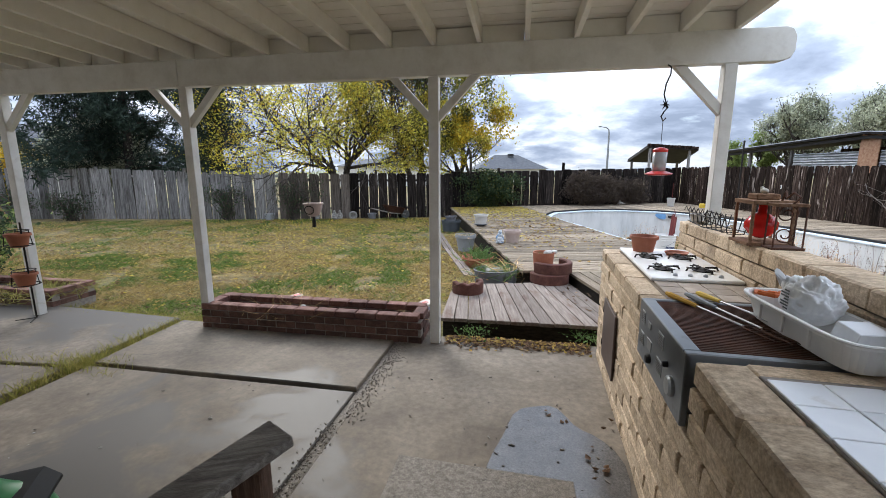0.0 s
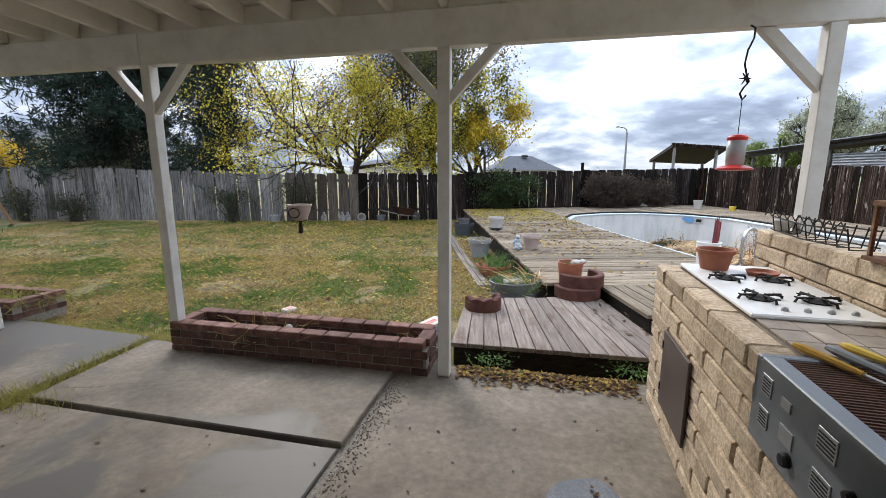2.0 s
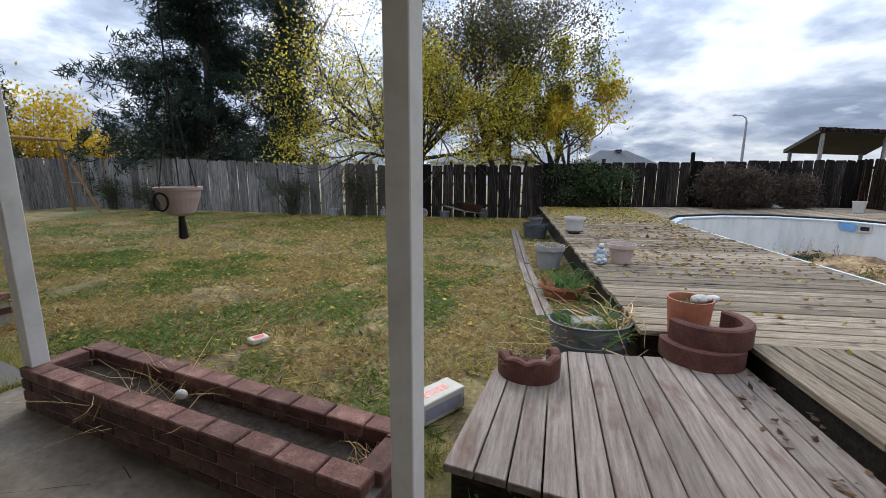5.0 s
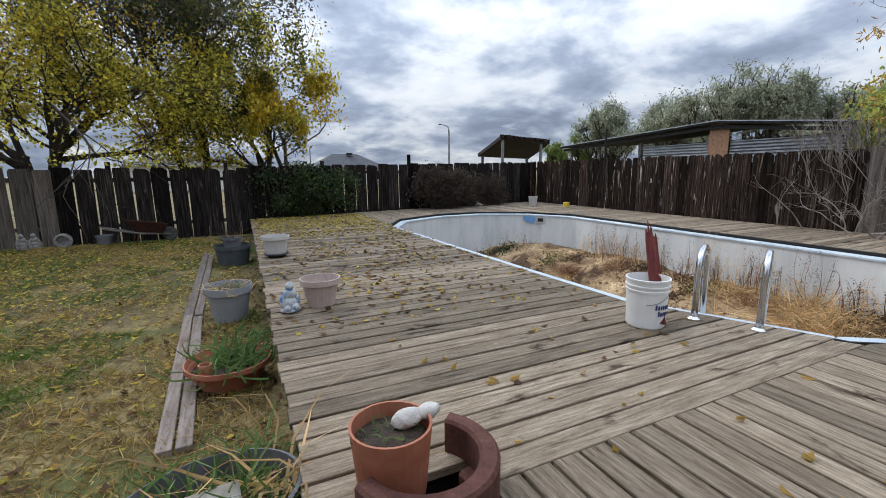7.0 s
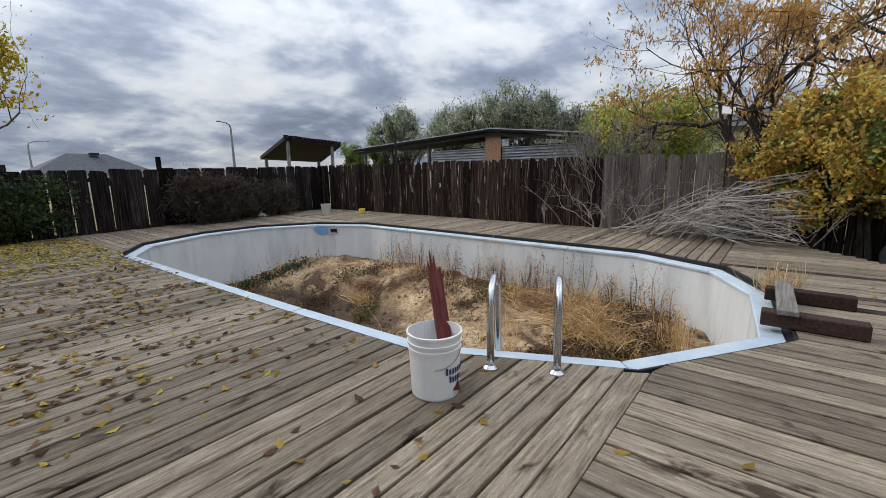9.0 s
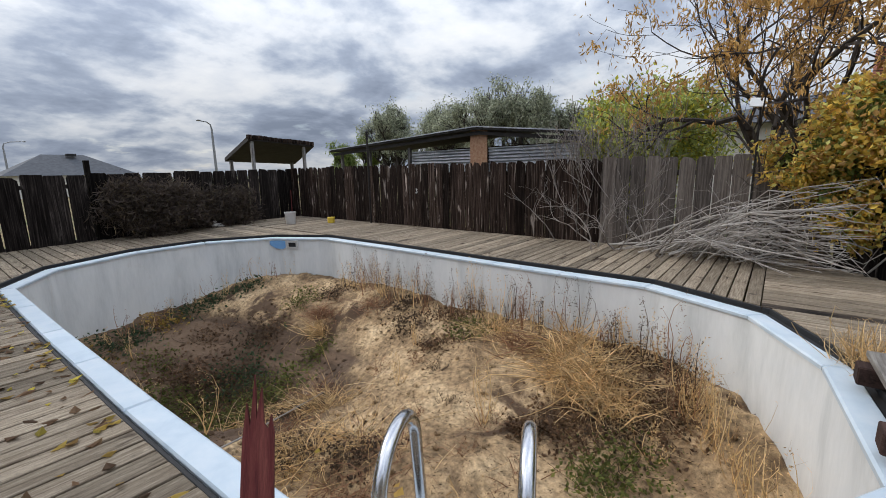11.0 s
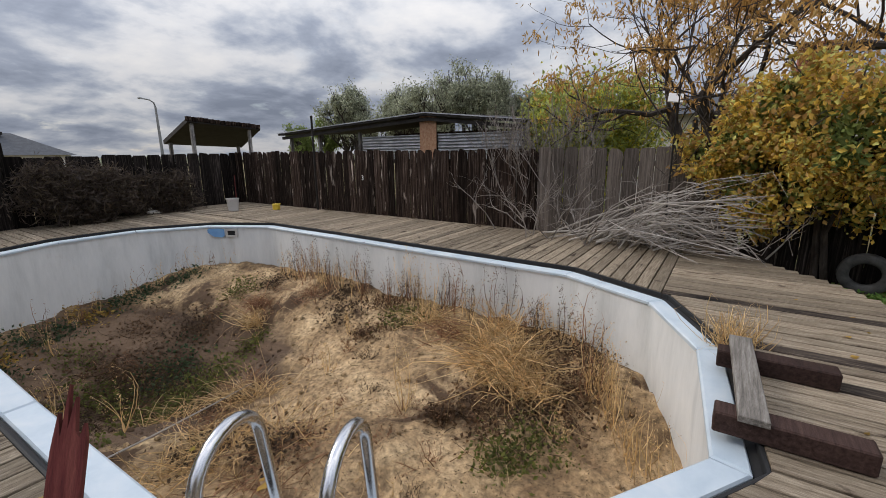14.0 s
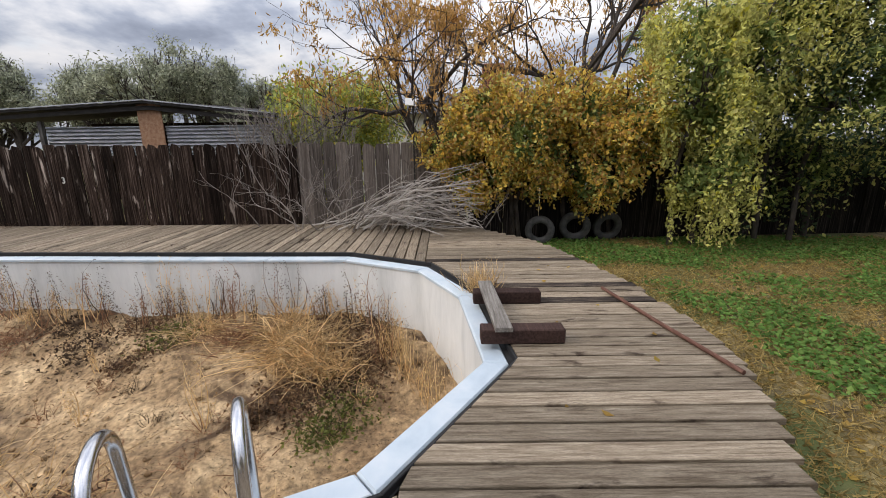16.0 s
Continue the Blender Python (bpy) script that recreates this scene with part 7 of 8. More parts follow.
def make_vine(name, label, stretches, sets, seed, category="vine", hang_len=0.4, hollow=0.25, inner=None):
    """A climber heaped over the fence: lumpy masses of leaves with a ragged lower fringe of hanging strands."""
    rng = np.random.default_rng(seed)
    t = thing(name, label, category)
    bm = bmesh.new()
    pts = []
    hang = []
    core = []
    for (cx, cy, cz, rx, ry, rz, n) in stretches:
        for k in range(n):
            u = rng.normal(size=3)
            u /= np.linalg.norm(u)
            rr = rng.uniform(0.72, 1.05) if rng.random() > hollow else rng.uniform(0.35, 0.7)
            p = np.array([cx + u[0] * rx * rr, cy + u[1] * ry * rr, cz + u[2] * rz * rr])
            p += 0.52 * np.array(noise.noise_vector(Vector(p) * 1.5)) + 0.12 * np.array(noise.noise_vector(Vector(p) * 4.0))
            lump = noise.noise(Vector(p) * 1.9) + 0.5 * noise.noise(Vector(p) * 5.0)
            if rr < 0.71:
                core.append(p)
                continue
            if lump < -0.04 and rng.random() < 0.85:
                continue
            pts.append(p)
            if k % 9 == 0:
                hang.append(p)
        tube([(cx + 0.4, cy, -0.1), (cx + 0.3, cy + 0.1, cz * 0.5), (cx, cy, cz)], [0.05, 0.04, 0.02], 6, bm, ends=False)
        for k in range(14):
            u = Vector(rng.normal(size=3)).normalized()
            e = Vector((cx + u.x * rx, cy + u.y * ry, cz + u.z * rz))
            tube([(cx, cy, cz - rz * 0.3), Vector((cx, cy, cz)).lerp(e, 0.6) + Vector((0, 0, 0.15)), e], [0.016, 0.01, 0.004], 4, bm, ends=False)
    part("stem_mass", bm, BARK, t)
    scatter("shaded_leaves", np.array(core), 0.12, inner or L_GREEN, t, rng=rng)
    c = np.array(pts)
    for part_name, share, size, material, kw in sets:
        take = rng.random(len(c)) < share
        q = c[take]
        q = q + rng.normal(size=q.shape) * 0.05
        scatter(part_name, q, size, material, t, rng=rng, **kw)
    h = np.array(hang)
    drops = []
    for p in h:
        length = rng.uniform(0.1, 0.95) * hang_len
        for k in range(int(length / 0.045)):
            drops.append(p + np.array([rng.normal() * 0.025, rng.normal() * 0.025, -0.045 * k]))
    drops = np.array(drops)
    drops = drops[drops[:, 2] > 0.0]
    scatter("hanging_sprays", drops, sets[0][2] * 0.9, sets[0][3], t, droop=1.0, rng=rng)
    return t


make_vine("autumn_vine", "thick orange, yellow and green climber heaped over the fence", [
    (11.6, 5.35, 1.75, 0.4, 0.55, 0.5, 2200), (11.5, 4.8, 1.95, 0.6, 0.75, 0.7, 4200), (11.3, 4.0, 1.95, 0.75, 0.9, 0.82, 4600), (11.4, 3.0, 2.15, 0.75, 0.85, 0.8, 4600), (11.4, 2.1, 2.1, 0.8, 0.75, 0.95, 4600), (11.25, 3.9, 1.2, 0.4, 0.9, 0.55, 3000), (11.3, 2.6, 1.3, 0.4, 0.9, 0.5, 2600), (11.45, 4.9, 1.3, 0.3, 0.6, 0.6, 2000),
], [("leaves", 0.75, 0.082, L_AUTUMN, {"droop": 0.2, "aspect": 0.75}), ("orange_leaves", 0.7, 0.078, L_ORANGE, {"droop": 0.2, "aspect": 0.7}), ("green_leaves", 0.6, 0.075, L_HANG, {"droop": 0.2, "aspect": 0.7})], 41)
make_vine("weeping_vine_tree", "weeping yellow-green climber hanging to the lawn", [
    (10.7, 1.25, 2.5, 0.7, 0.7, 1.0, 5200), (10.6, 0.9, 1.35, 0.5, 0.5, 1.0, 3400), (10.9, 0.4, 3.0, 0.8, 0.8, 1.0, 5200), (11.2, 1.0, 3.5, 0.9, 1.0, 0.7, 3800), (11.0, -0.5, 3.9, 0.9, 0.9, 0.8, 4200),
], [("leaves", 0.85, 0.085, L_HANG, {"droop": 0.5}), ("yellow_leaves", 0.16, 0.085, L_YELLOW, {"droop": 0.5})], 42, "tree", 1.0)
make_vine("dark_hedge", "dense dark green hedge tree at the lawn's end", [
    (10.2, -2.6, 1.9, 0.9, 0.95, 1.4, 6500), (10.0, -3.4, 0.9, 0.9, 0.9, 0.95, 5000), (10.4, -3.2, 3.2, 1.2, 1.3, 1.5, 7000), (9.6, -4.6, 2.0, 1.3, 1.2, 2.2, 7000), (11.5, -0.6, 1.7, 0.4, 1.9, 1.7, 7000), (10.8, -1.0, 2.5, 0.8, 1.0, 1.0, 6000), (11.2, -1.6, 4.2, 1.2, 1.6, 1.2, 7000),
], [("leaves", 0.6, 0.09, L_DARKGREEN, {"droop": 0.4}), ("light_leaves", 0.9, 0.085, L_HANG, {"droop": 0.4})], 43, "hedge")


def make_brush_pile():
    """A fallen heap of bleached bare branches against the fence."""
    rng = np.random.default_rng(17)
    t = thing("brush_pile", "heap of bleached bare branches lying on the deck", "branches", pose(0, 0, DECK_Z))
    for k in range(62):
        root = Vector((11.15 + rng.normal() * 0.2, 6.7 + rng.normal() * 0.55, 0.02))
        lift = rng.random() ** 1.5
        e = Vector((10.75 + rng.normal() * 0.36, 5.0 + rng.uniform(-0.4, 1.1), 0.04 + 1.15 * lift))
        mid = root.lerp(e, 0.5) + Vector((rng.normal() * 0.14, rng.normal() * 0.12, rng.uniform(0.08, 0.34)))
        q = [root, root.lerp(mid, 0.55) + Vector((0, 0, 0.05)), mid, mid.lerp(e, 0.55) + Vector(rng.normal(size=3)) * 0.05, e]
        r = rng.uniform(0.007, 0.017)
        part("branch", tube(q, [r, r * 0.92, r * 0.78, r * 0.6, 0.003], 5, ends=False), TWIG, t)
        for g in range(3):
            p = q[2 + g % 2].lerp(q[3 + g % 2], rng.random())
            part("twig", tube([p, p + Vector((rng.normal() * 0.12, -0.20 + rng.normal() * 0.12, rng.normal() * 0.10)), p + Vector((rng.normal() * 0.22, -0.40 + rng.normal() * 0.17, rng.normal() * 0.16))], [r * 0.6, r * 0.42, 0.002], 3, ends=False), TWIG, t)
    bm, tips = bmesh.new(), []
    for k in range(17):
        a = Vector((rng.normal() * 0.25 - 0.2, rng.normal() * 0.75, 1.0))
        branches(rng, (11.1 + rng.normal() * 0.16, 6.7 + rng.normal() * 0.9, 0.0), a, rng.uniform(0.55, 1.0), 0.013, 2, bm, tips, 0.8, 0.1, (3, 5), 0.24, 0.62, 0.0024)
    part("twig_tangle", bm, GREYTWIG, t)["kind"] = "stuff"


make_brush_pile()
for bx, by, bh, bs in ((12.1, 7.6, 3.6, 95), (12.15, 8.7, 3.0, 96), (12.1, 8.2, 3.2, 97)):
    make_tree("bare_shrub", "leafless grey shrub reaching above the side fence", (bx, by, LAWN_Z), bh, 0.02, bs, 3, [], spread=0.42, rise=0.4, stems=6, first=0.40, kids=(2, 4), bark=GREYTWIG, minr=0.004, category="bush")


# ---- grass, weeds and fallen leaves ----
def make_lawn_grass():
    rng = np.random.default_rng(2)

    def blades(n, x0, x1, y0, y1, h, keep):
        p = np.stack([rng.uniform(x0, x1, n), rng.uniform(y0, y1, n)], 1)
        p = p[keep(p)]
        k = len(p)
        s = np.stack([p[:, 0], p[:, 1], np.full(k, LAWN_Z)], 1)
        e = s + np.stack([rng.normal(size=k) * h * 0.9, rng.normal(size=k) * h * 0.9, rng.uniform(0.3, 1.0, k) * h], 1)
        return s, e

    def edge(p):
        # stays off the slabs
        r = p - np.array([P2.x, P2.y])
        v = r @ np.array([V.x, V.y])
        return (v > 0.45) & (p[:, 0] < 1.5) & ~((p[:, 0] > 0.25) & (p[:, 1] < 5.6))

    s1, e1 = blades(90000, -9.0, 1.5, 4.0, 9.5, 0.06, edge)
    s2, e2 = blades(44000, -13.0, 1.5, 9.5, 16.2, 0.075, edge)
    s, e = np.concatenate([s1, s2]), np.concatenate([e1, e2])
    patch = np.array([noise.noise((x * 0.55, y * 0.55, 1.0)) + 0.7 * noise.noise((x * 1.9, y * 1.9, 5.0)) for x, y in s[:, :2]])
    patch += rng.normal(size=len(s)) * 0.16
    bare = np.array([noise.noise((x * 0.9, y * 0.9, 12.0)) + 0.5 * noise.noise((x * 3.1, y * 3.1, 15.0)) for x, y in s[:, :2]]) > 0.34
    green = (patch > 0.06) & ~bare
    dry = (patch <= 0.06) & (~bare | (rng.random(len(s)) < 0.25))
    tagged(strands("lawn_grass", s[green], e[green], 0.011, GRASSGREEN, None, 0.0, rng, 1), "patches of short green lawn grass", "grass", kind="stuff")
    tagged(strands("dry_grass", s[dry], e[dry], 0.010, GRASSDRY, None, 0.0, rng, 1), "short straw-coloured dry lawn grass", "grass", kind="stuff")

    def right(p):
        xs = [4.0, 5.08, 5.33, 6.09, 6.74, 8.0, 9.12, 10.0, 10.6, 11.6]
        ys = [4.1, 3.78, 3.66, 3.36, 3.27, 3.37, 3.66, 3.93, 4.40, 5.2]
        return p[:, 1] < np.interp(p[:, 0], xs, ys) - 0.03

    s3, e3 = blades(80000, 4.4, 11.6, -3.0, 4.6, 0.06, right)
    g = strands("side_grass", s3, e3, 0.010, GRASSDRY, None, 0.0, rng, 1)
    tagged(g, "short straw-coloured grass beside the deck", "grass", kind="stuff")
    # a green ground cover in patches
    n = 60000
    p = np.stack([rng.uniform(5.5, 11.6, n), rng.uniform(-3.0, 4.2, n)], 1)
    d = np.array([noise.noise((x * 0.8, y * 0.8, 4.0)) for x, y in p])
    p = p[right(p) & (d + rng.normal(size=n) * 0.12 > 0.10 - 0.22 * (p[:, 0] > 8.8) + 0.5 * np.clip(1 - (np.interp(p[:, 0], [5.1, 6.7, 8.0, 9.1, 10.0, 11.6], [3.78, 3.27, 3.37, 3.66, 3.93, 5.2]) - p[:, 1]) / 1.1, 0, 1))]
    c = np.stack([p[:, 0], p[:, 1], LAWN_Z + rng.uniform(0.01, 0.07, len(p))], 1)
    tagged(scatter("clover", c, 0.05, CLOVER, None, 0.0, 0.8, 0.6, rng), "green clover patches under the hedge", "clover", kind="stuff")
    # grass grown in the open joints of the patio
    pts = []
    for k in range(2200):
        if rng.random() < 0.62:
            u, v = -2.92 + rng.normal() * 0.05, rng.uniform(-2.3, 0.15)
        else:
            u, v = rng.uniform(-5.4, -2.4), -1.08 + rng.normal() * 0.03 - (0.12 if rng.random() < 0.5 else 0)
            if rng.random() < 0.55:
                u, v = -2.92 + rng.normal() * 0.16, -1.08 + rng.normal() * 0.07
        w = P2 + U * u + V * v
        pts.append((w.x, w.y, -0.03))
    for k in range(5200):
        u = rng.uniform(-6.5, 0.0)
        v = 0.22 + rng.normal() * 0.10
        if -2.5 < u < -0.05:
            v += 0.28
        w = P2 + U * u + V * v
        pts.append((w.x, w.y, LAWN_Z + 0.02))
    s = np.array(pts)
    e = s + np.stack([rng.normal(size=len(s)) * 0.05, rng.normal(size=len(s)) * 0.05, rng.uniform(0.03, 0.12, len(s))], 1)
    tagged(strands("joint_grass", s, e, 0.006, GRASS, None, 0.0, rng, 2), "tufts of dry grass in the patio joints", "grass", kind="stuff")
    # weeds under the step and deck
    for k, (x, y, r, m) in enumerate(((0.62, 4.05, 0.14, PLANT), (1.75, 3.80, 0.16, PLANT), (2.05, 4.2, 0.16, PLANT), (1.45, 6.6, 0.15, PLANT), (1.42, 8.6, 0.15, PLANT), (1.40, 10.6, 0.2, STRAW), (0.35, 5.6, 0.15, GRASS))):
        w = thing("weed_tuft", "small green weed growing at the deck's foot", "weed", pose(x, y, LAWN_Z if y > 4.1 else 0.0), "weeds by the deck")
        sprigs(w, 26, r, 0.11, 0.0, m, "blade_tuft", 0.010, 200 + k, 0.9)
        c = np.random.default_rng(400 + k).normal(size=(90, 3)) * np.array([r * 0.8, r * 0.6, 0.03]) + np.array([0, 0, 0.05])
        scatter("leaf_mass", c[c[:, 2] > 0.01], 0.035, m, w, 0.0, 0.6, 0.4, np.random.default_rng(500 + k))


make_lawn_grass()


def make_fallen():
    rng = np.random.default_rng(23)

    def lay(name, p, z, size, material, label):
        c = np.stack([p[:, 0], p[:, 1], z + rng.uniform(0.004, 0.02, len(p))], 1)
        tagged(scatter(name, c, size, material, None, 0.0, 0.62, 0.85, rng), label, "leaves", kind="stuff")

    n = 19000
    p = np.stack([rng.uniform(-9, 1.3, n), rng.uniform(5.0, 16.0, n)], 1)
    w = np.clip((p[:, 1] - 6.0) / 9.0, 0.05, 1) * np.exp(-((p[:, 0] + 1.8) / 4.2) ** 2)
    r = (p - np.array([P2.x, P2.y])) @ np.array([V.x, V.y])
    lay("fallen_leaves", p[(rng.random(n) < w * 1.2 + 0.04) & (r > 0.5)], LAWN_Z + 0.02, 0.06, L_LITTER, "yellow fallen leaves strewn over the lawn")
    q = p[(rng.random(n) < 0.22 + 0.4 * w) & (r > 0.5)]
    lay("fallen_leaves", q[::2], LAWN_Z + 0.02, 0.065, L_FALLEN, "ochre fallen leaves strewn over the lawn")
    lay("fallen_leaves", q[1::2], LAWN_Z + 0.02, 0.065, L_FALLDARK, "brown fallen leaves strewn over the lawn")
    q = np.stack([rng.uniform(5.4, 11.4, 1500), rng.uniform(-2.5, 3.2, 1500)], 1)
    lay("fallen_leaves", q, LAWN_Z + 0.01, 0.06, L_FALLEN, "ochre fallen leaves on the grass beside the deck")
    # on the deck, thick towards the golden tree
    n = 12000
    p = np.stack([rng.uniform(1.6, 4.4, n), rng.uniform(6.0, 16.6, n)], 1)
    lump = np.array([noise.noise((x * 1.3, y * 1.3, 9.0)) for x, y in p])
    dens = np.clip((p[:, 1] - 11.8) / 3.2, 0, 1) * 0.75 + 0.30 * (lump > 0.02) * (p[:, 1] > 7.8) * (p[:, 0] > 1.9) + 0.10 * (p[:, 1] > 7.4) + 0.014
    keep = rng.random(n) < dens * 0.95
    yellow = rng.random(n) < np.clip((p[:, 1] - 10.5) / 4.0, 0.12, 0.85)
    lay("deck_leaves", p[keep & yellow], DECK_Z, 0.065, L_LITTER, "yellow fallen leaves lying on the deck")
    odd = rng.random(n) < 0.4
    lay("deck_leaves", p[keep & ~yellow & ~odd], DECK_Z, 0.075, L_FALLDARK, "curled brown leaves lying on the deck")
    lay("deck_leaves", p[keep & ~yellow & odd], DECK_Z, 0.075, L_FALLEN, "ochre leaves scattered over the deck")
    n = 110
    p = np.concatenate([np.stack([rng.uniform(2.3, 5.0, n), rng.uniform(4.6, 7.5, n)], 1), np.stack([rng.uniform(5.0, 9.5, 40), rng.uniform(3.5, 4.7, 40)], 1)])
    lay("deck_leaves", p[rng.random(len(p)) < 0.5], DECK_Z, 0.06, L_FALLEN, "single ochre leaves lying on the deck")
    # a drift against the step
    n = 1300
    u = rng.uniform(0.12, 1.48, n)
    v = 0.02 - np.abs(rng.normal(size=n)) * 0.10 + 0.08
    q = np.stack([P2.x + U.x * u + V.x * v, P2.y + U.y * u + V.y * v], 1)
    lay("drifted_leaves", q[:900], 0.002, 0.045, L_FALLDARK, "drift of brown leaves along the step")
    lay("drifted_leaves", q[900:], 0.006, 0.045, L_FALLEN, "ochre leaves among the drift")
    # inside the oval border, in the gap by the deck, and on the patio
    q = np.stack([rng.uniform(1.0, 1.6, 500), rng.uniform(5.9, 13.0, 500)], 1)
    lay("gap_leaves", q, LAWN_Z + 0.01, 0.06, L_FALLDARK, "brown leaves in the gap beside the deck")
    q = np.stack([0.68 + rng.normal(size=60) * 0.07, 5.22 + rng.normal(size=60) * 0.06], 1)
    lay("edging_leaves", q, STEP_Z + 0.09, 0.06, L_FALLDARK, "dead leaves inside the scalloped edging")
    q = np.stack([rng.uniform(1.85, 2.2, 40), rng.uniform(4.2, 5.45, 40)], 1)
    lay("step_leaves", q, STEP_Z + 0.002, 0.045, L_FALLDARK, "brown leaves caught in the step's corner")
    bm = bmesh.new()
    for k in range(120):
        x, y = (rng.uniform(-2.6, 1.3), rng.uniform(1.2, 3.9)) if k < 80 else (0.75 + rng.normal() * 0.35, 1.95 + rng.normal() * 0.4)
        s = rng.uniform(0.004, 0.013)
        bmesh.ops.create_icosphere(bm, subdivisions=1, radius=1.0, matrix=pose(x, y, 0.004 + s * 0.3, 0, 0, rng.uniform(0, 360)) @ Matrix.Diagonal((s * rng.uniform(0.8, 2.0), s * 0.7, s * 0.3, 1)))
    ob = solid("patio_debris", bm, surface("dark_and_pale_debris", [(0.03, 0.025, 0.02), (0.12, 0.10, 0.08), (0.5, 0.48, 0.45)], size=0.8, vary=0.5, island=True), "bits of bark and gravel on the patio", "debris", kind="stuff")
    q = np.stack([rng.uniform(0.9, 1.45, 60), rng.uniform(1.9, 2.6, 60)], 1)
    lay("patio_leaves", q[:22], 0.003, 0.05, L_FALLDARK, "a few dark leaves at the counter's foot")


make_fallen()


def make_pool_weeds():
    rng = np.random.default_rng(31)

    def clump(name, label, x, y, r, h, n, material, width, lean, seeds=0, droop=0.25, kind="weeds in the pool"):
        z = pool_floor_z(x, y)
        t = thing(name, label, "weed", pose(x, y, z), kind)
        k = n
        s = np.stack([rng.normal(size=k) * r * 0.45, rng.normal(size=k) * r * 0.45, np.full(k, -0.04)], 1)
        e = s + np.stack([rng.normal(size=k) * h * lean, rng.normal(size=k) * h * lean, rng.uniform(0.35, 1.0, k) * h], 1)
        strands("stalk_mass", s, e, width, material, t, sag=h * droop, rng=rng, steps=4)
        if seeds:
            f = rng.uniform(0.4, 1.0, (seeds, 1))
            i = rng.integers(0, k, seeds)
            c = s[i] + (e[i] - s[i]) * f + rng.normal(size=(seeds, 3)) * 0.014
            c[:, 2] -= h * droop * f[:, 0] ** 2
            scatter("seed_mass", c, 0.028, material, t, 0.2, 0.35, rng=rng)
        return t

    big = "big arching clump of straw-coloured dry grass"
    for x, y, r, h, n, m in ((8.35, 7.15, 0.42, 0.72, 620, STRAW), (8.05, 6.75, 0.3, 0.6, 300, STRAW), (8.75, 7.5, 0.3, 0.7, 260, STRAW), (8.75, 8.5, 0.3, 0.5, 200, STRAW), (8.6, 8.0, 0.35, 0.4, 160, REDWEED), (7.95, 11.6, 0.22, 0.55, 200, STRAW), (8.25, 11.8, 0.32, 0.42, 260, REDWEED), (8.7, 11.0, 0.3, 0.4, 140, REDWEED)):
        clump("dry_grass_clump", big, x, y, r, h, n, m, 0.014, 0.62, 220, 0.55)
    stalk = "thin dry weed stalks standing at the pool wall"
    for k in range(44):
        y = 5.85 + k * 0.15
        x = (9.0 if y > 6.8 else 8.35 + 0.75 * (y - 5.9) / 0.9) + rng.normal() * 0.10
        clump("dry_stalks", stalk, x, y + rng.normal() * 0.1, 0.16, rng.uniform(0.55, 1.0), 8, (REDWEED, STRAW, STRAWDARK)[k % 3], 0.014, 0.09, 170, 0.0)
    for k in range(9):
        clump("dry_stalks", stalk, 7.4 + k * 0.12, 5.45 + 0.08 * k + rng.normal() * 0.05, 0.14, rng.uniform(0.5, 0.9), 16, STRAW, 0.012, 0.14, 60, 0.0)
    for k in range(13):
        clump("dry_stalks", stalk, 5.6 + k * 0.28, min(14.7, 14.2 + 0.12 * k) - max(0, k - 8) * 0.16, 0.12, rng.uniform(0.35, 0.75), 6, REDWEED if k % 2 else STRAW, 0.014, 0.16, 70, 0.0)
    for x, y, h in ((7.05, 7.65, 0.95), (5.15, 11.3, 0.95), (5.55, 10.4, 0.9), (5.75, 13.6, 0.75), (7.85, 6.5, 0.8), (5.0, 11.9, 0.7), (8.0, 9.4, 0.55), (7.2, 9.0, 0.5), (7.5, 6.2, 0.7)):
        clump("weed_stalk", "single tall dead weed with seed heads", x, y, 0.04, h, 6, STRAW, 0.013, 0.10, 130, 0.0)
    small = "small leafless brown weed standing in the sand"
    for x, y in ((6.8, 8.3), (7.1, 8.15), (6.55, 7.5), (7.05, 7.6), (7.6, 8.7), (7.4, 9.5), (6.6, 7.0), (6.2, 6.9), (7.7, 9.1)):
        clump("small_weed", small, x, y, 0.09, rng.uniform(0.16, 0.32), 22, STRAWDARK if rng.random() < 0.5 else REDWEED, 0.009, 0.5, 60, 0.0)
    low = "low tangle of dead straw weeds on the pool floor"
    for x, y, n in ((6.2, 8.5, 220), (6.0, 8.9, 200), (5.7, 8.6, 200), (6.5, 9.5, 200), (6.1, 8.1, 150), (5.6, 8.1, 160), (5.4, 8.9, 120), (6.3, 9.9, 220), (6.7, 10.0, 200), (6.1, 10.3, 140), (6.5, 10.4, 120), (5.9, 9.4, 130), (5.9, 7.4, 50), (5.3, 7.6, 60), (5.5, 6.8, 60), (6.0, 6.5, 40), (6.9, 10.4, 40), (6.4, 13.0, 50), (5.5, 12.9, 40)):
        clump("weed_tangle", low, x + rng.normal() * 0.08, y + rng.normal() * 0.08, 0.34, rng.uniform(0.20, 0.42), n, STRAW if rng.random() < 0.65 else REDWEED, 0.011, 0.85, 120, 0.35)

    def leafy(name, label, x, y, r, h, stalks, count, size, material):
        w = clump(name, label, x, y, r, h, stalks, STRAWDARK, 0.010, 0.9, 0, 0.1)
        a = rng.normal(size=(count, 2)) * r * 0.6
        z = [pool_floor_z(x + u, y + v) - pool_floor_z(x, y) + h * 0.55 * rng.random() ** 1.5 + 0.015 for u, v in a]
        scatter("leaf_mass", np.stack([a[:, 0], a[:, 1], z], 1), size, material, w, 0.0, 0.6, 0.3, rng)

    dark = "dark leafy weeds in the deep hollow"
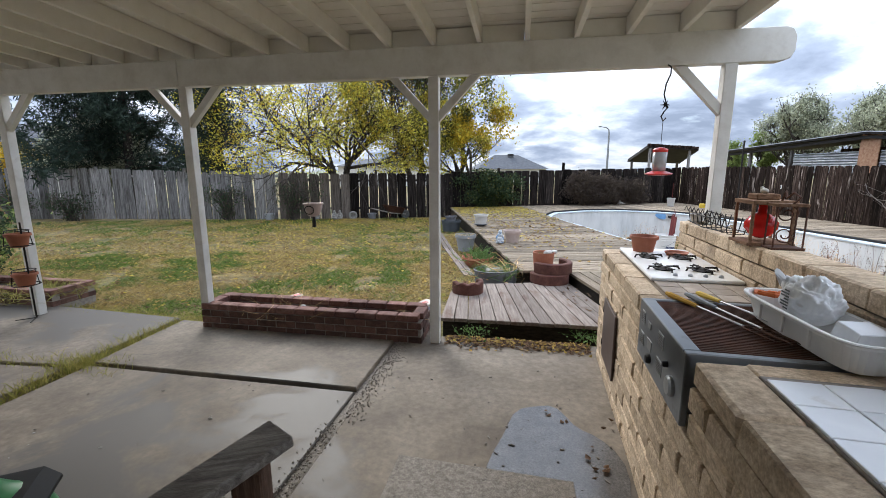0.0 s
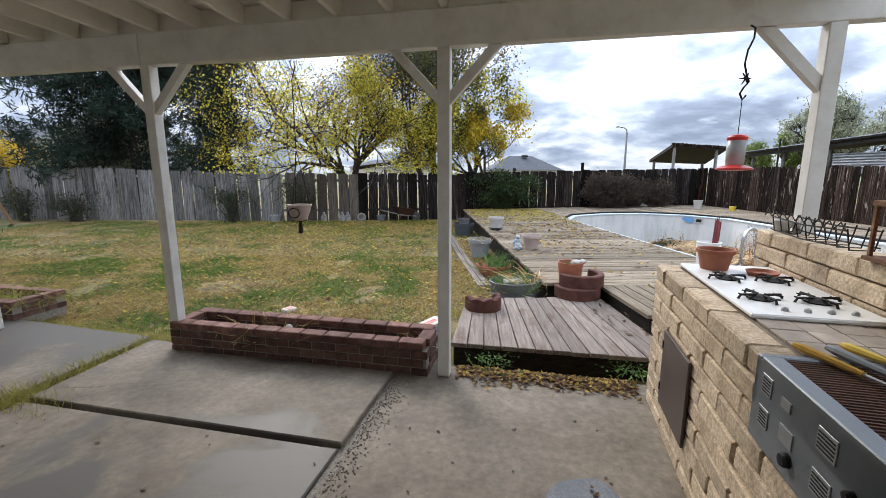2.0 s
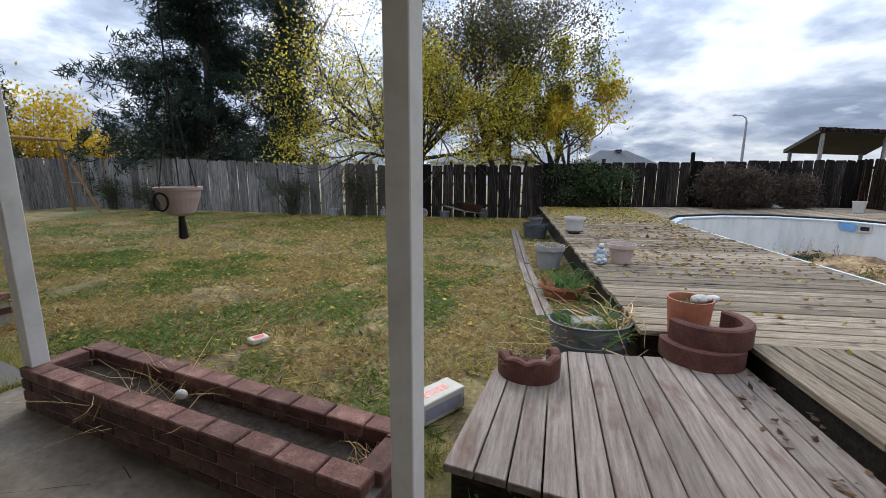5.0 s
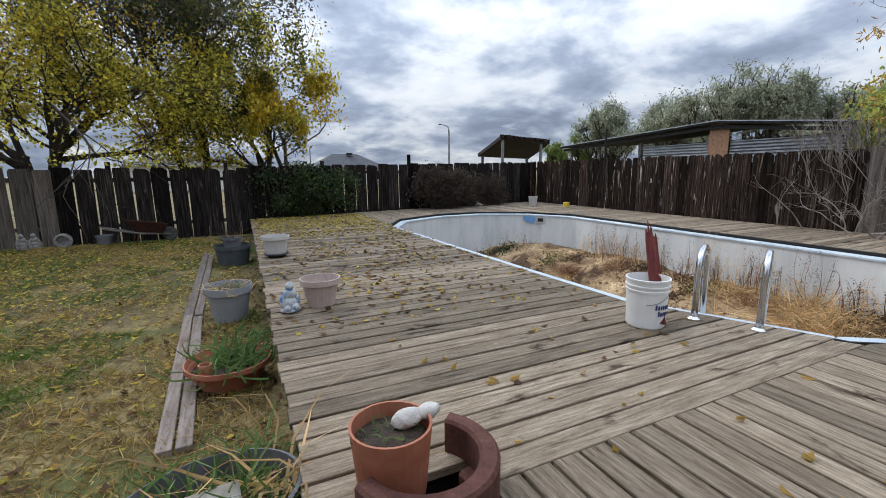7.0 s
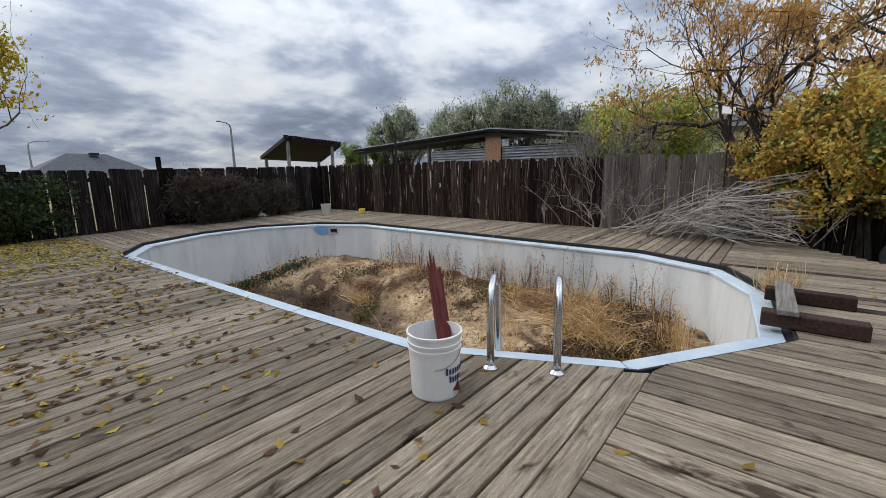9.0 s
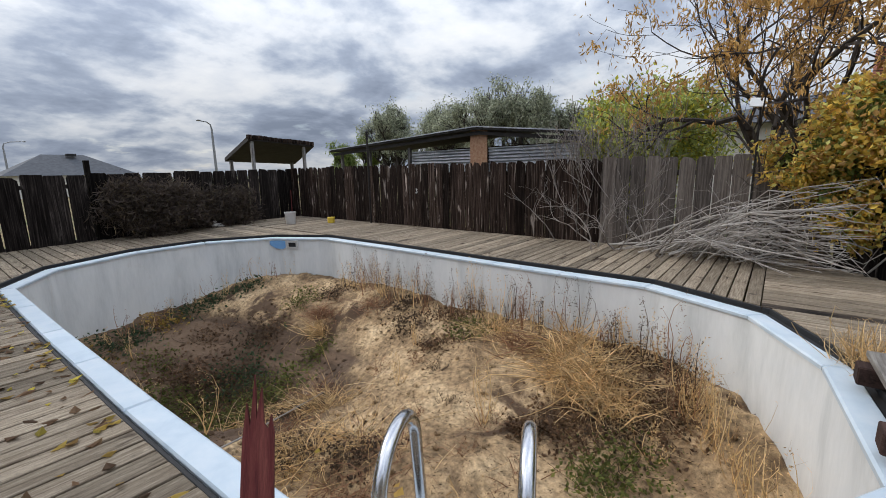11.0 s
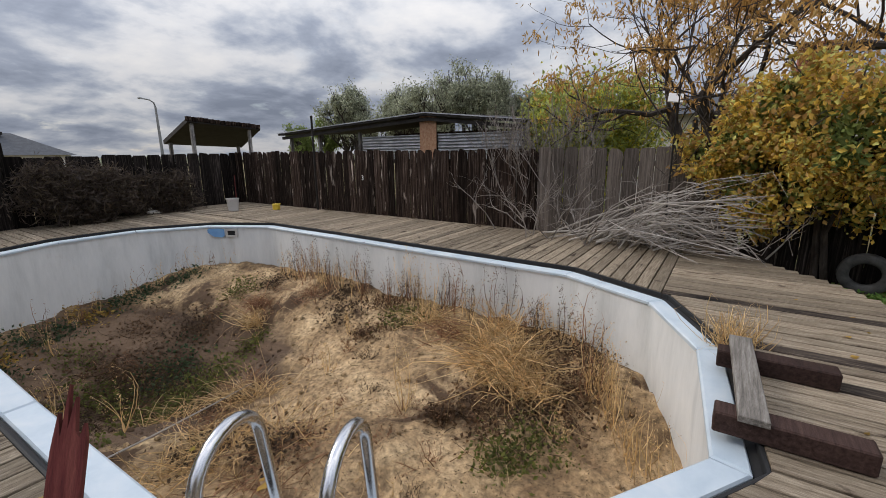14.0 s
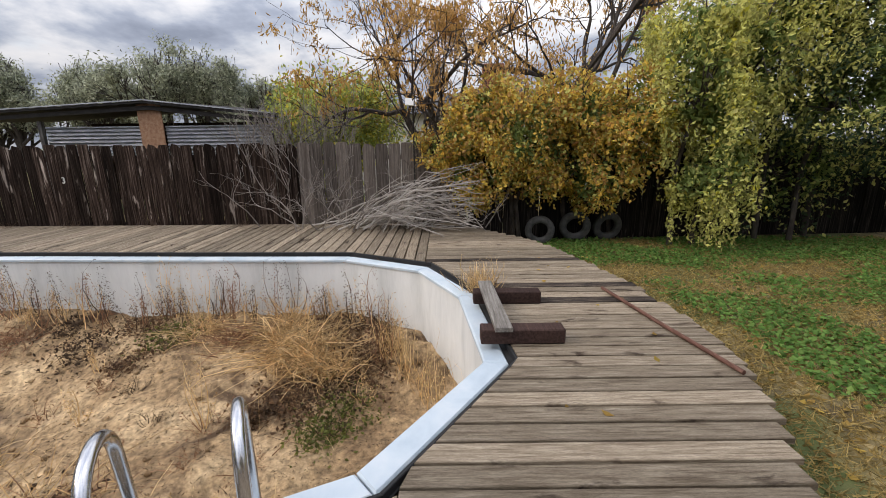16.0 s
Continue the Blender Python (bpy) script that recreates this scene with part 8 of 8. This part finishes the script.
    for x, y in ((6.3, 11.6), (6.55, 12.0), (6.2, 12.1), (6.45, 11.3), (6.1, 11.1), (6.7, 11.6), (6.5, 12.5), (6.9, 12.3), (5.9, 12.3), (6.2, 12.8), (6.9, 11.2)):
        leafy("dark_weeds", dark, x, y, 0.42, 0.42, 90, 420, 0.062, (L_OLIVE, L_FALLDARK, L_OLIVE, L_DARKGREEN)[int(rng.integers(0, 4))])
    mat = "dark brown matted weeds on the silt"
    for x, y, r in ((7.4, 6.9, 0.28), (7.7, 6.6, 0.3), (7.35, 6.35, 0.25), (8.5, 6.5, 0.35), (8.85, 6.3, 0.3), (8.7, 6.9, 0.3), (8.2, 6.2, 0.3), (7.0, 6.55, 0.2), (8.6, 8.9, 0.3), (8.1, 9.1, 0.25), (8.4, 9.9, 0.3), (8.9, 9.4, 0.3), (8.9, 10.4, 0.3), (8.75, 12.2, 0.3), (8.3, 12.6, 0.3), (7.6, 12.6, 0.25), (6.4, 10.0, 0.2), (7.2, 7.3, 0.12), (7.55, 7.0, 0.3), (7.9, 6.3, 0.3), (6.0, 8.3, 0.25), (5.7, 8.9, 0.25), (5.4, 12.2, 0.35), (5.3, 11.2, 0.3), (7.4, 12.9, 0.35), (7.0, 13.6, 0.35), (6.0, 13.4, 0.3), (7.6, 11.2, 0.2)):
        leafy("dark_weeds", mat, x, y, r * 1.15, 0.18, 60, 360, 0.045, (L_FALLDARK, STRAWDARK, L_OLIVE)[int(rng.integers(0, 3))])
    foot = "dark green weeds along the foot of the pool wall"
    for x, y in ((4.85, 10.2), (4.8, 10.9), (4.85, 11.6), (4.85, 12.3), (4.85, 13.0), (5.0, 13.6), (5.4, 14.0), (5.9, 14.3), (6.4, 14.6), (6.9, 14.65), (7.4, 14.65), (8.0, 14.4)):
        leafy("dark_weeds", foot, x + 0.12, y, 0.34, 0.20, 30, 230, 0.062, L_OLIVE if y < 12 else (L_FALLEN if rng.random() < 0.3 else L_DARKGREEN))
    n = 15000
    p = np.stack([rng.uniform(4.7, 9.3, n), rng.uniform(5.3, 15.0, n)], 1)
    c = np.stack([p[:, 0], p[:, 1], [pool_floor_z(a, b) + 0.012 for a, b in p]], 1)
    tagged(scatter("floor_litter", c, 0.03, STRAWDARK, None, 0.0, 0.14, 0.8, rng), "brown leaf litter on the pool floor", "leaves", kind="stuff")
    clods = bmesh.new()
    for k in range(520):
        x, y = (rng.uniform(4.8, 8.9), rng.uniform(5.6, 14.2)) if k < 260 else (6.6 + rng.normal() * 0.9, 11.4 + rng.normal() * 1.3)
        r = rng.uniform(0.012, 0.045)
        bmesh.ops.create_icosphere(clods, subdivisions=1, radius=1.0, matrix=pose(x, y, pool_floor_z(x, y) + r * 0.2, *rng.uniform(0, 360, 3)) @ Matrix.Diagonal((r, r * rng.uniform(0.6, 1), r * 0.7, 1)))
    solid("earth_clods", clods, SAND, "small clods of dry earth on the pool floor", "earth", kind="stuff")
    # a long bent cane lying across the hollow
    bm = tube([(4.95, 9.6, pool_floor_z(4.95, 9.6) + 0.01), (5.5, 9.5, pool_floor_z(5.5, 9.5) + 0.10), (6.1, 9.55, pool_floor_z(6.1, 9.55) + 0.22), (6.6, 9.6, pool_floor_z(6.6, 9.6) + 0.20)], [0.010, 0.009, 0.007, 0.003], 6)
    solid("dry_cane", bm, TWIG, "long bent dry cane on the pool floor", "cane")
    # creeping plant on the far wall
    v = thing("wall_creeper", "dark dead creeper hanging on the liner wall", "creeper")
    arch = [Vector((7.95, 15.02, -0.92)), Vector((8.05, 15.0, -0.70)), Vector((8.30, 14.88, -0.60)), Vector((8.65, 14.66, -0.62)), Vector((8.90, 14.45, -0.76))]
    part("stem", tube(arch, [0.009, 0.008, 0.006, 0.005, 0.002], 5), DARKTWIG, v)
    c = np.array([tuple(arch[1 + k // 7].lerp(arch[2 + k // 7], k % 7 / 7)) for k in range(21)]) + np.array([0, -0.02, -0.035])
    scatter("leaves", np.repeat(c, 2, 0) + rng.normal(size=(42, 3)) * 0.012, 0.085, L_FALLDARK, v, 1.6, 0.3, rng=rng)
    # a straw tuft by the timbers
    w = thing("straw_tuft", "dry straw tuft growing beside the timbers", "weed", pose(7.82, 4.98, DECK_Z - 0.05))
    sprigs(w, 240, 0.14, 0.50, 0, STRAW, "stalk_mass", 0.008, 301, 0.22)
    for k, (x, y) in enumerate(((11.62, 11.0), (11.66, 12.6), (11.55, 9.2), (11.6, 13.8))):
        w = thing("deck_weed", "dry weed growing at the fence's foot", "weed", pose(x, y, DECK_Z - 0.03), "weeds at the fence")
        sprigs(w, 40, 0.08, 0.26, 0, STRAWDARK, "stalk_mass", 0.006, 310 + k, 0.35)


make_pool_weeds()


# ---- beyond the fences ----
def make_lean_to():
    h = thing("lean_to_shed", "small dark lean-to roof on posts behind the fence", "shed")
    bm = bmesh.new()
    top = [(10.84, 18.9, 2.84), (13.25, 18.9, 2.70), (13.9, 21.2, 2.15), (11.10, 21.2, 2.24)]
    a = [bm.verts.new(p) for p in top]
    b = [bm.verts.new((x, y, z - 0.13)) for x, y, z in top]
    bm.faces.new(a)
    bm.faces.new(b[::-1])
    for i in range(4):
        bm.faces.new((a[i - 1], b[i - 1], b[i], a[i]))
    bmesh.ops.recalc_face_normals(bm, faces=bm.faces[:])
    roof = part("roof", bm, ROOFDARK, h)
    for k in range(14):
        x = 10.80 + k * 0.176
        z = 2.85 - 0.14 * (k / 13.5) + random.uniform(-0.012, 0.012)
        part("roof_slat", cube(x, x + 0.15, 18.86, 18.95, z - 0.10, z + 0.03, 0.01), FENCE_BROWN, roof)
    for x, y, zt in ((11.0, 18.98, 2.70), (12.9, 18.98, 2.58), (11.2, 20.9, 2.16), (13.6, 20.9, 2.08)):
        part("post", cube(x - 0.045, x + 0.045, y, y + 0.09, LAWN_Z, zt), FENCE_GREY, h)


make_lean_to()


def make_long_shed():
    h = thing("long_shed", "long open shed with corrugated sheets behind the fence", "shed")
    x0, x1 = 14.7, 19.5
    for name, pts in (("roof", [(19.6, 2.50), (12.7, 2.86)]), ("roof", [(12.7, 2.86), (9.6, 2.52)])):
        (ya, za), (yb, zb) = pts
        bm = bmesh.new()
        n = 40
        rows = []
        for i in range(n + 1):
            y = ya + (yb - ya) * i / n
            z = za + (zb - za) * i / n + (0.012 if i % 2 else -0.012)
            rows.append([bm.verts.new((x, y, z + dz)) for x, dz in ((x0 - 0.25, 0), (x1, 0.25), (x1, 0.19), (x0 - 0.25, -0.06))])
        for p, q in zip(rows, rows[1:]):
            for k in range(4):
                bm.faces.new((p[k], p[(k + 1) % 4], q[(k + 1) % 4], q[k]))
        bmesh.ops.recalc_face_normals(bm, faces=bm.faces[:])
        part(name, bm, ROOFDARK, h, "dark rusting roof sheets")
        part("roof_edge", tube([(x0 - 0.27, ya, za + 0.015), (x0 - 0.27, yb, zb + 0.015)], 0.018, 4), CORRUGATED, h, "pale sheet metal edge")
    for ya, za, yb, zb in ((19.5, 2.42, 12.7, 2.78), (12.7, 2.78, 9.7, 2.44)):
        bm = tube([(x0 - 0.1, ya, za - 0.08), (x0 - 0.1, yb, zb - 0.08)], 0.07, 4)
        part("fascia", bm, ROOFDARK, h)
    for y0, y1 in ((13.05, 15.45), (9.7, 12.4)):
        bm = bmesh.new()
        n = 24
        rows = []
        for i in range(n + 1):
            z = 1.55 + 0.72 * i / n
            dx = 0.022 * math.sin(i * math.pi / 1.5)
            rows.append([bm.verts.new((x0 + dx, y, z)) for y in (y0, y1)])
        for p, q in zip(rows, rows[1:]):
            bm.faces.new((p[0], p[1], q[1], q[0]))
        bmesh.ops.solidify(bm, geom=bm.faces[:], thickness=0.004)
        part("corrugated_sheet", bm, CORRUGATED, h)
    part("chipboard_panel", cube(x0 - 0.06, x0 - 0.03, 12.42, 13.02, 1.5, 2.80, 0.003), OSB, h, "orange chipboard panel")
    for y in (19.2, 17.6, 15.6, 9.75):
        part("post", cube(x0, x0 + 0.09, y - 0.05, y + 0.05, LAWN_Z, 2.42), FENCE_GREY, h)
        part("post", cube(x1 - 0.3, x1 - 0.2, y - 0.05, y + 0.05, LAWN_Z, 2.5), FENCE_BROWN, h)
    part("back_wall", cube(x1 - 0.15, x1 - 0.1, 9.7, 18.0, LAWN_Z, 2.6), FENCE_BROWN, h)


make_long_shed()


def make_house(name, label, m, w, d, eave, ridge, hip, material=SHINGLE):
    h = thing(name, label, "house", m)
    part("wall", cube(0.4, w - 0.4, 0.4, d - 0.4, 0, eave), STUCCO, h)
    bm = bmesh.new()
    b = [bm.verts.new((x, y, eave)) for x, y in ((0, 0), (w, 0), (w, d), (0, d))]
    t = [bm.verts.new((hip, d / 2, ridge)), bm.verts.new((w - hip, d / 2, ridge))]
    for f in ((b[0], b[1], t[1], t[0]), (b[1], b[2], t[1]), (b[2], b[3], t[0], t[1]), (b[3], b[0], t[0]), (b[3], b[2], b[1], b[0])):
        bm.faces.new(f)
    part("roof", bm, material, h)
    for k in range(3):
        x = w * (0.2 + 0.28 * k)
        win = part("window", cube(x, x + 1.2, 0.37, 0.41, eave * 0.35, eave * 0.8, 0.01), PAINT, h)
        part("pane", cube(x + 0.08, x + 1.12, 0.355, 0.368, eave * 0.38, eave * 0.77), BLACK, win)
    return h


hs = make_house("hip_roof_house", "grey hip-roofed house far beyond the fence", pose(9.3, 60, LAWN_Z), 10.6, 9.0, 2.1, 4.25, 3.6)
part("roof_vent", cube(5.4, 6.2, 3.4, 4.0, 4.05, 4.32), BLACK, hs)
make_house("grey_roof_house", "grey-roofed house beyond the lawn fence", pose(-30.0, 29.5, LAWN_Z), 9.5, 8.0, 3.3, 5.2, 0.6)
make_house("grey_roof_house", "pale house far behind the yellow tree", pose(-9.0, 52, LAWN_Z), 13.0, 8.0, 2.4, 3.4, 3.0)
nb = make_house("neighbour_house", "house roof behind the climbing vine", pose(20.2, -3.0, LAWN_Z), 8.0, 12.0, 3.0, 4.4, 3.5)
ch = part("chimney", cube(0.0, 0.62, 6.1, 6.85, 0, 4.72, 0.01), BRICK, nb, "red brick chimney")
for k in range(15):
    part("brick_course", cube(-0.012, 0.632, 6.088, 6.862, 3.55 + 0.078 * k, 3.55 + 0.078 * k + 0.062, 0.004), CHIMNEYBRICK, ch)


def make_street_lamp(x, y, h, arm):
    s = thing("street_lamp", "grey metal street lamp with a curved arm", "street lamp", pose(x, y, LAWN_Z))
    part("pole", tube([(0, 0, 0), (0, 0, h * 0.5), (0, 0, h - 0.5)], [0.13, 0.11, 0.08], 10), GALV, s)
    part("arm", tube([(0, 0, h - 0.5), (arm * 0.08, 0, h - 0.15), (arm * 0.4, 0, h + 0.05), (arm, 0, h + 0.12)], [0.08, 0.06, 0.05, 0.045], 8), GALV, s)
    part("lamp_head", lathe([(0.02, -0.06), (0.16, -0.04), (0.18, 0.03), (0.08, 0.09)], 12, m=pose(arm * 1.15, 0, h + 0.12)), GALV, s)


make_street_lamp(21.3, 45, 6.3, -0.9)
make_street_lamp(11.5, 75, 6.0, 1.6)


def make_palm():
    t = thing("palm_tree", "palm crown rising behind the climbing vine", "palm", pose(24.6, -4.9, LAWN_Z))
    part("trunk", tube([(0, 0, 0), (0.1, 0, 3.5), (0, 0.1, 6.2)], [0.3, 0.24, 0.2], 10), BARK, t)
    rng = np.random.default_rng(3)
    for k in range(18):
        a = k * 2.4
        el = rng.uniform(0.2, 1.2)
        pts = [Vector((0, 0, 6.2))]
        for s in range(1, 7):
            q = s / 6
            pts.append(Vector((2.2 * q * math.cos(a) * math.cos(el * 0.7), 2.2 * q * math.sin(a) * math.cos(el * 0.7), 6.2 + 2.0 * q * math.sin(el) - 1.1 * q * q)))
        st, en = [], []
        for s in range(6):
            for f in np.linspace(0, 1, 9):
                p = pts[s].lerp(pts[s + 1], f)
                d = (pts[s + 1] - pts[s]).normalized()
                o = d.cross(Vector((0, 0, 1))).normalized()
                for sg in (-1, 1):
                    st.append(tuple(p))
                    en.append(tuple(p + o * sg * 0.42 + d * 0.3 - Vector((0, 0, 0.1))))
        strands("frond", st, en, 0.05, L_GREEN, t, 0.05, rng, 2)


make_palm()


def make_horizon():
    rng = np.random.default_rng(12)
    n = 5200
    a = rng.uniform(-0.9, 1.25, n)
    r = rng.uniform(120, 150, n)
    hgt = np.array([0.8 + 1.6 * max(0, noise.noise((x * 9.0, 0.3, 0))) for x in a])
    c = np.stack([r * np.sin(a), r * np.cos(a), rng.uniform(0, 1, n) * hgt + 0.3], 1)
    tagged(scatter("distant_trees", c, 1.3, L_GREYGREEN, None, 0.0, 0.8, rng=rng), "low line of distant trees on the horizon", "trees", kind="stuff")


make_horizon()


# ---- the far left of the lawn ----
def make_stair():
    s = thing("outdoor_stair", "white painted outdoor wooden stair", "stair", pose(-9.0, 7.4, 0, 0, 0, 200))
    run, rise = 0.25, 0.19
    for k in range(14):
        part("tread", cube(k * run, k * run + 0.28, -0.5, 0.5, 0.15 + k * rise, 0.19 + k * rise, 0.004), PAINT, s)
    for y in (-0.54, 0.50):
        bm = bmesh.new()
        pts = [(-0.1, 0.0), (0.15, 0.0), (14 * run + 0.1, 14 * rise - 0.02), (14 * run + 0.1, 14 * rise + 0.24), (-0.1, 0.2)]
        a = [bm.verts.new((x, y, z)) for x, z in pts]
        b = [bm.verts.new((x, y + 0.04, z)) for x, z in pts]
        bm.faces.new(a)
        bm.faces.new(b[::-1])
        for i in range(5):
            bm.faces.new((a[i - 1], b[i - 1], b[i], a[i]))
        bmesh.ops.recalc_face_normals(bm, faces=bm.faces[:])
        part("stringer", bm, PAINT, s)
    for x in (0.0, 3.4):
        part("post", cube(x - 0.05, x + 0.05, -0.64, -0.545, 0, 2.9, 0.004), PAINT, s)


make_stair()


def make_swing():
    s = thing("swing_frame", "old wooden swing frame by the lawn fence", "swing")
    m = wood("orange_brown_pole", [(0.14, 0.075, 0.04), (0.24, 0.14, 0.08), (0.32, 0.2, 0.12)], 2, 0.1)
    a, b = Vector((-14.4, 15.0, 2.35)), Vector((-16.2, 10.4, 2.45))
    part("top_bar", tube([a + (a - b).normalized() * 0.25, b], 0.05, 8), m, s)
    for p, q in ((a, (-13.7, 15.5)), (a, (-15.0, 15.7)), (b, (-15.4, 10.1)), (b, (-16.8, 10.5))):
        part("leg", tube([p, (q[0], q[1], LAWN_Z)], 0.045, 8), m, s)
    part("cross_bar", tube([(-13.9, 15.35, 0.9), (-14.8, 15.5, 0.9)], 0.035, 6), m, s)


make_swing()


def make_ornaments():
    for k, (x, z) in enumerate(((-3.5, 0.27), (-2.85, 0.30), (-2.65, 0.28))):
        ob = solid("garden_statue", make_statue(), DIMSTONE, "small pale stone garden statue by the dark fence", "statue", "statues by the fence", m=pose(x, 16.05, LAWN_Z + 0.004) @ Matrix.Diagonal((1.3, 1.3, 1.3, 1)), smooth=True)
    r = thing("pale_ring_planter", "pale round hollow planter lying by the fence", "planter", pose(-2.15, 16.05, LAWN_Z + 0.16, 90, 0, 0))
    part("ring", lathe([(0.15, 0), (0.16, 0.10), (0.12, 0.12), (0.10, 0.02), (0.002, 0.02)], 20), DIMSTONE, r)
    make_pot("grey_pot", "grey stone pot standing by the dark fence", pose(-1.45, 16.05, LAWN_Z + 0.004), 0.13, 0.16, 0.22, TUB, 0.01, 0.7)
    make_pot("grey_pot", "small grey pot standing by the grey fence", pose(-5.2, 16.0, LAWN_Z + 0.004), 0.14, 0.17, 0.24, GREYPLASTIC, 0.01, 0.7)
    w = thing("wheelbarrow", "rusty dark wheelbarrow tipped against the fence", "wheelbarrow", pose(-0.6, 15.95, LAWN_Z + 0.005, 0, 0, 20))
    bm = bmesh.new()
    lo = [bm.verts.new(p) for p in ((-0.22, -0.14, 0.25), (0.25, -0.14, 0.20), (0.25, 0.14, 0.20), (-0.22, 0.14, 0.25))]
    hi = [bm.verts.new(p) for p in ((-0.42, -0.26, 0.56), (0.36, -0.24, 0.42), (0.36, 0.24, 0.42), (-0.42, 0.26, 0.56))]
    bm.faces.new(lo[::-1])
    for i in range(4):
        bm.faces.new((lo[i - 1], lo[i], hi[i], hi[i - 1]))
    bmesh.ops.solidify(bm, geom=bm.faces[:], thickness=0.006)
    part("tray", bm, RUST, w)
    wheel = lathe([(0.14, -0.03), (0.165, -0.015), (0.165, 0.015), (0.14, 0.03), (0.05, 0.02)], 20)
    bmesh.ops.transform(wheel, matrix=pose(0.42, 0, 0.168, 90, 0, 0), verts=wheel.verts[:])
    part("wheel", wheel, RUBBER, w)
    for y in (-0.2, 0.2):
        part("handle", tube([(0.42, y * 0.4, 0.17), (-0.2, y, 0.25), (-0.85, y * 1.2, 0.42)], 0.02, 6), GREYWOOD, w)
        part("leg", tube([(-0.2, y, 0.26), (-0.28, y, 0.0)], 0.014, 6), RUST, w)
    for k, (x, y) in enumerate(((9.9, 17.75), (11.15, 17.3))):
        t = thing("rusty_rake", "rusty rake handle leaning at the back fence", "rake", pose(x, y, LAWN_Z))
        part("handle", tube([(0, 0, 0), (0.12, 0.15, 1.25)], 0.014, 6), REDWOOD, t)
        part("head", cube(-0.14, 0.14, -0.01, 0.02, 0.0, 0.04, 0.004), RUST, t)


make_ornaments()


def make_solar_lamp():
    """A pale tilted panel on a thin dark post above the climber."""
    t = thing("panel_on_post", "pale tilted panel on a thin dark post", "garden panel", pose(11.15, 5.87, DECK_Z))
    part("post", tube([(0, 0, 0), (0.01, 0, 1.2), (0, 0, 2.22)], 0.014, 6), IRON, t)
    bm = cube(-0.07, 0.07, -0.095, 0.095, -0.01, 0.01, 0.003)
    bmesh.ops.transform(bm, matrix=pose(-0.02, 0.03, 2.17, 12, -58, 0), verts=bm.verts[:])
    part("panel", bm, WHITEPLASTIC, t)
    part("bracket", tube([(0, 0, 2.08), (-0.05, 0.02, 2.12)], 0.012, 6), IRON, t)


make_solar_lamp()
